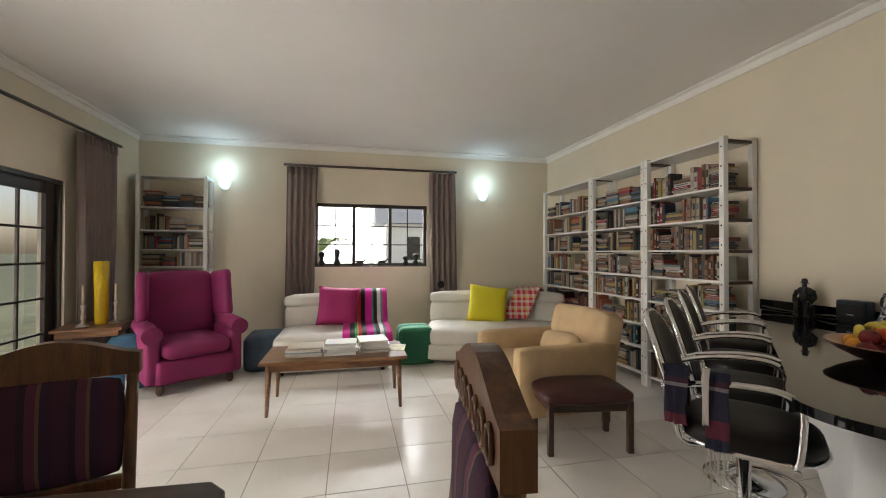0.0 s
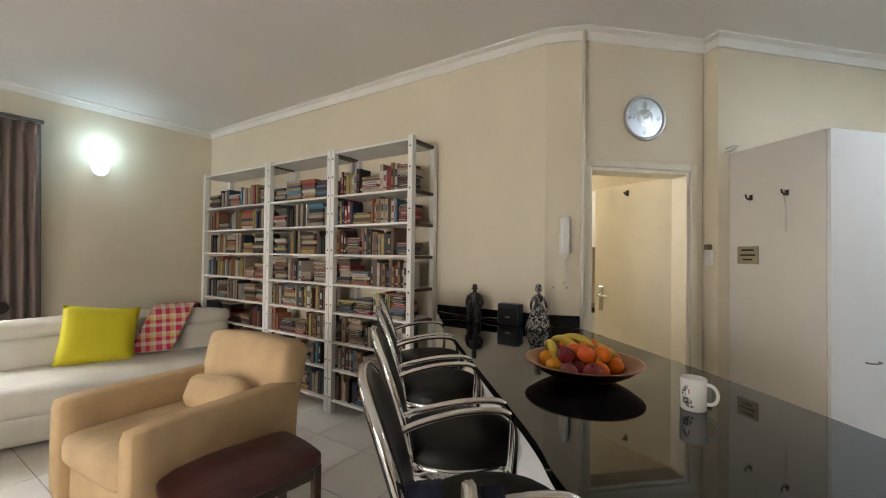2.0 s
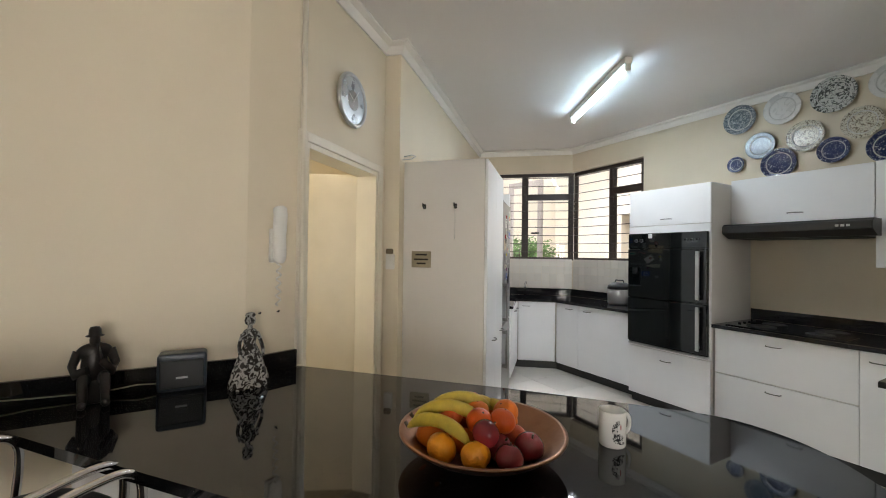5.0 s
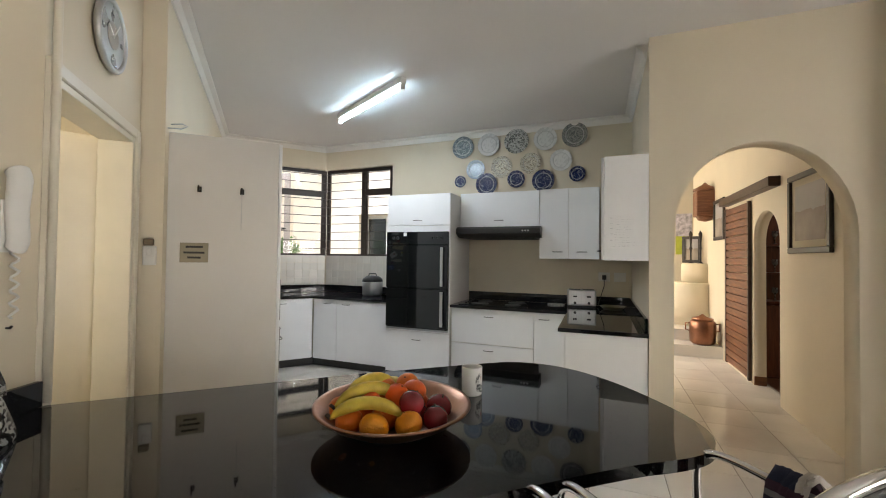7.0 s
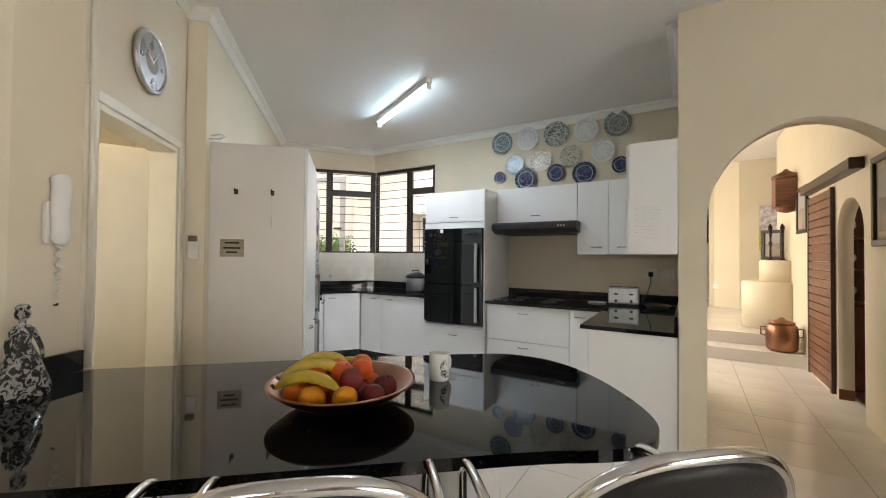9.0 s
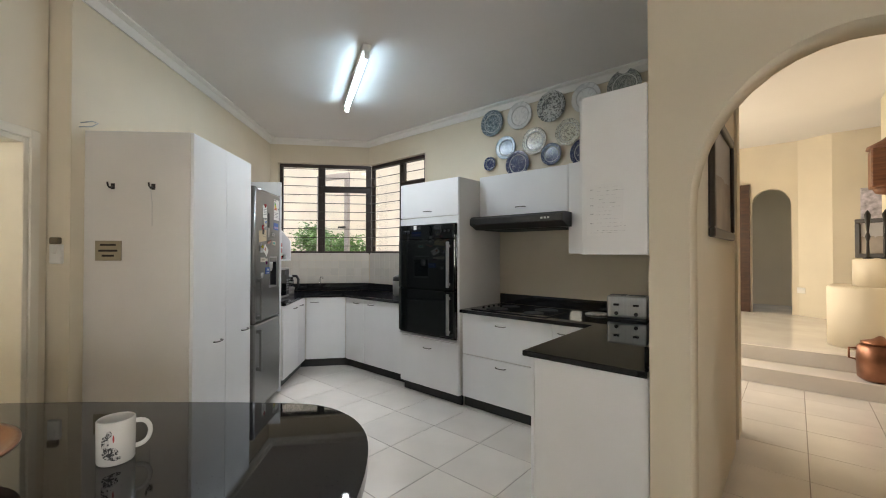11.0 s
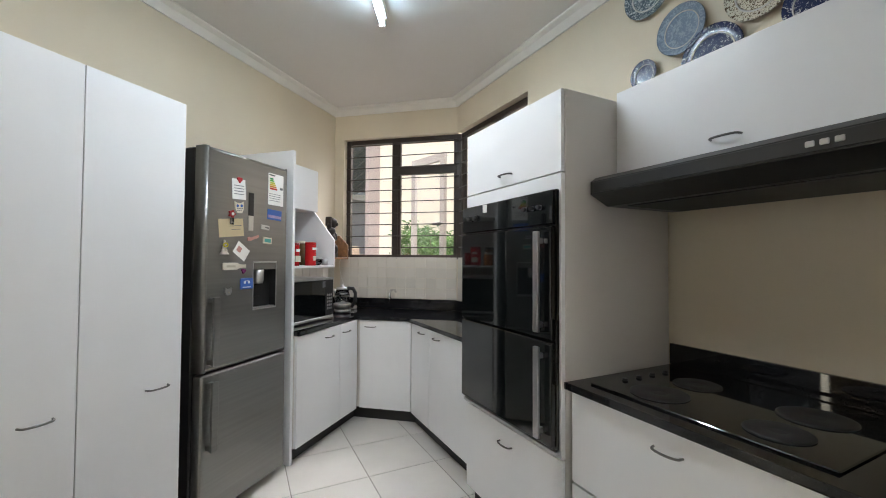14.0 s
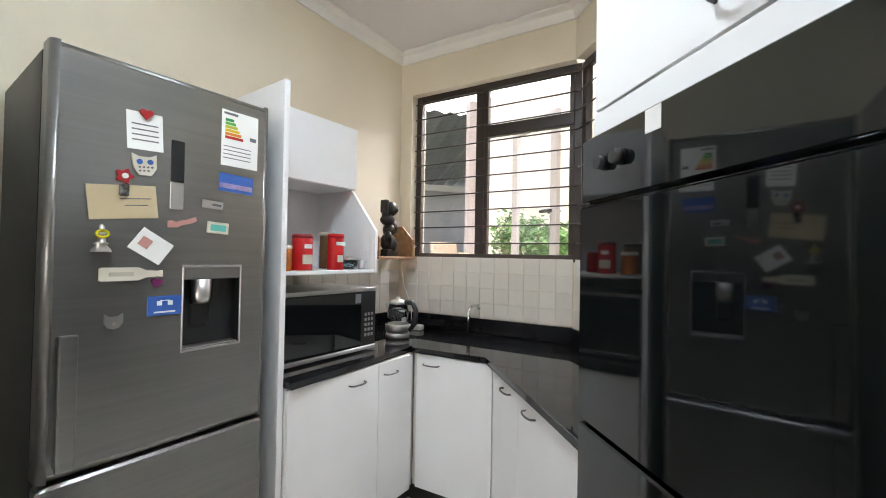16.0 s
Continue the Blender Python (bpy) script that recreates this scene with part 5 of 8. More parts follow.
def flow(pts, k=5):
    """A smooth curve through the points."""
    pts = [Vector(p) for p in pts]
    out = []
    for i in range(len(pts) - 1):
        a, b, c, d = pts[max(0, i - 1)], pts[i], pts[i + 1], pts[min(len(pts) - 1, i + 2)]
        for j in range(k):
            t = j / k
            out.append(0.5 * (2 * b + (c - a) * t + (2 * a - 5 * b + 4 * c - d) * t * t + (3 * b - a - 3 * c + d) * t ** 3))
    return out + [pts[-1]]


def rounded(rx, ry, power, n):
    return [(rx * math.copysign(abs(math.cos(a)) ** power, math.cos(a)), ry * math.copysign(abs(math.sin(a)) ** power, math.sin(a))) for a in [2 * math.pi * k / n for k in range(n)]]


def bar_stool(m, label):
    c = thing("bar_stool", m, label, "bar stool", "bar stools")
    part("base", lathe(bmesh.new(), [(0.205, 0), (0.205, 0.012), (0.15, 0.028), (0.05, 0.05), (0.03, 0.07)], 32), CHROME, c)
    part("column", lathe(bmesh.new(), [(0.03, 0.07), (0.03, 0.40), (0.018, 0.405), (0.018, 0.665)], 18), CHROME, c)
    part("foot_ring", tube(bmesh.new(), [(0.15 * math.cos(a / 24 * 2 * math.pi), -0.08 + 0.15 * math.sin(a / 24 * 2 * math.pi), 0.27) for a in range(24)], 0.009, 8, None, True), CHROME, c)
    part("ring_arm", tube(bmesh.new(), [(0, 0.0, 0.27), (0, 0.07, 0.27)], 0.009, 8), CHROME, c)
    part("seat_bracket", rbox(-0.09, 0.09, -0.09, 0.09, 0.655, 0.668, 0.004), BLACK, c)
    bm = bmesh.new()
    rows = []
    for sc, z in ((0.97, 0.675), (1.0, 0.69), (1.0, 0.705), (0.97, 0.73), (0.86, 0.747), (0.6, 0.755), (0.25, 0.757)):
        rows.append([bm.verts.new((x, y - 0.01, z)) for x, y in rounded(0.222 * sc, 0.222 * sc, 0.82, 36)])
    for a, b in zip(rows, rows[1:]):
        bridge(bm, a, b)
    bm.faces.new(rows[0][::-1])
    bm.faces.new(rows[-1])
    seat = part("seat", bm, BLEATHER, c)
    part("seat_rim", tube(bmesh.new(), [(x, y - 0.01, 0.68) for x, y in rounded(0.222, 0.222, 0.82, 44)], 0.010, 8, None, True), CHROME, seat, "chrome rim")
    tilt = pose(0, 0.19, 0.662, -17)
    bm = bmesh.new()
    loops = []
    for dy, sc in ((-0.018, 0.30), (-0.020, 0.72), (-0.018, 0.92), (-0.008, 0.985), (0.008, 0.985), (0.014, 0.92), (0.014, 0.5)):
        loops.append([bm.verts.new((x, dy - 0.55 * x * x, 0.235 + z)) for x, z in rounded(0.208 * sc, 0.24 * sc, 0.80, 40)])
    for a, b in zip(loops, loops[1:]):
        bridge(bm, a, b)
    bm.faces.new(loops[0])
    bm.faces.new(loops[-1][::-1])
    bk = part("backrest", bm, BLEATHER, c, "", tilt)
    part("rim", tube(bmesh.new(), [(x, -0.55 * x * x, 0.235 + z) for x, z in rounded(0.211, 0.243, 0.80, 60)], 0.0115, 8, None, True), CHROME, bk, "chrome rim")
    for s in (-1, 1):
        pts = [(s * 0.200, 0.255, 0.865), (s * 0.218, 0.17, 0.892), (s * 0.226, 0.05, 0.915), (s * 0.227, -0.06, 0.918), (s * 0.227, -0.115, 0.905), (s * 0.226, -0.142, 0.87), (s * 0.225, -0.145, 0.81), (s * 0.225, -0.138, 0.72), (s * 0.222, -0.13, 0.675)]
        arm = part("arm", tube(bmesh.new(), flow(pts, 4), 0.0115, 8), CHROME, c)
        part("bolt", tube(bmesh.new(), [(s * 0.19, -0.13, 0.668), (s * 0.24, -0.13, 0.668)], 0.011, 10), CHROME, arm)
        part("back_bracket", tube(bmesh.new(), flow([(s * 0.17, 0.205, 0.78), (s * 0.175, 0.205, 0.70), (s * 0.16, 0.17, 0.655), (s * 0.08, 0.06, 0.652)], 4), 0.009, 8), CHROME, c)
    return c


STOOL = bar_stool(pose(1.36, 1.20, 0, 0, 0, 42), "black padded bar stool with chrome arms and plaid scarf")
for x, y, a in ((1.77, 1.55, 42), (2.21, 1.93, 42), (2.61, 2.28, 43)):
    tagged(copy_thing(STOOL, pose(x, y, 0, 0, 0, a)), "black padded bar stool with chrome arms at the bar")
PLAID = plaid("navy_and_red_plaid_cloth", None, [(0, (0.008, 0.010, 0.03)), (0.40, (0.16, 0.008, 0.014)), (0.60, (0.012, 0.008, 0.02)), (0.90, (0.30, 0.27, 0.26)), (0.94, (0.06, 0.006, 0.012))], 0.31)
SC = pose(1.36, 1.20, 0, 0, 0, 42)
sf = throw("scarf", SC @ pose(-0.226, 0.115, 0, 0, 0, -90), [(0.07, 0.775), (0.06, 0.85), (0.035, 0.925), (0.0, 0.945), (-0.03, 0.925), (-0.05, 0.87), (-0.058, 0.82), (-0.06, 0.76), (-0.058, 0.70)], 0.07, PLAID, "navy and red plaid scarf hanging over the stool arm", 7)
CREAMF = plain("cream_wool_fringe", (0.42, 0.38, 0.34), 0.95)
for k in range(9):
    x = 0.004 + 0.0077 * k
    part("fringe", tube(bmesh.new(), [(x, -0.060, 0.705), (x + 0.004 * math.sin(k * 2.3), -0.063, 0.65), (x + 0.008 * math.sin(k * 1.7), -0.060, 0.59 - 0.012 * (k % 3))], 0.0026, 5, 0.0016), CREAMF, sf)
throw("scarf", SC @ pose(-0.226, 0.235, 0, 0, 0, -90), [(0.12, 0.775), (0.09, 0.80), (0.07, 0.88), (0.035, 0.945), (-0.005, 0.955), (-0.045, 0.92), (-0.062, 0.87), (-0.066, 0.81), (-0.055, 0.765)], 0.07, PLAID, "navy and red plaid scarf bunched over the stool arm", 8)
throw("scarf", SC @ pose(-0.226, 0.122, 0, 0, 0, -90), [(0.04, 0.80), (0.036, 0.90), (0.02, 0.948), (-0.01, 0.953), (-0.04, 0.93), (-0.056, 0.86), (-0.066, 0.78)], 0.02, CREAMF, "cream edge of the plaid scarf over the stool arm", 4)

# ---- kitchen things ----
tl = thing("fluorescent_lamp", pose(3.71, -1.19, 3.0, 0, 0, -28.3), "lit fluorescent tube on a white ceiling batten", "ceiling lamp")
part("batten", rbox(-0.63, 0.63, -0.03, 0.03, -0.055, -0.001, 0.004), CORNICE, tl)
part("tube", tube(bmesh.new(), [(-0.6, 0, -0.085), (0.6, 0, -0.085)], 0.016, 12), glow("lit_tube_glass", (0.58, 0.82, 1.0), 36), tl, "glowing white tube")
for x in (-0.615, 0.615):
    part("lamp_holder", rbox(x - 0.015, x + 0.015, -0.02, 0.02, -0.11, -0.055, 0.003), CORNICE, tl)


def china(name, base, ink, amount, scale):
    m, n, l, p = nodes_of(name)
    co = n.new("ShaderNodeTexCoord")
    v = n.new("ShaderNodeTexNoise")
    v.inputs["Scale"].default_value, v.inputs["Detail"].default_value, v.inputs["Distortion"].default_value = scale, 3, 1.5
    l.new(co.outputs["Object"], v.inputs["Vector"])
    r = n.new("ShaderNodeValToRGB")
    r.color_ramp.elements[0].position, r.color_ramp.elements[1].position = 0.5 - amount, 0.56 - amount
    r.color_ramp.elements[0].color, r.color_ramp.elements[1].color = (*base, 1), (*ink, 1)
    l.new(v.outputs[0], r.inputs[0])
    l.new(r.outputs[0], p.inputs["Base Color"])
    p.inputs["Roughness"].default_value = 0.15
    return m


MUGM0 = plain("white_glaze", (0.62, 0.61, 0.58), 0.15, var=0.02, bump=0)
WH = (0.76, 0.75, 0.72)
CH = {
    "blue": (china("blue_willow_rim", (0.55, 0.57, 0.60), (0.014, 0.024, 0.085), 0.14, 80), china("blue_willow_centre", (0.62, 0.64, 0.66), (0.018, 0.032, 0.10), 0.0, 34)),
    "grey": (china("grey_china_rim", (0.50, 0.53, 0.54), (0.07, 0.10, 0.125), 0.07, 85), china("grey_china_centre", (0.55, 0.58, 0.60), (0.09, 0.125, 0.15), 0.02, 40)),
    "ring": (china("green_grey_china_rim", (0.60, 0.60, 0.56), (0.07, 0.075, 0.07), 0.0, 34), china("green_grey_china_centre", (0.17, 0.18, 0.16), (0.10, 0.11, 0.10), 0.0, 30)),
    "brown": (china("brown_china_rim", (0.66, 0.62, 0.50), (0.10, 0.065, 0.035), -0.02, 85), china("brown_china_centre", (0.68, 0.64, 0.53), (0.12, 0.08, 0.045), -0.02, 46)),
    "white": (china("white_china_rim", WH, (0.66, 0.65, 0.62), 0.0, 10), china("floral_china_centre", WH, (0.70, 0.69, 0.66), -0.10, 26)),
    "sky": (china("pale_blue_china_rim", (0.17, 0.22, 0.29), (0.30, 0.37, 0.44), 0.0, 70), china("pale_blue_china_centre", (0.27, 0.40, 0.64), (0.31, 0.44, 0.66), 0.0, 8)),
    "dark": (china("dark_patterned_rim", (0.36, 0.36, 0.33), (0.10, 0.11, 0.11), 0.0, 85), china("dark_patterned_centre", (0.38, 0.38, 0.35), (0.12, 0.125, 0.125), 0.0, 65)),
}
MOTIF = {"white": china("rose_spray_print", (0.55, 0.45, 0.38), (0.16, 0.05, 0.04), 0.03, 45), "brown": china("brown_spray_print", (0.5, 0.43, 0.32), (0.07, 0.04, 0.025), 0.04, 60), "blue": china("willow_scene_print", (0.45, 0.50, 0.56), (0.014, 0.024, 0.085), 0.05, 48)}
WORDS = {"blue": "blue and white willow-pattern china plate hung on wall", "grey": "grey and white patterned china plate hung on wall", "ring": "plate with scalloped grey-green rim hung on wall", "brown": "cream plate with brown transfer print hung on wall", "white": "white china plate with small flowers hung on wall", "sky": "pale blue china plate hung on wall", "dark": "dark patterned china plate hung on wall"}
for x, z, r, k in ((3.17, 2.812, 0.14, "grey"), (2.835, 2.818, 0.14, "white"), (2.49, 2.828, 0.148, "ring"), (2.15, 2.825, 0.135, "white"), (1.82, 2.842, 0.142, "dark"), (3.0, 2.52, 0.12, "sky"), (2.67, 2.53, 0.132, "brown"), (2.32, 2.55, 0.125, "brown"), (1.97, 2.56, 0.125, "white"), (3.20, 2.38, 0.075, "blue"), (2.86, 2.33, 0.135, "blue"), (2.49, 2.37, 0.105, "blue"), (2.17, 2.335, 0.13, "blue"), (1.79, 2.39, 0.09, "blue")):
    c = thing("wall_plate", pose(x, -2.592, z, -90, 0, 0), WORDS[k], "plate", "plates on the kitchen wall")
    part("rim", lathe(bmesh.new(), [(r * 0.62, 0.004), (r * 0.6, 0.0), (r, 0.018), (r, 0.022), (r * 0.97, 0.0235), (r * 0.66, 0.0095)], 36), CH[k][0], c)
    part("well", lathe(bmesh.new(), [(r * 0.64, 0.006), (r * 0.66, 0.0098), (r * 0.6, 0.0078), (0.001, 0.0075)], 36), CH[k][1], c)
    if k in MOTIF:
        part("motif", lathe(bmesh.new(), [(r * 0.02, 0.0076), (r * (0.36 if k != "blue" else 0.5), 0.0081), (r * 0.02, 0.0083)], 9 if k != "blue" else 24), MOTIF[k], c)
    if k in ("brown", "ring", "blue"):
        for q in (0.86, 0.58):
            part("painted_band", tube(bmesh.new(), [(q * r * math.cos(a / 36 * 2 * math.pi), q * r * math.sin(a / 36 * 2 * math.pi), 0.0178 if q > 0.8 else 0.0076) for a in range(36)], r * 0.018, 6, None, True), CH[k][0] if k != "ring" else CH["dark"][1], c)
    for q, zz, dark in ((0.985, 0.0232, True), (0.70, 0.0112, False)):
        circle = [(q * r * math.cos(a / 36 * 2 * math.pi), q * r * math.sin(a / 36 * 2 * math.pi), zz) for a in range(36)]
        part("painted_line", tube(bmesh.new(), circle, r * (0.016 if dark else 0.03), 6, None, True), CH[k][0] if dark else MUGM0, c)

FRUIT = thing("fruit_bowl", pose(2.11, 1.16, 0.9105), "wide beaten copper fruit bowl", "bowl")
COPPER = plain("beaten_copper", (0.30, 0.15, 0.09), 0.3, 1.0, var=0.15, scale=14, bump=0.15, bscale=60)
part("bowl", lathe(bmesh.new(), [(0.085, 0), (0.09, 0.003), (0.14, 0.018), (0.195, 0.048), (0.224, 0.074), (0.231, 0.075), (0.231, 0.080), (0.220, 0.079), (0.190, 0.055), (0.137, 0.026), (0.08, 0.011), (0.001, 0.009)], 48), COPPER, FRUIT)
ORANGE = plain("orange_peel", (0.66, 0.15, 0.004), 0.42, var=0.08, scale=9, bump=0.5, bscale=160)
CLEM = plain("clementine_peel", (0.62, 0.085, 0.003), 0.38, var=0.1, scale=9, bump=0.4, bscale=160)
LEMON = plain("pale_orange_peel", (0.72, 0.27, 0.006), 0.42, var=0.08, scale=9, bump=0.5, bscale=160)
APPLE = plain("apple_skin", (0.19, 0.014, 0.018), 0.25, var=0.55, scale=9, bump=0.03)
BANANA = plain("banana_skin", (0.50, 0.36, 0.035), 0.5, var=0.25, scale=22, bump=0.1)
STALK = plain("brown_stalk", (0.06, 0.035, 0.015), 0.8)


def fruit(kind, x, y, z, r, material, label):
    c = thing(kind, FRUIT.matrix_world @ pose(x * 0.93, y * 0.93, z - 0.026, random.uniform(-40, 40), random.uniform(-40, 40), random.uniform(0, 360)), label, "fruit", "fruit in the copper bowl")
    sq = 0.9 if kind != "apple" else 0.94
    bm = bmesh.new()
    prof = [(r * math.cos(a), sq * r * math.sin(a)) for a in [math.pi * (k / 12 - 0.5) for k in range(13)]]
    prof[0], prof[-1] = (0.001, -sq * r * 0.94), (0.001, sq * r * (0.94 if kind != "apple" else 0.78))
    lathe(bm, prof, 20)
    part("flesh", bm, material, c)
    part("stalk", tube(bmesh.new(), [(0, 0, sq * r * 0.8), (0.001, 0, sq * r * 0.98 if kind != "apple" else sq * r * 1.12)], 0.003, 6), STALK, c)


g = random.Random(11)
O, C2, A, L = ("orange", ORANGE, "ripe orange in the copper bowl"), ("clementine", CLEM, "deep orange clementine in the copper bowl"), ("apple", APPLE, "dark red apple in the copper bowl"), ("orange", LEMON, "pale yellow-orange citrus in the copper bowl")
for x, y, z, r, (k, mt, lb) in (
        (-0.02, 0.15, 0.085, 0.040, L), (-0.10, 0.09, 0.085, 0.038, L), (-0.155, 0.02, 0.085, 0.036, A), (0.07, 0.14, 0.085, 0.038, O), (0.14, 0.08, 0.09, 0.038, O), (0.0, 0.06, 0.075, 0.038, O),
        (-0.08, 0.00, 0.08, 0.037, A), (0.07, 0.04, 0.08, 0.037, C2), (0.15, -0.02, 0.09, 0.036, C2), (0.02, -0.03, 0.075, 0.038, O), (-0.13, -0.07, 0.085, 0.039, A), (-0.05, -0.08, 0.08, 0.038, C2), (0.04, -0.12, 0.085, 0.037, O), (0.12, -0.10, 0.09, 0.036, O),
        (-0.03, 0.03, 0.135, 0.037, C2), (0.045, 0.085, 0.138, 0.036, C2), (0.03, 0.0, 0.138, 0.037, O), (-0.06, -0.03, 0.136, 0.036, C2), (0.09, -0.02, 0.14, 0.036, O), (-0.01, -0.08, 0.135, 0.037, O), (-0.09, 0.05, 0.128, 0.036, A)):
    fruit(k, x, y, z, r, mt, lb)
for x, y, z, rz, tilt in ((0.085, 0.10, 0.135, 55, 10), (0.115, 0.05, 0.142, 72, 16), (0.145, -0.01, 0.120, 92, 8), (0.03, 0.155, 0.118, 30, 4), (0.04, -0.155, 0.105, -10, 6)):
    c = thing("banana", FRUIT.matrix_world @ pose(x * 0.72, y * 0.72, z, tilt, 0, rz), "freckled yellow banana lying on the fruit", "fruit", "fruit in the copper bowl")
    pts = [(0.118 * math.sin(a), 0.03, -0.10 + 0.10 * math.cos(a)) for a in [(-1.0 + 2.0 * k / 10) * 0.9 for k in range(11)]]
    bm = bmesh.new()
    rr = (0.006, 0.013, 0.017, 0.018, 0.018, 0.018, 0.018, 0.018, 0.016, 0.011, 0.005)
    rings = [ring(bm, Vector(p), Vector((math.cos(a), 0, -math.sin(a))).cross(Vector((0, 1, 0))), Vector((0, 1, 0)), q, 10) for p, a, q in zip(pts, [(-1.0 + 2.0 * k / 10) * 0.9 for k in range(11)], rr)]
    for a, b in zip(rings, rings[1:]):
        bridge(bm, a, b)
    bm.faces.new(rings[0])
    bm.faces.new(rings[-1])
    part("peel", bm, BANANA, c)
    part("stalk", tube(bmesh.new(), [pts[-1], (pts[-1][0] + 0.012, 0.03, pts[-1][2] + 0.012)], 0.005, 6), STALK, c)

mug = thing("mug", pose(1.985, 0.775, 0.9105, 0, 0, -98) @ Matrix.Diagonal((1.0, 1.0, 1.12, 1)), "white china mug with grey drawing", "mug")
MUGM = plain("white_china", (0.74, 0.73, 0.70), 0.15, var=0.02, bump=0)
part("cup", lathe(bmesh.new(), [(0.036, 0), (0.038, 0.004), (0.039, 0.09), (0.036, 0.092), (0.0345, 0.088), (0.034, 0.01), (0.001, 0.008)], 28), MUGM, mug)
part("handle", tube(bmesh.new(), [(0.034 + 0.034 * math.sin(math.pi * k / 12) ** 0.7, 0, 0.049 + 0.028 * math.cos(math.pi * k / 12)) for k in range(13)], 0.0055, 8), MUGM, mug)
PRINT = china("grey_bird_print", (0.62, 0.61, 0.59), (0.035, 0.037, 0.04), 0.04, 120)
REDP = plain("red_print", (0.40, 0.03, 0.03), 0.3, var=0.1)
for a0, z, w, h, mt in ((-1.9, 0.028, 0.85, 0.026, PRINT), (-2.15, 0.050, 0.42, 0.032, PRINT), (-1.95, 0.068, 0.30, 0.016, PRINT), (-1.62, 0.016, 0.55, 0.008, PRINT), (-1.72, 0.058, 0.09, 0.016, REDP)):
    bm = bmesh.new()
    bm.faces.new([bm.verts.new((0.0397 * math.cos(a0 + w / 2 * math.cos(t)), 0.0397 * math.sin(a0 + w / 2 * math.cos(t)), z + h / 2 * math.sin(t))) for t in [2 * math.pi * k / 14 for k in range(14)]])
    bmesh.ops.poke(bm, faces=bm.faces)
    for v in bm.verts:
        v.co.xy = v.co.xy.normalized() * 0.0397
    part("drawing", bm, mt, mug)

# figures and speaker on the bar
f1 = bmesh.new()
box(f1, -0.075, 0.075, -0.03, 0.06, 0.0, 0.085, 0.012, 2)
ball(f1, (0, 0.01, 0.14), 0.062, 0.05, 0.075, 16)
ball(f1, (0, 0.012, 0.185), 0.085, 0.042, 0.034, 16)
for s in (-1, 1):
    tube(f1, [(s * 0.075, 0.01, 0.185), (s * 0.098, -0.005, 0.14), (s * 0.085, -0.04, 0.115), (s * 0.03, -0.065, 0.13 + 0.03 * (s > 0))], 0.024, 10, 0.015)
    tube(f1, [(s * 0.035, 0.01, 0.09), (s * 0.05, -0.075, 0.095), (s * 0.05, -0.08, 0.012)], 0.03, 10, 0.022)
    ball(f1, (s * 0.052, -0.095, 0.012), 0.022, 0.036, 0.014)
ball(f1, (0, -0.002, 0.228), 0.026, 0.028, 0.03, 14)
tube(f1, [(0.012, -0.03, 0.218), (0.022, -0.06, 0.195), (0.03, -0.065, 0.165)], 0.005, 8, 0.009)
lathe(f1, [(0.042, 0.243), (0.044, 0.246), (0.030, 0.250), (0.029, 0.268), (0.022, 0.277), (0.003, 0.279)], 20, (0, 0, 0))
solid("figurine", f1, BRONZE, pose(3.085, 2.20, 0.9105, 0, 0, -78) @ Matrix.Diagonal((0.62, 0.62, 1.0, 1)), "dark bronze seated man in a hat on the bar", "figurine")
f2 = lathe(bmesh.new(), [(0.092, 0), (0.094, 0.008), (0.084, 0.04), (0.062, 0.10), (0.036, 0.155), (0.026, 0.175), (0.030, 0.20), (0.036, 0.218), (0.026, 0.232), (0.011, 0.238), (0.011, 0.25), (0.022, 0.258), (0.025, 0.272), (0.020, 0.288), (0.024, 0.292), (0.016, 0.303), (0.004, 0.306)], 28)
for s in (-1, 1):
    tube(f2, flow([(s * 0.034, 0, 0.218), (s * 0.05, -0.004, 0.18), (s * 0.055, -0.02, 0.145), (s * 0.05, -0.03, 0.115)], 4), 0.010, 8, 0.007)
SILVER2 = china("silver_and_black_glaze", (0.36, 0.345, 0.32), (0.022, 0.018, 0.015), 0.05, 38)
solid("figurine", f2, SILVER2, pose(3.05, 1.69, 0.9105, 0, 0, -60) @ Matrix.Diagonal((0.95, 0.7, 1, 1)), "silver and black lady figurine in a wide skirt", "figurine")
sp = thing("speaker", pose(3.13, 1.93, 0.9105, 0, 0, -90), "small dark blue desktop radio on the bar", "speaker")
part("case", rbox(-0.085, 0.085, -0.045, 0.045, 0.0, 0.15, 0.018, 3), plain("dark_blue_plastic", (0.02, 0.028, 0.042), 0.3), sp)
part("grille", rbox(-0.075, 0.075, -0.0475, -0.045, 0.015, 0.125, 0.004), BLACK, sp)
part("badge", rbox(-0.02, 0.02, -0.0488, -0.0475, 0.052, 0.060, 0.0005), STEEL, sp)
solid("cable", tube(bmesh.new(), [(3.16, 1.98, 0.93), (3.15, 2.08, 0.94), (3.16, 2.2, 0.925), (3.17, 2.4, 0.93), (3.15, 2.56, 0.945)], 0.003, 6), plain("yellowed_cable", (0.35, 0.32, 0.2), 0.6), None, "thin pale cable running along the bar", "cable")

# door-wall fittings: clock, intercom, conduit, switch
ck = thing("wall_clock", Matrix.Translation((3.612, 1.124, 2.405)) @ Matrix.Rotation(math.atan2(DOOR0[1] - DOOR1[1], DOOR0[0] - DOOR1[0]), 4, "Z"), "round brushed steel wall clock", "clock")
FACE = plain("silver_clock_face", (0.46, 0.47, 0.48), 0.28, 0.7, var=0.1, scale=8)


def disc(bm, r, y0, y1, n=40):
    return tube(bm, [(0, y0, 0), (0, y1, 0)], r, n)


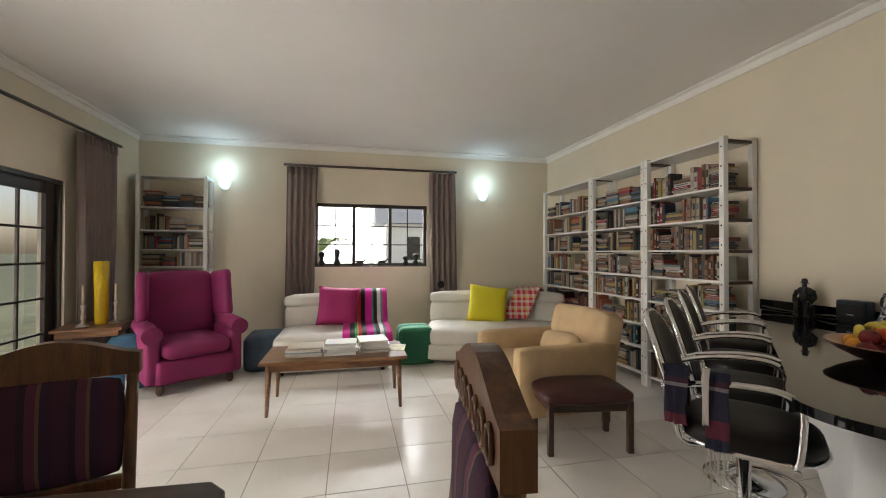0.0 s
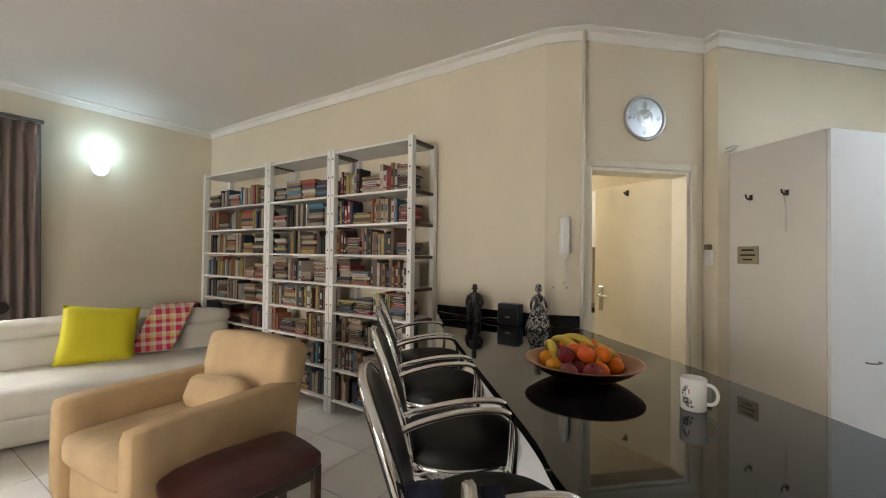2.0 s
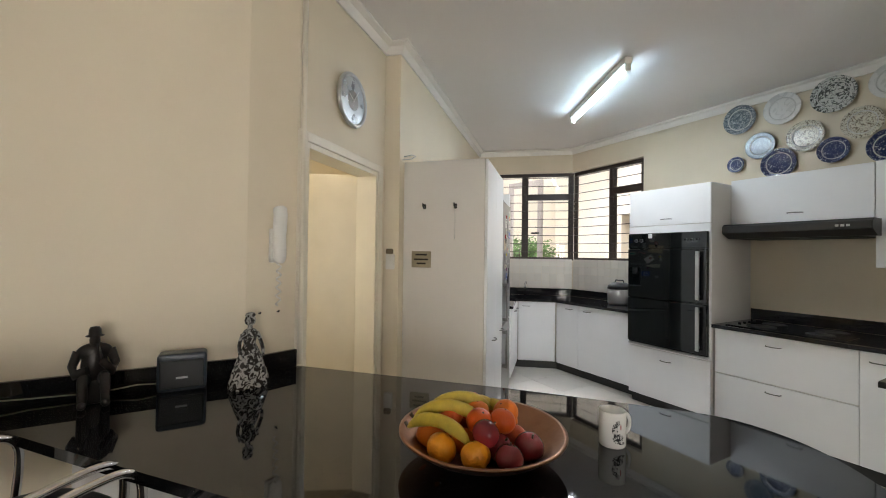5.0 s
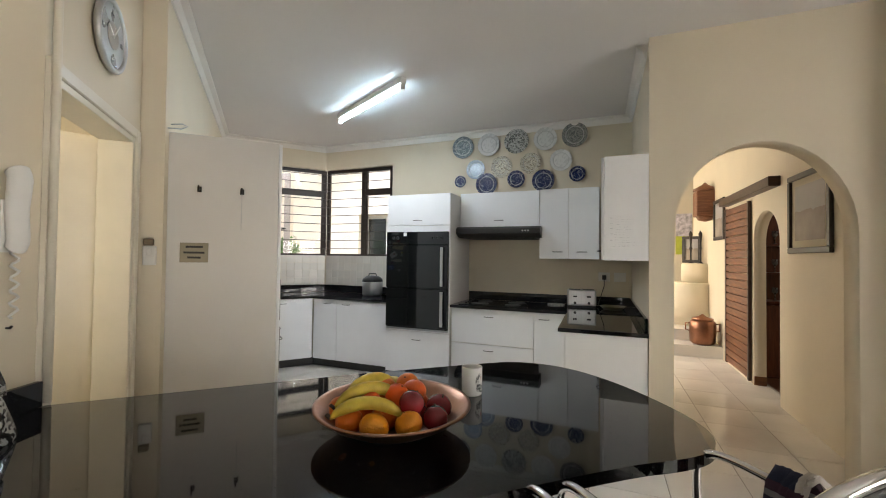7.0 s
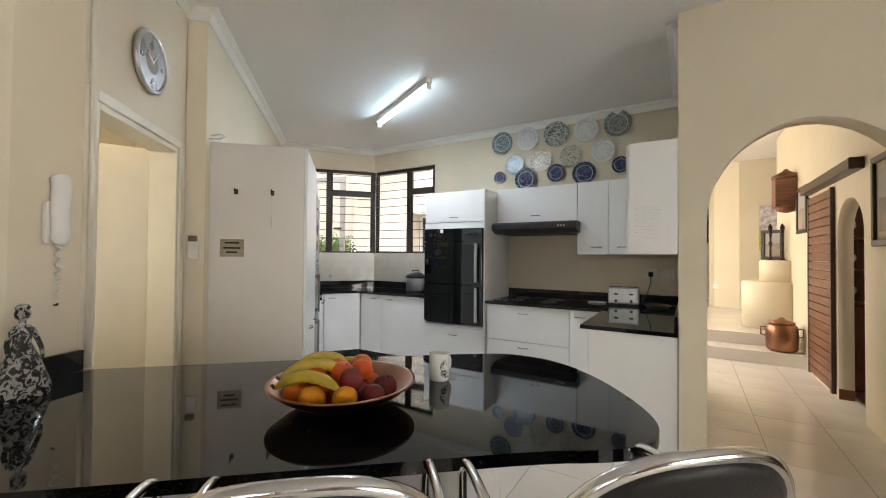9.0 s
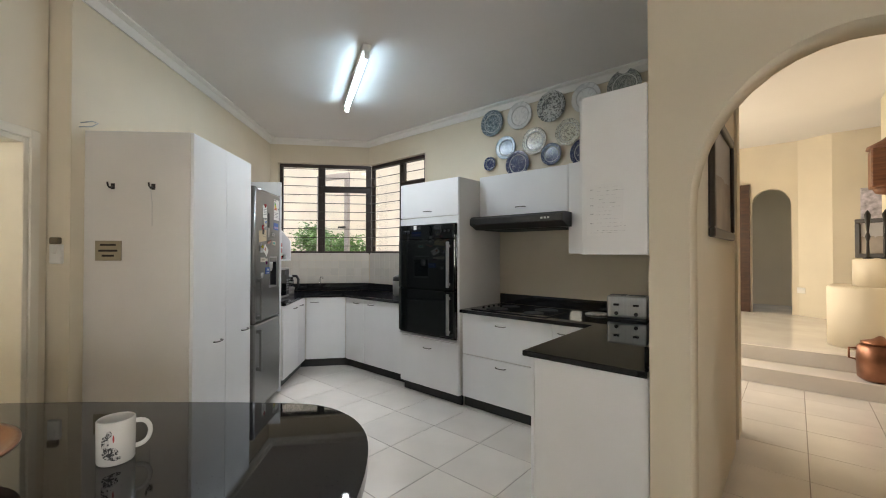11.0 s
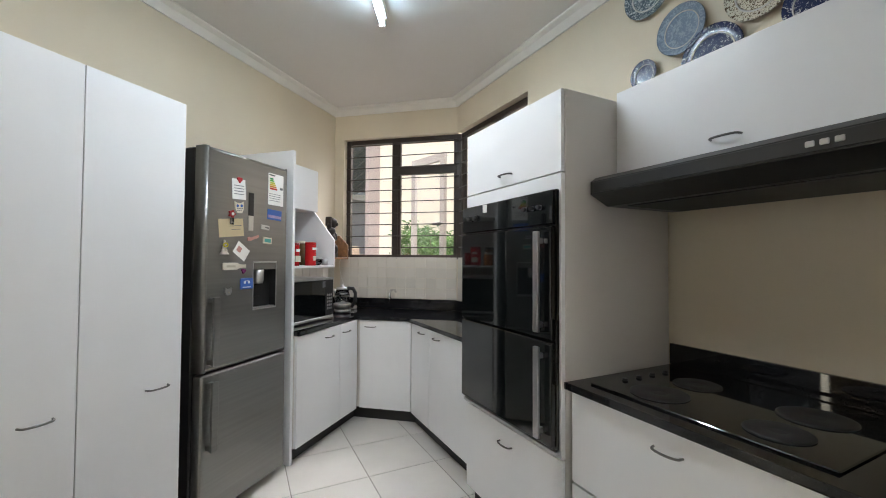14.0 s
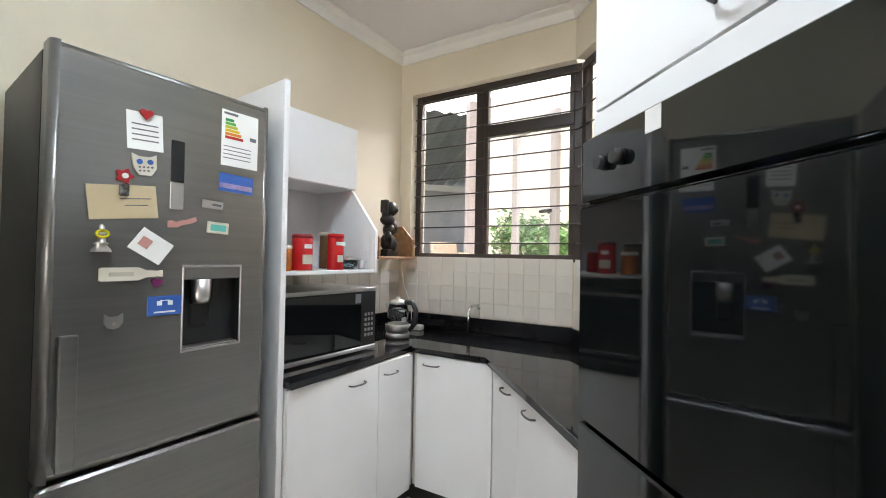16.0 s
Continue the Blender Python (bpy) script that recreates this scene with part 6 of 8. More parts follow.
part("face", disc(bmesh.new(), 0.145, 0, -0.022), FACE, ck)
part("rim", tube(bmesh.new(), [(0.152 * math.cos(a / 40 * 2 * math.pi), -0.02, 0.152 * math.sin(a / 40 * 2 * math.pi)) for a in range(40)], 0.014, 10, None, True), STEEL, ck)
part("centre_disc", disc(bmesh.new(), 0.06, -0.0221, -0.026), CHROME, ck)
for word, a in (("12", 90), ("3", 0), ("6", -90), ("9", 180)):
    x, z = 0.105 * math.cos(radians(a)), 0.105 * math.sin(radians(a))
    pt = part("numeral_plate", rbox(x - 0.012, x + 0.012, -0.0245, -0.0222, z - 0.011, z + 0.011, 0.001), INK, ck)
    text(word, 0.020, PAPER, ck, pose(x, -0.0255, z, 90))
part("hour_hand", rbox(-0.004, 0.004, -0.029, -0.0265, -0.01, 0.06, 0.0005), PAPER, ck, "", pose(0, 0, 0, 0, -62))
part("minute_hand", rbox(-0.003, 0.003, -0.032, -0.0295, -0.015, 0.095, 0.0005), PAPER, ck, "", pose(0, 0, 0, 0, 38))

bend = math.atan2(1.475 - 1.70, 3.285 - 3.2)
ic = thing("intercom", Matrix.Translation((3.243, 1.575, 1.55)) @ Matrix.Rotation(bend, 4, "Z"), "white plastic intercom handset on wall", "intercom")
WPL = plain("white_plastic", (0.70, 0.68, 0.63), 0.4)
part("wall_unit", rbox(-0.035, 0.035, -0.025, 0.0, -0.13, 0.03, 0.006, 2), WPL, ic)
part("handset", tube(bmesh.new(), flow([(0, -0.05, -0.115), (0, -0.062, -0.095), (0, -0.058, -0.05), (0, -0.052, 0.0), (0, -0.058, 0.05), (0, -0.062, 0.095), (0, -0.05, 0.12)], 4), 0.029, 14, 0.034), WPL, ic, "", Matrix.Diagonal((1.0, 0.7, 1.0, 1)))
part("cord", tube(bmesh.new(), [(0.012 * math.sin(k * 1.3), -0.035 + 0.006 * math.cos(k * 1.3), -0.10 - 0.008 * k) for k in range(30)], 0.004, 6), WPL, ic)
for u in (0.25, 0.62):
    sc = solid("wall_screw", tube(bmesh.new(), [(0, 0.001, 0), (0, -0.012, 0), (0, -0.016, 0.006)], 0.004, 8), BRONZE, Matrix.Translation((3.2 + 0.085 * u, 1.70 - 0.225 * u, 1.185)) @ Matrix.Rotation(bend, 4, "Z"), "small bronze screw in the cream wall above the bar", "screw", "screws in the wall")
solid("trim", tube(bmesh.new(), [(3.262, 1.452, 0.92), (3.262, 1.452, 3.0)], 0.013, 10), TRIMW, None, kind="structure")
sw = thing("light_switch", Matrix.Translation((3.921, 0.717, 1.43)) @ Matrix.Rotation(radians(48), 4, "Z"), "old cream light switch with loose cable", "switch")
part("plate", rbox(-0.032, 0.032, 0.0, 0.022, -0.075, 0.035, 0.004), WPL, sw)
part("loose_box", rbox(-0.02, 0.028, 0.0, 0.03, 0.038, 0.075, 0.004), plain("old_brown_box", (0.16, 0.12, 0.07), 0.6), sw)
part("rocker", rbox(-0.012, 0.012, 0.022, 0.028, -0.02, 0.02, 0.003), WPL, sw)

# hooks and plate on the cupboard's side
MS = Matrix.Translation((3.505, 0.155, 0)) @ Matrix.Rotation(radians(45), 4, "Z")
for u in (0.265, 0.50):
    hk = thing("hook", MS @ pose(u - 0.03, 0.0, 1.82), "small bronze coat hook on cupboard side", "hook", "hooks on the cupboard")
    part("hook_plate", rbox(-0.012, 0.012, 0.0, 0.004, -0.018, 0.018, 0.002), BRONZE, hk)
    part("hook_arm", tube(bmesh.new(), [(0, 0.003, 0.0), (0, 0.028, -0.012), (0, 0.042, 0.0), (0, 0.046, 0.02)], 0.005, 8), BRONZE, hk)
solid("key_chain", tube(bmesh.new(), [(0, 0.028, -0.008), (0, 0.012, -0.1), (0.002, 0.008, -0.24)], 0.0016, 5), STEEL, MS @ pose(0.235, 0, 1.82), "thin chain hanging from the hook", "chain")
np = thing("name_plate", MS @ pose(0.49, 0, 1.43), "small bronze plaque with unreadable lines", "plaque")
part("plate", rbox(-0.075, 0.075, 0.0, 0.008, -0.06, 0.06, 0.002), plain("aged_bronze", (0.34, 0.30, 0.22), 0.45, 0.5, var=0.2), np)
for z, w in ((0.035, 0.09), (0.0, 0.11), (-0.03, 0.07)):
    part("writing", rbox(-w / 2, w / 2, 0.008, 0.0088, z - 0.006, z + 0.006, 0), BRONZE, np)
solid("cable", tube(bmesh.new(), [(3.93, 0.64, 2.165), (3.88, 0.58, 2.17), (3.86, 0.555, 2.19), (3.875, 0.58, 2.20), (3.90, 0.63, 2.185)], 0.004, 6), STEEL, None, "loose grey cable lying on the cupboard", "cable")

# list on the cabinet end
PENCIL = plain("faint_pencil", (0.62, 0.62, 0.63), 0.8, var=0.5, scale=60)
pp = thing("handwritten_list", pose(1.405, -0.9175, 1.63, 0, 0, 180), "white sheet with handwritten lines taped on cabinet", "paper")
part("sheet", rbox(-0.085, 0.085, -0.0015, 0.0, -0.13, 0.11, 0), CAB, pp)
g = random.Random(2)
for k in range(12):
    x, z = -0.035 + g.uniform(-0.008, 0.008), 0.095 - 0.0185 * k
    while x < g.uniform(0.03, 0.075):
        w = g.uniform(0.010, 0.028)
        z += g.uniform(-0.001, 0.001)
        part("writing", rbox(x, x + w, -0.0018, -0.0015, z, z + g.uniform(0.0008, 0.0022), 0), PENCIL, pp)
        x += w + g.uniform(0.003, 0.008)
for z in (0.085, 0.045, 0.01, -0.03, -0.075):
    part("writing", rbox(-0.068, -0.052, -0.0018, -0.0015, z, z + 0.005, 0), PENCIL, pp)
part("writing", rbox(-0.07, 0.06, -0.0018, -0.0015, -0.118, -0.1168, 0), PENCIL, pp)

# fridge magnets and papers
MOUNTS = plain("faded_print", (0.46, 0.42, 0.33), 0.8)
FM = FR @ Matrix.Translation((0.028, 0, -0.012))
RED, TEAL, PINKP, BLUEP, WOODP, BONE = (plain(n, c, 0.4, var=0.1) for n, c in (("red_plastic", (0.35, 0.01, 0.015)), ("teal_plastic", (0.10, 0.42, 0.38)), ("pink_plastic", (0.5, 0.25, 0.22)), ("blue_print", (0.04, 0.12, 0.42)), ("old_postcard", (0.52, 0.42, 0.26)), ("bone_plastic", (0.62, 0.58, 0.48))))


def magnet(name, x, z, w, h, material, label, rot=0.0, t=0.004, extra=()):
    c = thing(name, FM @ pose(x, -0.0155, z, 0, -rot, 0), label, "magnet" if "magnet" in name else "paper", "things on the fridge door")
    part("sheet" if t < 0.004 else "body", rbox(-w / 2, w / 2, -t, 0, -h / 2, h / 2, min(t / 3, 0.002)), material, c)
    for k, (a, b, ww, hh, mt) in enumerate(extra):
        part("print", rbox(a - ww / 2, a + ww / 2, -t - 0.0008, -t, b - hh / 2, b + hh / 2, 0), mt, c)
    return c


def heart(r):
    return [(r * 0.0625 * 16 * math.sin(a) ** 3, r * 0.0625 * (13 * math.cos(a) - 5 * math.cos(2 * a) - 2 * math.cos(3 * a) - math.cos(4 * a))) for a in [-2 * math.pi * k / 24 for k in range(24)]]


def shaped(x, z, outline, t, material, label, rot=0.0):
    """A flat cut-out magnet; the outline is given in its own plane."""
    c = thing("fridge_magnet", FM @ pose(x, -0.0155, z, 0, -rot, 0), label, "magnet", "things on the fridge door")
    part("body", slab(bmesh.new(), outline, 0, t, min(0.0015, t / 4)), material, c, "", pose(0, 0, 0, 90))
    return c


magnet("note", 0.19, 1.808, 0.095, 0.115, PAPER, "white note on the fridge door", 3, 0.0015, [(0, 0.02 - 0.016 * k, 0.07, 0.004, INK) for k in range(4)])
shaped(0.19, 1.862, heart(0.018), 0.010, RED, "red heart-shaped magnet on the fridge")
ow = shaped(0.19, 1.705, [(-0.032, 0.034), (-0.03, -0.01), (-0.018, -0.032), (0.014, -0.034), (0.03, -0.012), (0.033, 0.032), (0.014, 0.022), (-0.012, 0.023)], 0.008, BONE, "owl-shaped ceramic magnet on the fridge", 6)
for x in (-0.014, 0.014):
    part("eye", tube(bmesh.new(), [(x, -0.0075, 0.008), (x, -0.0105, 0.008)], 0.008, 14), BLUEP, ow)
for k in range(7):
    part("spot", tube(bmesh.new(), [(-0.015 + 0.011 * (k % 4), -0.0075, -0.008 - 0.011 * (k // 4)), (-0.015 + 0.011 * (k % 4), -0.0095, -0.008 - 0.011 * (k // 4))], 0.0032, 8), INK, ow)
fl = shaped(0.140, 1.662, [(0.019 * (1 + 0.28 * math.cos(5 * a)) * math.cos(a), 0.019 * (1 + 0.28 * math.cos(5 * a)) * math.sin(a)) for a in [2 * math.pi * k / 30 for k in range(30)]], 0.010, RED, "small red flower magnet on a silver peg")
part("centre", tube(bmesh.new(), [(0, -0.0095, 0), (0, -0.014, 0)], 0.008, 14), PAPER, fl)
part("peg", rbox(-0.012, 0.012, -0.012, 0.0, -0.06, -0.022, 0.003), SILVER, fl)
magnet("postcard", 0.142, 1.585, 0.17, 0.10, WOODP, "old beige postcard on the fridge door", 6, 0.0018, [(0.03, 0.01, 0.08, 0.003, INK), (0.03, -0.01, 0.06, 0.003, INK)])
tw = thing("fridge_magnet", FM @ pose(0.09, -0.0155, 1.435), "small silver and yellow tower magnet on the fridge", "magnet", "things on the fridge door")
part("tower", lathe(bmesh.new(), [(0.024, 0), (0.023, 0.006), (0.013, 0.02), (0.018, 0.024), (0.011, 0.03), (0.008, 0.05), (0.014, 0.055), (0.007, 0.06), (0.006, 0.075), (0.001, 0.08)], 14, (0, -0.008, 0)), STEEL, tw)
part("wreath", tube(bmesh.new(), [(0.014 * math.cos(a / 10 * 2 * math.pi), -0.018, 0.052 + 0.010 * math.sin(a / 10 * 2 * math.pi)) for a in range(10)], 0.004, 6, None, True), YELC, tw)
magnet("postcard", 0.215, 1.455, 0.10, 0.075, PAPER, "small printed card on the fridge door", -34, 0.0018, [(-0.02, 0, 0.03, 0.03, PINKP)])
bt = shaped(0.155, 1.37, [(-0.068, -0.016), (-0.062, -0.02), (0.028, -0.02), (0.048, -0.009), (0.082, -0.007), (0.084, -0.010), (0.092, -0.010), (0.092, 0.010), (0.084, 0.010), (0.082, 0.007), (0.048, 0.009), (0.028, 0.02), (-0.062, 0.02), (-0.068, 0.016)], 0.006, BONE, "bone-coloured bottle-shaped magnet on the fridge")
part("writing", rbox(-0.045, 0.015, -0.0068, -0.006, -0.006, 0.006, 0), MOUNTS, bt)
shaped(0.232, 1.342, heart(0.016), 0.006, plain("purple_felt", (0.16, 0.01, 0.10), 0.8), "small purple heart magnet", -14)
magnet("fridge_magnet", 0.255, 1.268, 0.095, 0.062, BLUEP, "blue magnet with a white bicycle", 0, 0.005, [(0, -0.02, 0.06, 0.005, PAPER), (-0.015, 0.008, 0.014, 0.014, PAPER), (0.015, 0.008, 0.014, 0.014, PAPER), (0, 0.016, 0.026, 0.003, PAPER)])
ct = shaped(0.125, 1.232, [(-0.022, 0.024), (-0.023, -0.002), (-0.014, -0.018), (0.0, -0.022), (0.014, -0.018), (0.023, -0.002), (0.022, 0.024), (0.010, 0.013), (-0.010, 0.013)], 0.008, STEEL, "grey cat-face magnet on the fridge")
part("nose", tube(bmesh.new(), [(0, -0.0075, -0.006), (0, -0.0105, -0.006)], 0.005, 10), BONE, ct)
shaped(0.30, 1.535, [(-0.045, -0.012), (-0.02, -0.016), (0.0, -0.006), (0.025, -0.004), (0.044, 0.004), (0.042, 0.018), (0.02, 0.010), (-0.005, 0.008), (-0.02, 0.0), (-0.03, 0.010), (-0.044, 0.006)], 0.006, PINKP, "pink ribbon-shaped magnet on the fridge", 6)
magnet("fridge_magnet", 0.393, 1.605, 0.07, 0.028, STEEL, "small steel bottle-opener magnet", -4, 0.007, [(0.012, 0, 0.03, 0.008, INK)])
magnet("fridge_magnet", 0.412, 1.525, 0.072, 0.04, BONE, "cream magnet with a teal panel", -3, 0.008, [(0, 0, 0.052, 0.022, TEAL)])
magnet("photo", 0.475, 1.69, 0.125, 0.065, BLUEP, "small blue landscape photo on the fridge", -2, 0.002, [(0, -0.012, 0.118, 0.018, plain("dusk_print", (0.30, 0.24, 0.42), 0.3, var=0.4, scale=30))])
EN = [(0.02, 0.25, 0.08), (0.10, 0.40, 0.06), (0.45, 0.50, 0.03), (0.65, 0.45, 0.02), (0.65, 0.22, 0.02), (0.5, 0.03, 0.02)]
el = magnet("energy_label", 0.485, 1.852, 0.135, 0.20, PAPER, "white energy rating label with coloured bars", 0, 0.0012, [(-0.035, 0.088, 0.05, 0.008, INK), (0.048, 0.012, 0.024, 0.014, INK)] + [(-0.055 + (0.03 + 0.007 * k) / 2, 0.065 - 0.0125 * k, 0.03 + 0.007 * k, 0.010, plain("energy_bar_%d" % k, EN[k], 0.5)) for k in range(6)] + [(-0.01, -0.03 - 0.014 * k, 0.10, 0.003, INK) for k in range(4)])

# microwave corner
oc = thing("open_shelf_cabinet", MF @ pose(1.712, 0, 0), "white wall cabinet with open shelf below", "cabinet")
part("body", rbox(0, 0.62, 0.325, 0.637, 1.80, 2.155, 0.002), CAB, oc)
part("door", rbox(0.002, 0.618, 0.306, 0.324, 1.802, 2.153, 0.002), CAB, oc)
bm = bmesh.new()
prism(bm, [(0.13, 1.33), (0.637, 1.33), (0.637, 1.80), (0.33, 1.80), (0.13, 1.56)], 0.602, 0.62)
part("side_board", bm, CAB, oc)
part("shelf", rbox(0, 0.602, 0.13, 0.637, 1.33, 1.348, 0.002), CAB, oc)
part("back_board", rbox(0, 0.602, 0.622, 0.637, 1.348, 1.80, 0.001), CAB, oc)
mw = thing("microwave", MF @ pose(1.735, 0.165, 0.9015), "steel and black glass microwave oven", "microwave")
part("case", rbox(0, 0.625, 0.02, 0.43, 0.012, 0.345, 0.004), STEEL, mw)
part("door", rbox(0.0, 0.515, -0.005, 0.02, 0.03, 0.325, 0.003), BGLASS, mw)
part("control_panel", rbox(0.517, 0.625, -0.003, 0.02, 0.03, 0.325, 0.003), BLACK, mw)
for z0, z1 in ((0.327, 0.347), (0.008, 0.028)):
    part("trim_strip", rbox(0, 0.625, -0.007, 0.02, z0, z1, 0.002), STEEL, mw)
part("sticker", rbox(0.47, 0.51, -0.0062, -0.005, 0.265, 0.315, 0), INK, mw)
for r in range(5):
    for q in range(3):
        part("button", rbox(0.54 + 0.024 * q, 0.556 + 0.024 * q, -0.0045, -0.003, 0.08 + 0.028 * r, 0.096 + 0.028 * r, 0.0005), STEEL, mw)
for x in (0.05, 0.57):
    part("foot", lathe(bmesh.new(), [(0.015, 0), (0.015, 0.012)], 10, (x, 0.1, 0)), BLACK, mw)


def jar(kind, x, y, r, h, material, lid, label, cat):
    c = thing(kind, MF @ pose(1.712 + x, y, 1.3485), label, cat, "jars and tins on the open shelf")
    part("can", lathe(bmesh.new(), [(r * 0.97, 0), (r, 0.004), (r, h - 0.004), (r * 0.97, h)], 22), material, c)
    part("lid", lathe(bmesh.new(), [(r * 1.02, h + 0.0002), (r * 1.02, h + 0.016), (r * 0.9, h + 0.019)], 22), lid, c)
    return c


TIN = plain("glossy_red_tin", (0.48, 0.012, 0.014), 0.25, var=0.08)
DKRED = plain("dark_red_lid", (0.22, 0.01, 0.014), 0.35)
JAM = plain("orange_preserve", (0.42, 0.12, 0.02), 0.2, var=0.2)
BRN = plain("brown_jar_contents", (0.14, 0.075, 0.03), 0.25, var=0.2)
j = jar("tin", 0.20, 0.22, 0.048, 0.155, TIN, DKRED, "red coffee tin with dark red lid", "tin")
part("label_band", rbox(-0.028, 0.028, -0.0492, -0.040, 0.03, 0.075, 0), BONE, j)
part("label_oval", rbox(-0.02, 0.02, -0.0492, -0.040, 0.105, 0.125, 0), PAPER, j)
j = jar("tin", 0.385, 0.20, 0.042, 0.165, TIN, TIN, "slim red sweetener tin", "tin")
part("label_band", rbox(-0.026, 0.026, -0.0432, -0.034, 0.125, 0.142, 0), PAPER, j)
part("label_disc", rbox(-0.018, 0.014, -0.0432, -0.034, 0.04, 0.075, 0), BONE, j)
jar("jar", 0.08, 0.20, 0.042, 0.10, JAM, BONE, "glass jar of orange preserve", "jar")
jar("jar", 0.09, 0.34, 0.05, 0.15, BRN, BLACK, "dark jar on the open shelf", "jar")
jar("jar", 0.30, 0.34, 0.04, 0.10, TIN, RED, "small red jar behind the tins", "jar")
jar("jar", 0.46, 0.36, 0.042, 0.18, BRN, BONE, "brown spice jar with cream lid", "jar")
GL = clear_glass("jar_glass", 0.05, (0.85, 0.92, 0.95))
bw = thing("glass_bowl", MF @ pose(1.712 + 0.50, 0.23, 1.3485), "small glass bowl with steel lid", "bowl")
part("bowl", lathe(bmesh.new(), [(0.03, 0), (0.048, 0.02), (0.052, 0.05), (0.048, 0.05), (0.044, 0.022), (0.001, 0.006)], 20), GL, bw)
part("lid", lathe(bmesh.new(), [(0.053, 0.0505), (0.053, 0.058), (0.03, 0.066), (0.008, 0.072)], 20), STEEL, bw)
solid("steel_cup", lathe(bmesh.new(), [(0.02, 0), (0.026, 0.01), (0.024, 0.045), (0.012, 0.055)], 16), STEEL, MF @ pose(1.712 + 0.565, 0.19, 1.3485), "small round steel salt pot", "pot")

kt = thing("kettle", pose(5.59, -1.545, 0.9015, 0, 0, 60), "glass and steel kettle with black handle", "kettle")
part("foot", lathe(bmesh.new(), [(0.075, 0), (0.078, 0.02), (0.072, 0.035)], 24), STEEL, kt)
part("body", lathe(bmesh.new(), [(0.07, 0.035), (0.078, 0.08), (0.07, 0.16), (0.058, 0.215), (0.055, 0.215), (0.066, 0.16), (0.073, 0.08), (0.065, 0.04)], 28), clear_glass("kettle_glass", 0.02, (0.9, 0.93, 0.95)), kt, "clear glass body")
part("steel_band", lathe(bmesh.new(), [(0.0735, 0.035), (0.079, 0.05), (0.080, 0.085), (0.078, 0.088)], 28), STEEL, kt)
part("lid", lathe(bmesh.new(), [(0.06, 0.216), (0.05, 0.235), (0.012, 0.245), (0.014, 0.258)], 24), STEEL, kt)
part("handle", tube(bmesh.new(), [(-0.05, 0, 0.225), (-0.10, 0, 0.225), (-0.125, 0, 0.18), (-0.12, 0, 0.10), (-0.085, 0, 0.05)], 0.019, 10, 0.015), BLACK, kt)
part("spout", tube(bmesh.new(), [(0.05, 0, 0.17), (0.085, 0, 0.215)], 0.02, 10, 0.012), STEEL, kt)
ms = thing("multi_plug", pose(5.87, -1.66, 0.9015, 0, 0, 50), "white multi-way plug with cables", "plug")
part("block", rbox(-0.09, 0.09, -0.03, 0.03, 0, 0.035, 0.005), WPL, ms)
part("plug", rbox(-0.03, 0.01, -0.022, 0.022, 0.035, 0.065, 0.004), BLACK, ms)
part("plug", rbox(0.03, 0.07, -0.022, 0.022, 0.035, 0.07, 0.004), WPL, ms)
solid("cable", tube(bmesh.new(), [(5.87, -1.66, 0.97), (5.93, -1.66, 1.06), (5.90, -1.60, 1.22), (5.92, -1.58, 1.36), (5.97, -1.64, 1.46), (6.02, -1.70, 1.50)], 0.003, 6), WPL, None, "thin white cable looped below the window", "cable")
SHW = wood("honey_pine", (0.16, 0.07, 0.025), (0.34, 0.17, 0.07), 0.45)
cs = thing("corner_shelf", MF @ pose(2.62, 0.0, 1.40), "small wooden wall shelf beside the window", "shelf")
part("board", rbox(0.0, 0.36, 0.40, 0.637, 0, 0.018, 0.003), SHW, cs)
for x in (0.0, 0.343):
    part("end_board", prism(bmesh.new(), [(0.40, 0.019), (0.637, 0.019), (0.637, 0.24), (0.50, 0.24), (0.40, 0.14)], x, x + 0.016), SHW, cs)
fg = bmesh.new()
box(fg, -0.06, 0.06, -0.05, 0.05, 0.0, 0.05, 0.01, 2)
ball(fg, (0, 0, 0.10), 0.062, 0.05, 0.065, 14)
ball(fg, (0.02, -0.035, 0.075), 0.035, 0.03, 0.05)
ball(fg, (-0.03, -0.03, 0.13), 0.03, 0.03, 0.045)
ball(fg, (0.012, 0, 0.185), 0.05, 0.045, 0.05, 14)
ball(fg, (0.04, -0.02, 0.20), 0.025, 0.025, 0.045)
ball(fg, (-0.012, -0.005, 0.255), 0.058, 0.048, 0.042, 14)
ball(fg, (-0.045, -0.01, 0.29), 0.022, 0.024, 0.05)
ball(fg, (0.018, -0.008, 0.335), 0.056, 0.046, 0.052, 14)
ball(fg, (0.03, -0.045, 0.325), 0.018, 0.018, 0.02)
box(fg, -0.055, -0.02, -0.03, 0.03, 0.30, 0.395, 0.012, 2)
solid("carved_figure", fg, BRONZE, MF @ pose(2.80, 0.49, 1.419), "tall dark carved wooden figure on shelf", "figurine")
for k, (x, h, mt) in enumerate(((0.05, 0.16, BLUEP), (0.085, 0.14, PAPER))):
    solid("packet", rbox(-0.016, 0.016, -0.05, 0.05, 0, h, 0.002), mt, MF @ pose(2.62 + x, 0.54, 1.419), "small packet standing on the wooden shelf", "packet")

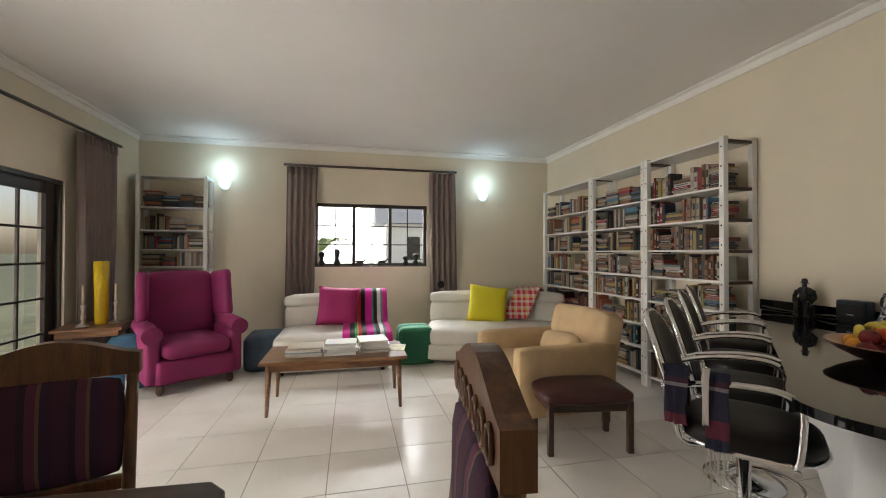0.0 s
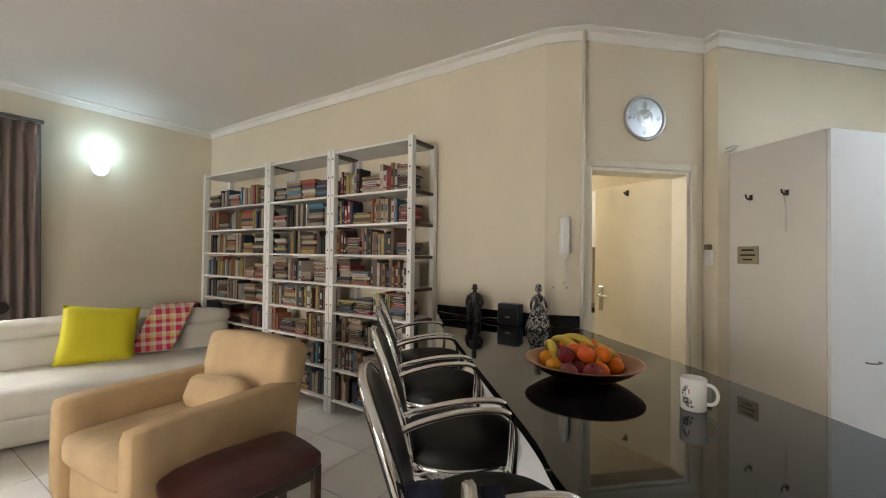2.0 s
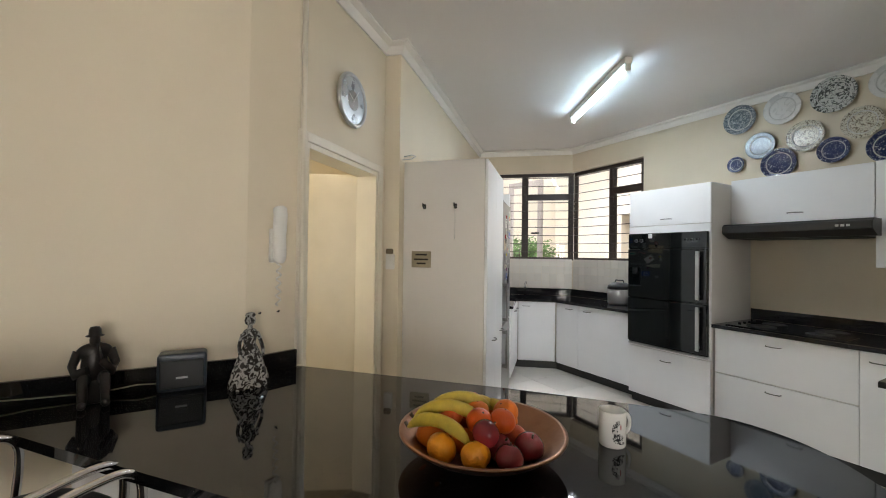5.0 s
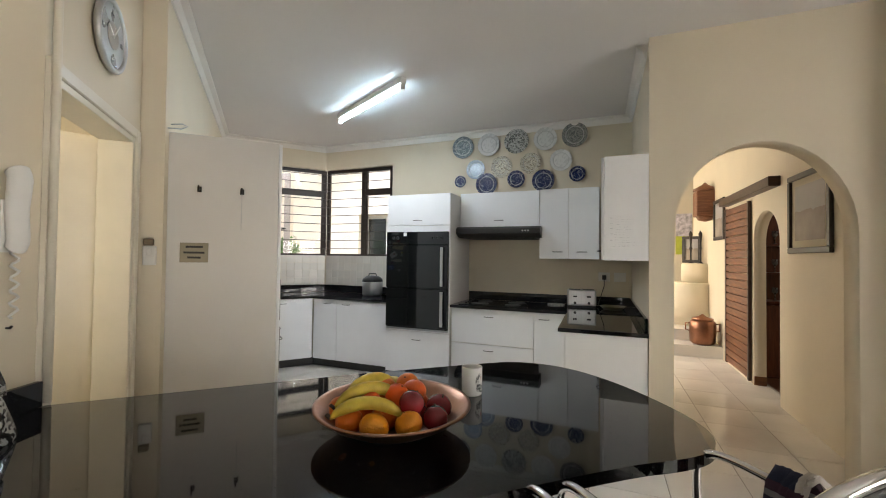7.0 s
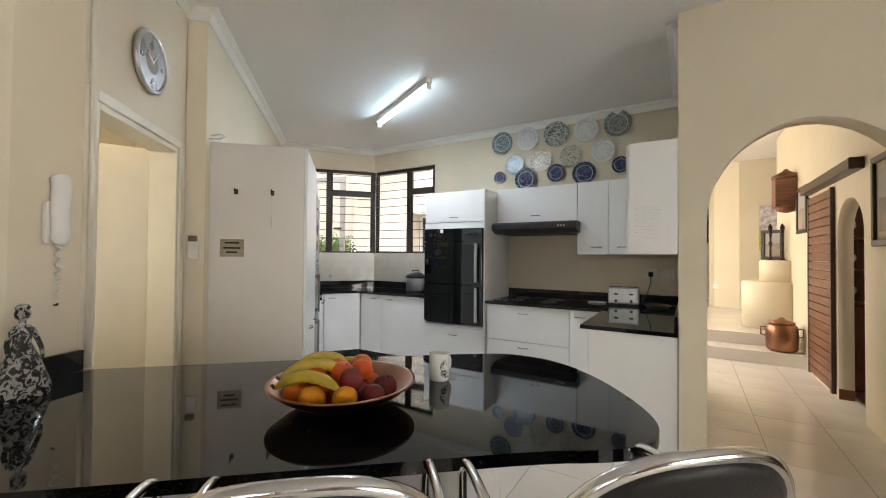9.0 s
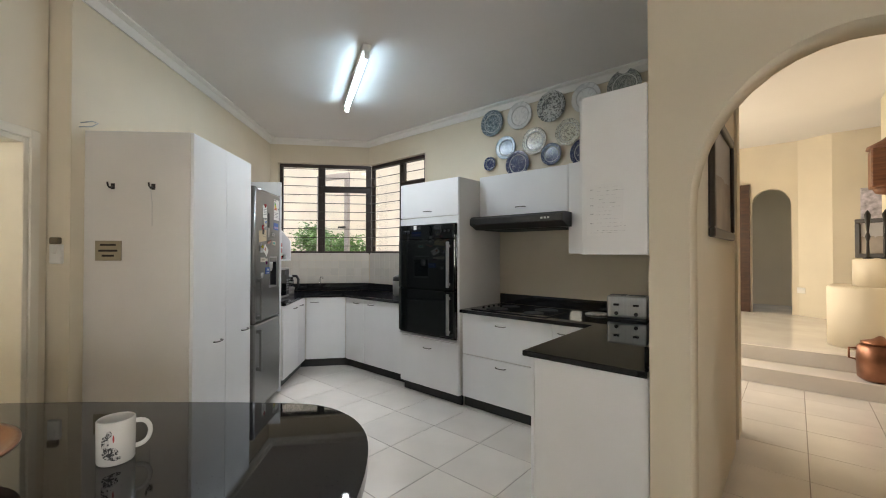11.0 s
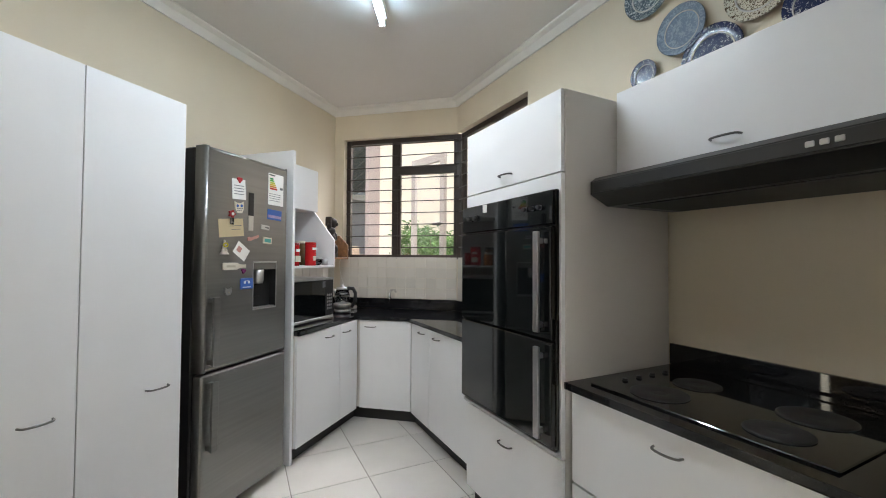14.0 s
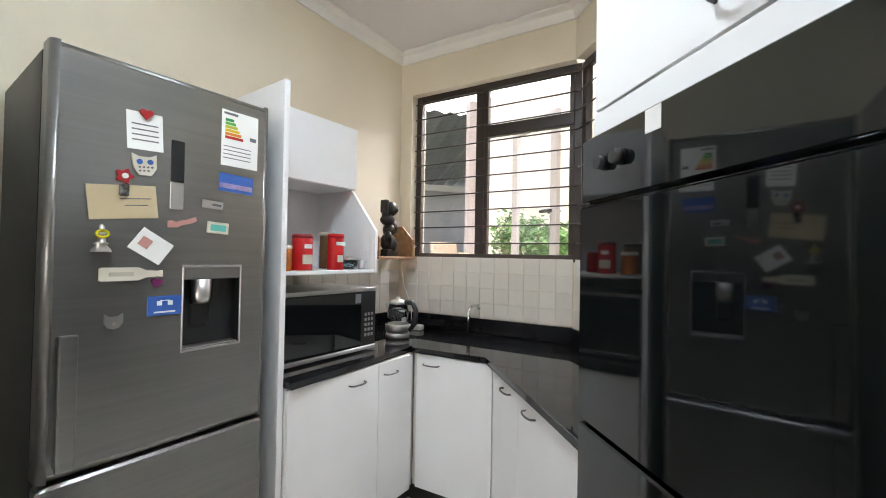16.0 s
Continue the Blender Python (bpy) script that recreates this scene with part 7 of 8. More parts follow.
# worktop things near the arch
to = thing("toaster", pose(1.73, -2.36, 0.9015, 0, 0, 186), "four-slice brushed steel toaster", "toaster")
part("case", rbox(-0.145, 0.145, -0.09, 0.09, 0.015, 0.185, 0.022, 3), STEEL, to)
part("foot_band", rbox(-0.14, 0.14, -0.085, 0.085, 0, 0.02, 0.003), BLACK, to)
for y in (-0.035, 0.035):
    for x in (-0.07, 0.07):
        part("slot", rbox(x - 0.06, x + 0.06, y - 0.012, y + 0.012, 0.184, 0.1875, 0.001), BLACK, to)
for x in (-0.07, 0.07):
    part("lever", rbox(x - 0.02, x + 0.02, -0.112, -0.09, 0.11, 0.125, 0.003), BLACK, to)
    part("dial", tube(bmesh.new(), [(x, -0.09, 0.05), (x, -0.105, 0.05)], 0.014, 14), BLACK, to)
solid("trivet", lathe(bmesh.new(), [(0.09, 0), (0.095, 0.006), (0.085, 0.012), (0.02, 0.01)], 24), plain("grey_ceramic", (0.4, 0.38, 0.35), 0.4, var=0.5, scale=30), pose(2.0, -2.42, 0.9015), "round patterned ceramic trivet on the worktop", "trivet")
pn = thing("dish", pose(1.42, -2.28, 0.9015), "shallow dark dish with pale rim on worktop", "dish")
part("pan", lathe(bmesh.new(), [(0.09, 0), (0.12, 0.03), (0.125, 0.032), (0.115, 0.03), (0.085, 0.006), (0.001, 0.005)], 24), plain("olive_glaze", (0.12, 0.10, 0.05), 0.3), pn)
for x in (1.50, 1.34):
    so = thing("wall_socket", pose(x, -2.5985, 1.22, 0, 0, 180), "white double wall socket above worktop", "socket", "wall sockets")
    part("plate", rbox(-0.06, 0.06, -0.01, 0, -0.05, 0.05, 0.003), WPL, so)
    if x > 1.4:
        part("plug", rbox(-0.022, 0.022, -0.045, -0.0101, -0.03, 0.02, 0.006), BLACK, so)
        part("cord", tube(bmesh.new(), [(0, -0.035, -0.03), (0.0, -0.05, -0.1), (-0.03, -0.06, -0.2), (-0.06, -0.09, -0.30)], 0.004, 6), BLACK, so)
rc = thing("rice_cooker", pose(4.36, -2.40, 0.9015), "steel and black electric cooker on worktop", "cooker")
part("pot", lathe(bmesh.new(), [(0.12, 0), (0.13, 0.02), (0.135, 0.17), (0.13, 0.18)], 28), STEEL, rc)
part("lid", lathe(bmesh.new(), [(0.135, 0.181), (0.13, 0.22), (0.08, 0.255), (0.02, 0.262)], 28), BLACK, rc)
part("handle", tube(bmesh.new(), [(-0.06, 0, 0.255), (-0.05, 0, 0.285), (0.05, 0, 0.285), (0.06, 0, 0.255)], 0.008, 8), BLACK, rc)
tp = thing("kitchen_tap", pose(5.62, -2.02, 0.9015, 0, 0, 40), "chrome kitchen mixer tap", "tap")
part("spout", tube(bmesh.new(), [(0, 0, 0), (0, 0, 0.16), (0, -0.03, 0.19), (0, -0.10, 0.19), (0, -0.12, 0.165)], 0.011, 10), CHROME, tp)

# sill figures in the living room window
g = random.Random(8)
for x, h in ((-0.55, 0.22), (-0.32, 0.26), (0.74, 0.15), (0.90, 0.19)):
    b = lathe(bmesh.new(), [(0.045, 0), (0.05, 0.02), (0.05, h * 0.25), (0.022, h * 0.42), (0.035, h * 0.62), (0.05, h * 0.8), (0.03, h * 0.96), (0.005, h)], 14)
    solid("bust", b, BRONZE, pose(x, 6.352, 1.168), "small dark carved head on the window sill", "figurine", "figures on the window sill")
for x, s in ((0.02, 1.0), (0.36, 0.9)):
    b = bmesh.new()
    ball(b, (0, 0, 0.06), 0.07, 0.022, 0.025)
    tube(b, [(0.06, 0, 0.07), (0.095, 0, 0.10), (0.12, 0, 0.095)], 0.014, 8, 0.008)
    for xx in (-0.05, -0.035, 0.035, 0.05):
        tube(b, [(xx, 0, 0.05), (xx * 1.1, 0, 0.0)], 0.006, 6)
    solid("animal_figure", b, BRONZE, pose(x, 6.352, 1.168), "small dark animal figure on the window sill", "figurine", "figures on the window sill")

# ---- hall things ----
PICF = plain("dark_picture_frame", (0.03, 0.022, 0.016), 0.4, var=0.2)
ART = plain("muted_landscape_paint", (0.26, 0.22, 0.18), 0.6, var=0.5, scale=2.5)
SKYA = plain("pale_painted_sky", (0.36, 0.34, 0.33), 0.6, var=0.12, scale=3)
MOUNT = plain("cream_mount", (0.5, 0.45, 0.34), 0.8)


def picture(m, w, h, label, mount=0.0):
    c = thing("picture", m, label, "picture")
    for a in ((-w / 2, w / 2, h / 2 - 0.05, h / 2), (-w / 2, w / 2, -h / 2, -h / 2 + 0.05), (-w / 2, -w / 2 + 0.05, -h / 2 + 0.05, h / 2 - 0.05), (w / 2 - 0.05, w / 2, -h / 2 + 0.05, h / 2 - 0.05)):
        part("frame", rbox(a[0], a[1], -0.03, 0, a[2], a[3], 0.006), PICF, c)
    part("mount", rbox(-w / 2 + 0.05, w / 2 - 0.05, -0.008, -0.002, -h / 2 + 0.05, h / 2 - 0.05, 0), MOUNT if mount else SKYA, c)
    k = 0.05 + mount
    part("sky", rbox(-w / 2 + k, w / 2 - k, -0.010, -0.0082, -0.02, h / 2 - k, 0), SKYA, c)
    bm = bmesh.new()
    n = 14
    lo = [bm.verts.new((-w / 2 + k + (w - 2 * k) * i / n, -0.0115, -h / 2 + k)) for i in range(n + 1)]
    hi = [bm.verts.new((-w / 2 + k + (w - 2 * k) * i / n, -0.0115, 0.02 + 0.03 * noise.noise(Vector((i * 0.6, 3, 0))))) for i in range(n + 1)]
    for i in range(n):
        bm.faces.new((lo[i], lo[i + 1], hi[i + 1], hi[i]))
    part("land", bm, ART, c)
    return c


picture(pose(-0.098, -2.02, 1.84, 0, 0, 90), 0.74, 0.70, "framed landscape painting with cream mount in hall", 0.06)
picture(pose(1.068, -1.86, 1.83, 0, 0, -90), 0.86, 0.66, "dark framed painting on the hall wall")
picture(pose(-0.098, -4.75, 2.02, 0, 0, 90), 0.55, 0.6, "group of small framed pictures beyond the sliding door")
SLAT = wood("reddish_door_slat", (0.10, 0.035, 0.014), (0.26, 0.105, 0.045), 0.45)
sd = thing("sliding_door", pose(-0.06, -3.42, 0, 0, 0, -90), "sliding barn door of reddish wooden slats", "door")
part("edge_post", rbox(0.0, 0.05, -0.035, 0.0, 0.03, 2.12, 0.003), DWOOD, sd)
part("edge_post", rbox(0.90, 0.95, -0.035, 0.0, 0.03, 2.12, 0.003), DWOOD, sd)
sl = mesh_of("slat", rbox(0.05, 0.90, -0.04, -0.005, 0, 0.085, 0.006), SLAT)
for k in range(22):
    piece("slat", sl, sd, pose(0, 0, 0.05 + 0.094 * k))
part("latch", rbox(0.01, 0.04, -0.05, -0.0355, 1.0, 1.16, 0.003), STEEL, sd)
solid("sliding_door_rail", rbox(-0.11, 0.0, -4.4, -2.62, 2.16, 2.26, 0.006), DWOOD, None, "dark wooden rail above the sliding door", "rail")
# the room glimpsed past the sliding door
bm = bmesh.new()
slab(bm, [(-2.2, -4.2), (-0.27, -4.2), (-0.27, -1.9), (-2.2, -1.9)], -0.003, 0.004)
solid("side_room_floor", bm, plain("red_brown_floor", (0.13, 0.05, 0.025), 0.3, var=0.2, scale=5), kind="structure")
wall("wall_side_room", (-2.2, -1.8), (-2.2, -4.3), 0.1, (), 3.4)
wall("wall_side_room_end", (-2.2, -4.25), (-0.222, -4.25), 0.1, (), 3.4)
wall("wall_side_room_near", (-0.222, -1.85), (-2.2, -1.85), 0.1, (), 3.4)
solid("side_room_ceiling", rbox(-2.3, -0.222, -4.35, -1.75, 3.4, 3.5, 0), CEIL, kind="structure")
REDW = wood("red_stained_wood", (0.05, 0.014, 0.008), (0.16, 0.05, 0.025), 0.3, "z")
DC = thing("display_cabinet", pose(-0.76, -4.12, 0.005, 0, 0, 180), "dark red wooden display cabinet with glasses", "cupboard")
part("back_board", rbox(-0.5, 0.5, -0.02, 0.0, 0, 2.1, 0.002), REDW, DC)
for x in (-0.5, 0.48):
    part("side_board", rbox(x, x + 0.02, -0.36, -0.02, 0, 2.1, 0.002), REDW, DC)
for z in (0.0, 0.45, 0.9, 1.25, 1.6, 2.08):
    part("shelf", rbox(-0.48, 0.48, -0.35, -0.02, z, z + 0.02, 0.002), REDW, DC)
for x in (-0.24, 0.24):
    part("door", rbox(x - 0.235, x + 0.235, -0.375, -0.355, 0.02, 0.88, 0.004), REDW, DC)
for z in (0.925, 1.275, 1.625):
    for k in range(7):
        gs = thing("wine_glass", DC.matrix_world @ pose(-0.42 + 0.13 * k, -0.22, z), "stemmed wine glass in the display cabinet", "glass", "glasses in the display cabinet")
        part("goblet", lathe(bmesh.new(), [(0.03, 0), (0.005, 0.008), (0.005, 0.07), (0.032, 0.11), (0.028, 0.16), (0.026, 0.158), (0.028, 0.112), (0.002, 0.078)], 12), SILVER if k % 3 else STEEL, gs)
# lamp added to lift the dark side room, no such source in view
lamp("side_room_daylight", "AREA", look((-2.1, -2.8, 1.9), (-0.6, -3.8, 1.2)), 14, (1, 0.88, 0.7), size=0.7, size_y=1.0)
solid("baseboard", rbox(-0.219, -0.103, -3.379, -3.367, 0.0, 0.10, 0.002), SLAT, kind="structure")
pot = thing("copper_urn", pose(0.12, -4.78, 0.172), "old copper urn with lid on the hall step", "urn")
OLDC = plain("old_copper", (0.26, 0.12, 0.07), 0.35, 0.9, var=0.25, scale=9)
part("urn", lathe(bmesh.new(), [(0.13, 0), (0.165, 0.03), (0.175, 0.2), (0.165, 0.33), (0.13, 0.36)], 26), OLDC, pot)
part("lid", lathe(bmesh.new(), [(0.14, 0.361), (0.14, 0.38), (0.05, 0.41), (0.015, 0.44)], 26), OLDC, pot)
for s in (-1, 1):
    part("handle", tube(bmesh.new(), [(s * 0.165, 0, 0.30), (s * 0.22, 0, 0.30), (s * 0.22, 0, 0.20), (s * 0.17, 0, 0.19)], 0.01, 8), OLDC, pot)
bm = bmesh.new()
lathe(bm, [(0.38, 0), (0.38, 0.68), (0.36, 0.70)], 40)
solid("plinth_1", bm, WALL, pose(0.08, -5.75, 0.34), kind="structure")
bm = bmesh.new()
lathe(bm, [(0.26, 0), (0.26, 0.30), (0.24, 0.32)], 40)
solid("plinth_2", bm, WALL, pose(-0.02, -5.75, 1.04), kind="structure")
ln = thing("wall_lantern", pose(0.0, -5.2, 2.05), "carved dark red wooden lantern on hall wall", "lantern")
part("case", rbox(-0.14, 0.14, -0.14, 0.14, 0.06, 0.46, 0.01), SLAT, ln)
part("cap", lathe(bmesh.new(), [(0.17, 0.46), (0.16, 0.50), (0.05, 0.56), (0.01, 0.60)], 8), SLAT, ln)
part("foot", lathe(bmesh.new(), [(0.02, -0.02), (0.10, 0.0), (0.13, 0.06)], 8), SLAT, ln)
cd = thing("candelabra", pose(0.06, -5.62, 1.362), "dark iron candle stands on the rounded plinth", "candelabra")
for x in (-0.08, 0.06):
    part("stem", lathe(bmesh.new(), [(0.05, 0), (0.015, 0.03), (0.012, 0.2), (0.025, 0.25), (0.01, 0.3), (0.03, 0.5), (0.005, 0.55)], 10, (x, 0, 0)), BRONZE, cd)
picture(pose(0.06, -5.85, 1.60, 0, 0, 150), 0.30, 0.46, "dark framed picture standing on the plinth")
pt = thing("poster", pose(-0.2, -8.156, 2.0, 0, 0, 180), "poster with lilac flowers and green foot", "poster")
part("sheet", rbox(-0.16, 0.16, -0.012, 0, -0.05, 0.46, 0.001), plain("pale_lilac_print", (0.5, 0.46, 0.5), 0.6, var=0.6, scale=12), pt)
part("lower_sheet", rbox(-0.16, 0.16, -0.012, 0, -0.46, -0.05, 0.001), plain("yellow_green_print", (0.42, 0.45, 0.05), 0.6, var=0.2, scale=7), pt)
hs2 = thing("wall_socket", Matrix.Translation((0.665, -8.372, 0.78)) @ Matrix.Rotation(radians(-29.2), 4, "Z") @ Matrix.Rotation(radians(180), 4, "Z"), "white wall socket in the hall", "socket")
part("plate", rbox(-0.06, 0.06, -0.012, -0.001, -0.05, 0.05, 0.003), WPL, hs2)
dk = thing("door_leaf", pose(1.37, -8.345, 0.34, 0, 0, 0), "dark wooden door leaf standing open in hall", "door")
part("leaf", rbox(0, 0.7, -0.04, 0, 0.005, 2.36, 0.004), DWOOD, dk)
part("handle", rbox(0.6, 0.65, -0.07, -0.041, 0.95, 1.05, 0.004), BRONZE, dk)

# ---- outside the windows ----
# sheets with a glow of their own, added in place of bright sky
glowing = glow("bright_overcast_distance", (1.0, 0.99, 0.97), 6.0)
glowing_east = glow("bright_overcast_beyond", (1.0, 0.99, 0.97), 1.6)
# the north sheet's glow also makes the glare on the living room floor
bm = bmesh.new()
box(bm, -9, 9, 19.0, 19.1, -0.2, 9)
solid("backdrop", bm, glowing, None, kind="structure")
LEAFG = palette("garden_leaf", [(0.07, 0.16, 0.03), (0.10, 0.22, 0.04), (0.13, 0.26, 0.06), (0.05, 0.12, 0.025)], 0.5, True)


def leaves(bm, c, rx, ry, rz, n, size, seed):
    g = random.Random(seed)
    for k in range(n):
        d = Vector((g.gauss(0, 1), g.gauss(0, 1), g.gauss(0, 1))).normalized() * g.uniform(0.35, 1.0) * (0.85 + 0.3 * g.random())
        p = Vector(c) + Vector((d.x * rx, d.y * ry, d.z * rz))
        t = Matrix.Translation(p) @ Euler((g.uniform(-1, 1), g.uniform(-1, 1), g.uniform(0, 6.3))).to_matrix().to_4x4()
        s = size * g.uniform(0.6, 1.3)
        q = [bm.verts.new(t @ Vector(v)) for v in ((0, -s, 0), (s * 0.35, -s * 0.2, 0.01), (0, s, 0.0), (-s * 0.35, -s * 0.2, 0.01))]
        bm.faces.new(q)


def shrub(m, rx, ry, rz, n, size, seed, label):
    c = thing("shrub", m, label, "shrub")
    g = random.Random(seed)
    for k in range(5):
        a = k * 1.26
        part("stem", tube(bmesh.new(), [(0, 0, 0), (0.2 * rx * math.cos(a), 0.2 * ry * math.sin(a), rz * 0.6), (0.5 * rx * math.cos(a), 0.5 * ry * math.sin(a), rz * 1.3)], 0.02, 6, 0.006), STALK, c)
    bm = bmesh.new()
    for k in range(6):
        leaves(bm, (g.uniform(-0.5, 0.5) * rx, g.uniform(-0.5, 0.5) * ry, rz * g.uniform(0.7, 1.4)), rx * 0.6, ry * 0.6, rz * 0.5, n // 6, size, seed + k)
    part("crown", bm, LEAFG, c)
    return c


shrub(pose(7.35, -3.30, 0.75), 0.75, 0.6, 0.72, 3000, 0.045, 4, "leafy green shrub outside the kitchen window")
shrub(pose(8.7, -3.9, 0.75), 0.7, 0.6, 0.8, 1400, 0.07, 9, "leafy green shrub against the garden wall")
# the neighbouring wing seen from the kitchen
LITW = plain("sunlit_cream_plaster", (0.80, 0.73, 0.62), 0.8, var=0.06, bump=0.2)
wall("courtyard_wall_1", (9.98, -3.35), (8.2, -6.2), 0.25, (), 4.2, -0.2, LITW)
wall("courtyard_wall_2", (8.2, -5.4), (3.0, -5.4), 0.25, [(1.8, 2.9, 0.9, 2.3)], 4.2, -0.2, LITW)
wn4 = thing("window_4", pose(6.4, -5.45, 0.9, 0, 0, 180), "pale framed window in the courtyard wall", "window", kind="structure")
bm = bmesh.new()
for a in ((0, 1.1, 0, 0.06), (0, 1.1, 1.34, 1.4), (0, 0.06, 0.06, 1.34), (1.04, 1.1, 0.06, 1.34), (0.52, 0.58, 0.06, 1.34)):
    bar(bm, *a, -0.03, 0.03)
part("window_frame", bm, WHITEW, wn4)
part("pane", rbox(0.06, 1.04, 0.0, 0.01, 0.06, 1.34, 0), SMOKE, wn4)
bm = bmesh.new()
slab(bm, [(5.98, -3.18), (5.98, -5.1), (11.5, -5.1), (11.5, 0.5), (7.6, 0.5), (6.84, -2.15)], -0.2, 0.75)
solid("terrace_floor", bm, plain("terrace_paving", (0.34, 0.28, 0.22), 0.8, var=0.15, scale=4), kind="structure")
GREYF = plain("grey_door_paint", (0.42, 0.38, 0.36), 0.5)
gd = thing("garden_door", Matrix.Translation((7.0, -2.80, 0.75)) @ Matrix.Rotation(math.atan2(-0.17, -0.70), 4, "Z"), "grey-pink glazed garden door standing open with black handle", "door")
bm = bmesh.new()
for a in ((0, 0.09, 0, 2.02), (0.62, 0.71, 0, 2.02), (0.09, 0.62, 0, 0.14), (0.09, 0.62, 1.92, 2.02)):
    bar(bm, *a, 0.0, 0.045)
part("door_frame", bm, GREYF, gd)
gp = part("pane", rbox(0.09, 0.62, 0.02, 0.026, 0.14, 1.92, 0), GLASS, gd)
gp.visible_shadow = False
for y0, y1 in ((-0.05, -0.002), (0.047, 0.095)):
    part("handle", rbox(0.52, 0.665, y0, y1, 1.09, 1.12, 0.008), BLACK, gd)
solid("courtyard_pillar", rbox(9.9, 10.15, -3.4, -3.02, -0.2, 4.2, 0.01), plain("pink_grey_plaster", (0.50, 0.43, 0.41), 0.8, var=0.08), None, kind="structure")


def wicker_chair(m):
    c = thing("wicker_chair", m, "cream wicker garden chair with curved arms", "chair")
    W = plain("cream_wicker", (0.58, 0.47, 0.36), 0.7, var=0.25, scale=30, bump=0.6, bscale=60)
    part("seat", soft(-0.27, 0.27, -0.27, 0.25, 0.34, 0.46, 0.03), W, c)
    part("backrest", soft(-0.28, 0.28, 0.0, 0.06, 0.0, 0.5, 0.03), W, c, "", pose(0, 0.25, 0.42, -10))
    for s in (-1, 1):
        part("arm", tube(bmesh.new(), flow([(s * 0.29, 0.3, 0.72), (s * 0.33, 0.0, 0.70), (s * 0.32, -0.24, 0.64), (s * 0.29, -0.27, 0.36), (s * 0.28, -0.27, 0.0)], 4), 0.022, 8), W, c)
        part("leg", tube(bmesh.new(), [(s * 0.26, 0.24, 0), (s * 0.26, 0.24, 0.4)], 0.02, 8), W, c)
    return c


wicker_chair(pose(9.3, -2.72, 0.75, 0, 0, -60))
# carport with corrugated roof
cp = thing("carport", pose(12.5, -3.4, -0.2, 0, 0, 8), "open carport with corrugated metal roof and posts", "carport")
bm = bmesh.new()
n = 60
top_, bot_ = [], []
for i in range(n + 1):
    y = -3 + 6 * i / n
    zz = 0.03 * math.sin(i * 2.1)
    top_.append((bm.verts.new((-2.2, y, 4.25 + zz)), bm.verts.new((2.5, y, 3.5 + zz))))
for a, b in zip(top_, top_[1:]):
    bm.faces.new((a[0], b[0], b[1], a[1]))
part("roof", bm, plain("weathered_corrugated_iron", (0.20, 0.23, 0.25), 0.5, 0.5, var=0.15), cp)
for y in (-2.6, 2.6):
    part("post", rbox(-2.15, -2.05, y - 0.05, y + 0.05, 0, 4.2, 0.005), GREYF, cp)
part("beam", rbox(1.0, 1.1, -3, 3, 3.35, 3.5, 0.005), WHITEW, cp)
# self-glowing sheet behind the carport, added to make the sky there pale
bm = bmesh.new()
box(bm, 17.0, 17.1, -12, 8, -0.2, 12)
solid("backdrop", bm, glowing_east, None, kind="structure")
wall("courtyard_wall_3", (15.2, 2.0), (13.6, -9.0), 0.25, (), 3.3, -0.2, plain("blue_grey_wall", (0.44, 0.45, 0.48), 0.8, var=0.06))
# garden north of the living room
wall("garden_wall", (-7.5, 12.0), (9.0, 12.0), -0.3, (), 0.9, -0.2, WHITEW)
hs = thing("house", pose(2.6, 15.5, -0.2), "pale house with grey roof beyond garden", "house")
part("wall", rbox(-1.4, 2.6, 0, 2, 0, 2.7, 0.01), WHITEW, hs)
part("roof", prism(bmesh.new(), [(-0.4, 2.7), (2.4, 2.7), (1.0, 3.6)], -1.8, 3.0), plain("grey_roof_tile", (0.25, 0.26, 0.28), 0.8, var=0.15, scale=8), hs)
for x in (-0.6, 0.9):
    part("window", rbox(x, x + 0.5, -0.03, -0.005, 1.3, 2.2, 0.005), SMOKE, hs)
# frond green lightened, the wash of bright daylight put into the colour
PALMG = plain("pale_sunlit_frond", (0.26, 0.36, 0.14), 0.5, var=0.2)
pm = thing("palm", pose(-1.0, 11.6, -0.2) @ Matrix.Diagonal((0.7, 0.7, 0.8, 1)), "small palm with broad green leaves in garden", "palm")
part("trunk", lathe(bmesh.new(), [(0.13, 0), (0.11, 0.4), (0.12, 0.45), (0.10, 0.9), (0.11, 0.95), (0.09, 1.6), (0.06, 1.9)], 12), plain("palm_bark", (0.25, 0.15, 0.09), 0.9, var=0.35, scale=9, bump=0.6, bscale=30), pm)
for k in range(9):
    a = k * 0.7 + 0.2
    bm = bmesh.new()
    pts = [Vector((r * math.cos(a), r * math.sin(a), 1.85 + 0.75 * math.sin(r * 1.5) - 0.12 * r * r)) for r in (0.0, 0.25, 0.5, 0.8, 1.1, 1.35)]
    sid = Vector((-math.sin(a), math.cos(a), 0))
    ws = (0.02, 0.10, 0.16, 0.16, 0.10, 0.01)
    rows = [(bm.verts.new(p + sid * w), bm.verts.new(p - Vector((0, 0, 0.03))), bm.verts.new(p - sid * w)) for p, w in zip(pts, ws)]
    for p, q in zip(rows, rows[1:]):
        bm.faces.new((p[0], p[1], q[1], q[0]))
        bm.faces.new((p[1], p[2], q[2], q[1]))
    part("leaf", bm, PALMG, pm)
shrub(pose(-1.9, 9.6, -0.2), 0.8, 0.6, 1.0, 900, 0.08, 21, "green shrub outside the living room window")
shrub(pose(1.9, 10.2, -0.2), 0.7, 0.6, 0.8, 800, 0.08, 33, "green shrub outside the living room window")
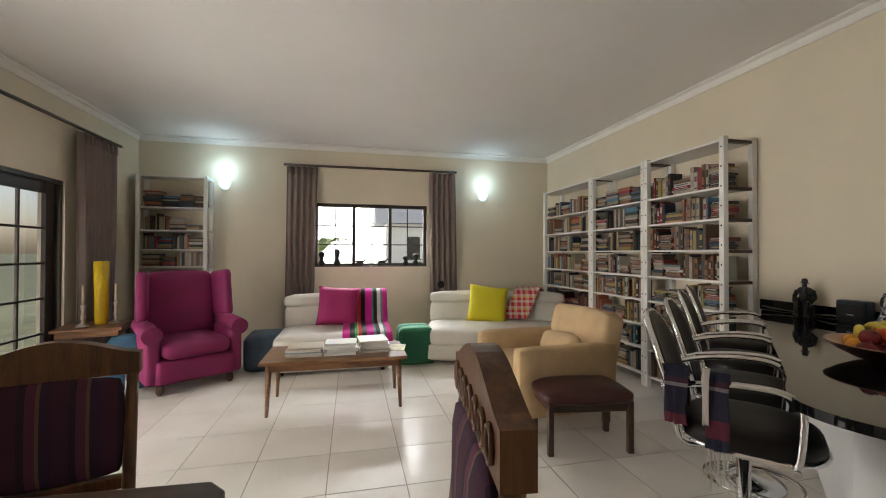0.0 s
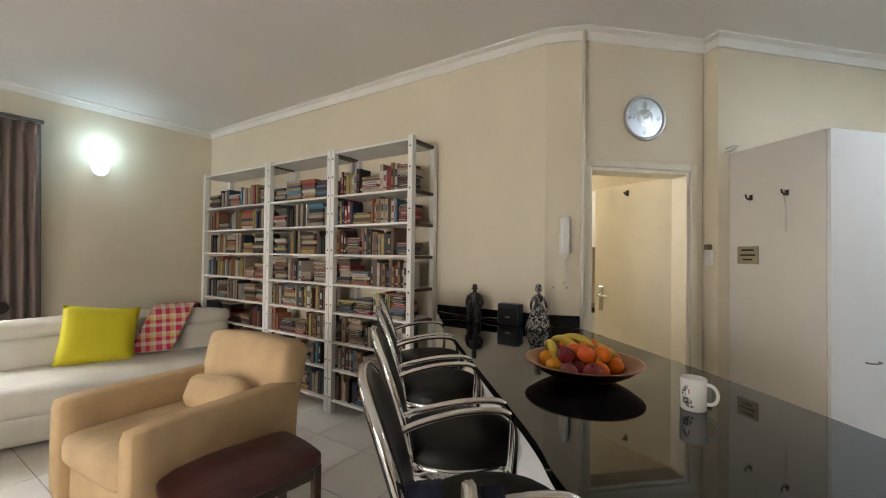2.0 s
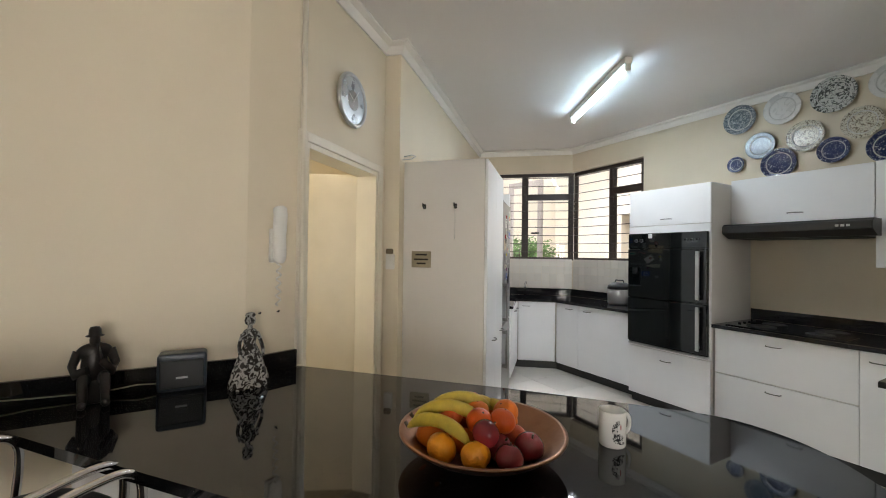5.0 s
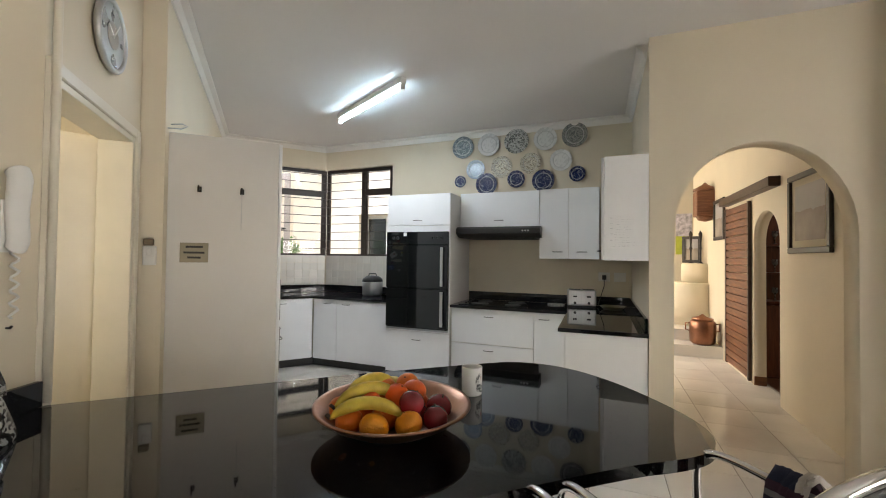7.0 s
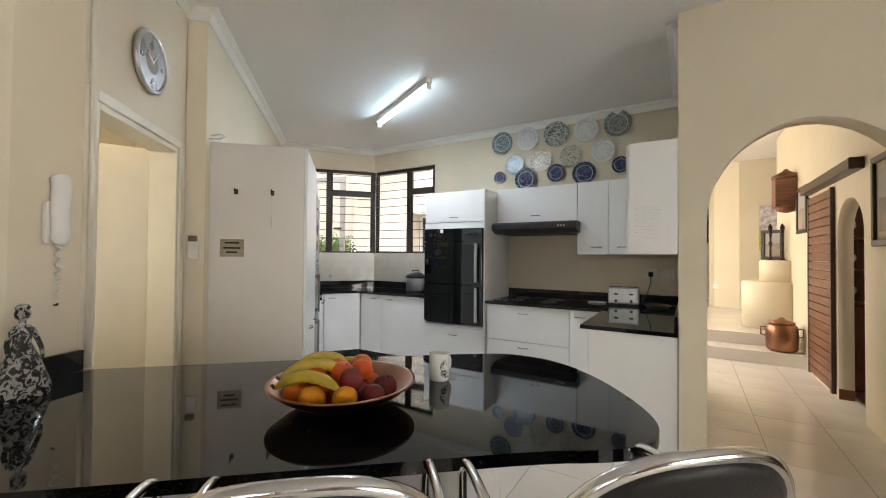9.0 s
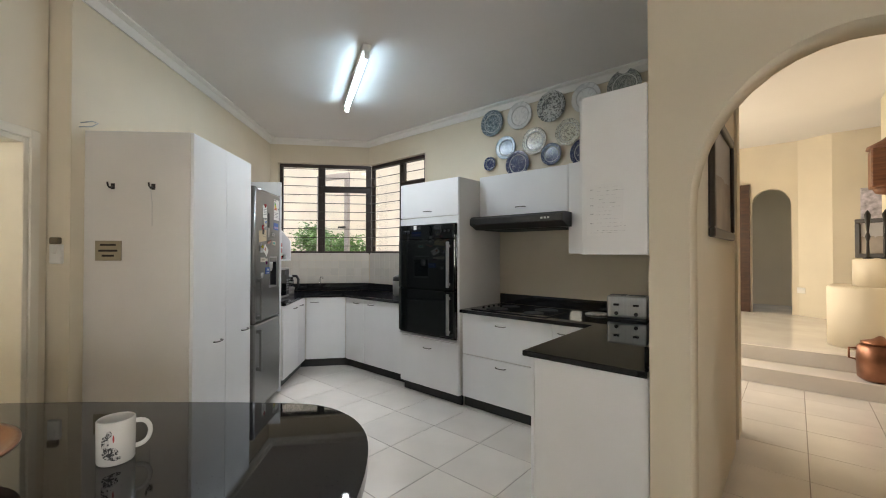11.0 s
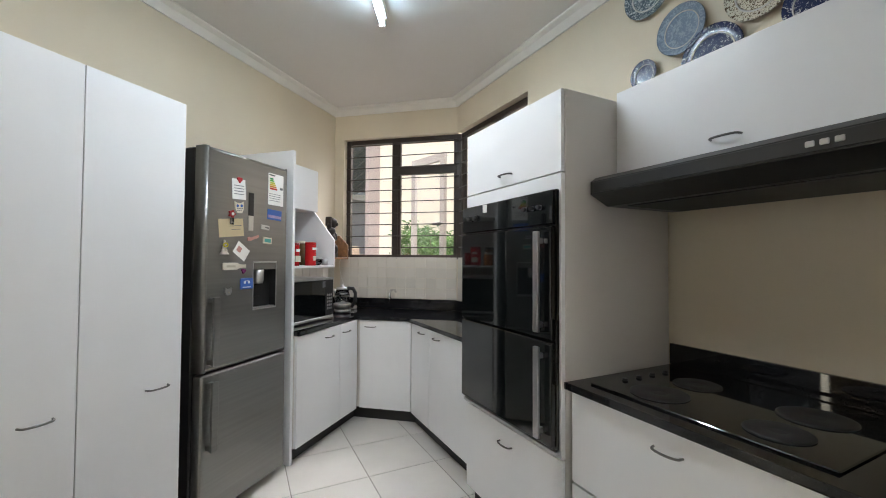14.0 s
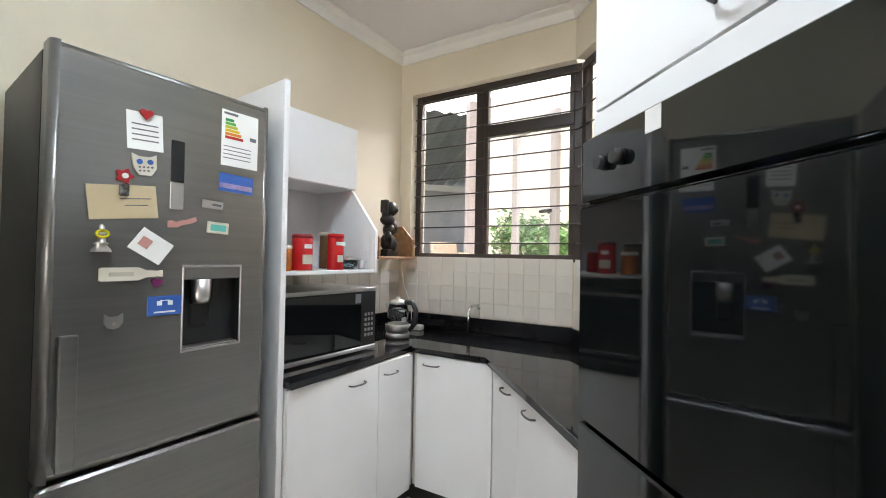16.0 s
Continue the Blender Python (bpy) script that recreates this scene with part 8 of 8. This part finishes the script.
# terrace outside the patio doors
wall("terrace_wall", (-7.0, 9.0), (-7.0, -2.0), 0.25, (), 2.6, -0.2, plain("brown_brick_outside", (0.30, 0.19, 0.13), 0.85, var=0.3, scale=14, bump=0.4))
oc2 = thing("terrace_chair", pose(-4.1, 4.35, -0.2, 0, 0, 60), "dark slatted garden chair on the terrace", "chair")
for x in (-0.22, 0.22):
    part("back_post", rbox(x - 0.02, x + 0.02, 0.2, 0.24, 0, 1.05, 0.003), BLACK, oc2)
    part("leg", rbox(x - 0.02, x + 0.02, -0.24, -0.2, 0, 0.45, 0.003), BLACK, oc2)
part("seat", rbox(-0.24, 0.24, -0.24, 0.24, 0.45, 0.49, 0.004), BLACK, oc2)
for z in (0.62, 0.76, 0.90, 1.02):
    part("back_slat", rbox(-0.2, 0.2, 0.205, 0.235, z, z + 0.06, 0.003), BLACK, oc2)

# pantry glimpsed through the door
cabinet("wall_cabinet", pose(4.86, 2.62, 0, 0, 0, -104), 1.1, 0.25, 1.5, 2.07, [(0, 0.55, 1.5, 2.07, None, 0), (0.55, 1.1, 1.5, 2.07, None, 0)], "white wall cabinet in the pantry")
cabinet("base_cabinet", pose(4.74, 2.62, 0, 0, 0, -104), 1.1, 0.4, 0.1, 0.868, [(0, 0.55, 0.1, 0.86, None, 0), (0.55, 1.1, 0.1, 0.86, None, 0)], "wooden base cabinet in the pantry", material=SLAT)
pw = thing("worktop", pose(4.72, 2.62, 0, 0, 0, -104), "dark worktop in the pantry", "worktop")
part("slab", rbox(0, 1.1, 0, 0.42, 0.872, 0.91, 0.004), GRAN, pw)

# ---- floor and wall tiles ----
PX, PY = 0.46, 0.472
tile_mesh = mesh_of("floor_tile", rbox(-PX / 2 + 0.0025, PX / 2 - 0.0025, -PY / 2 + 0.0025, PY / 2 - 0.0025, -0.003, 0.0, 0.0012), TILE)
MAIN = [(-3.0, 6.32), (-3.0, -0.75), (-0.12, -0.75), (-0.12, -4.62), (3.0, -4.62), (3.0, -3.0), (1.07, -2.8), (1.22, -2.6), E2, E1, (3.885, 0.672), (4.2, 1.0), (5.2, 1.6), (4.8, 2.9), (3.3, 2.9), (3.2, 6.32)]
rest = bmesh.new()
count = 0
for i in range(-8, 20):
    for j in range(-8, 18):
        x, y = 3.90 + PX * (i - 7.5), -1.455 + PY * (j + 0.5)
        if not any(inside(x + a * PX * 0.49, y + b * PY * 0.49, MAIN) for a in (-1, 0, 1) for b in (-1, 0, 1)):
            continue
        if -0.8 < x < 5.6 and -4.8 < y < 4.9 and count < 300:
            piece("floor_tile", tile_mesh, FLOOR, Matrix.Translation((x, y, random.uniform(-0.0006, 0.0))))
            count += 1
        else:
            box(rest, x - PX / 2 + 0.0025, x + PX / 2 - 0.0025, y - PY / 2 + 0.0025, y + PY / 2 - 0.0025, -0.003, 0.0, 0.0)
ob = part("floor_tiles", rest, TILE, FLOOR)
tagged(ob, "pale glazed floor tiles", kind="stuff")

S = 0.105
wt = mesh_of("wall_tile", rbox(-S / 2 + 0.0012, S / 2 - 0.0012, 0.0, 0.006, -S / 2 + 0.0012, S / 2 - 0.0012, 0.0012), WTILE)


def tile_run(p0, p1, z0, z1, owner):
    """Square glazed tiles on a wall between two points; the room lies to the left of the way."""
    p0, p1 = Vector(p0), Vector(p1)
    d = p1 - p0
    n, rows = int(d.length / S), int((z1 - z0) / S + 0.2)
    d.normalize()
    inv = owner.matrix_world.inverted()
    for i in range(n):
        for k in range(rows):
            q = p0 + d * (S * (i + 0.5))
            m = Matrix.Translation((q.x, q.y, z0 + S * (k + 0.5))) @ Matrix.Rotation(math.atan2(d.y, d.x), 4, "Z")
            piece("wall_tile", wt, owner, inv @ m)


OBS = bpy.data.objects
bpy.context.view_layer.update()
tile_run(E2, E1, 1.002, 1.402, OBS["wall_window"])
tile_run((3.9, -2.6), E2, 1.002, 1.402, OBS["wall_oven"])
tile_run(E1, tuple((MF @ Vector((1.72, 0.643, 0))).to_2d()), 1.002, 1.32, OBS["wall_fridge"])
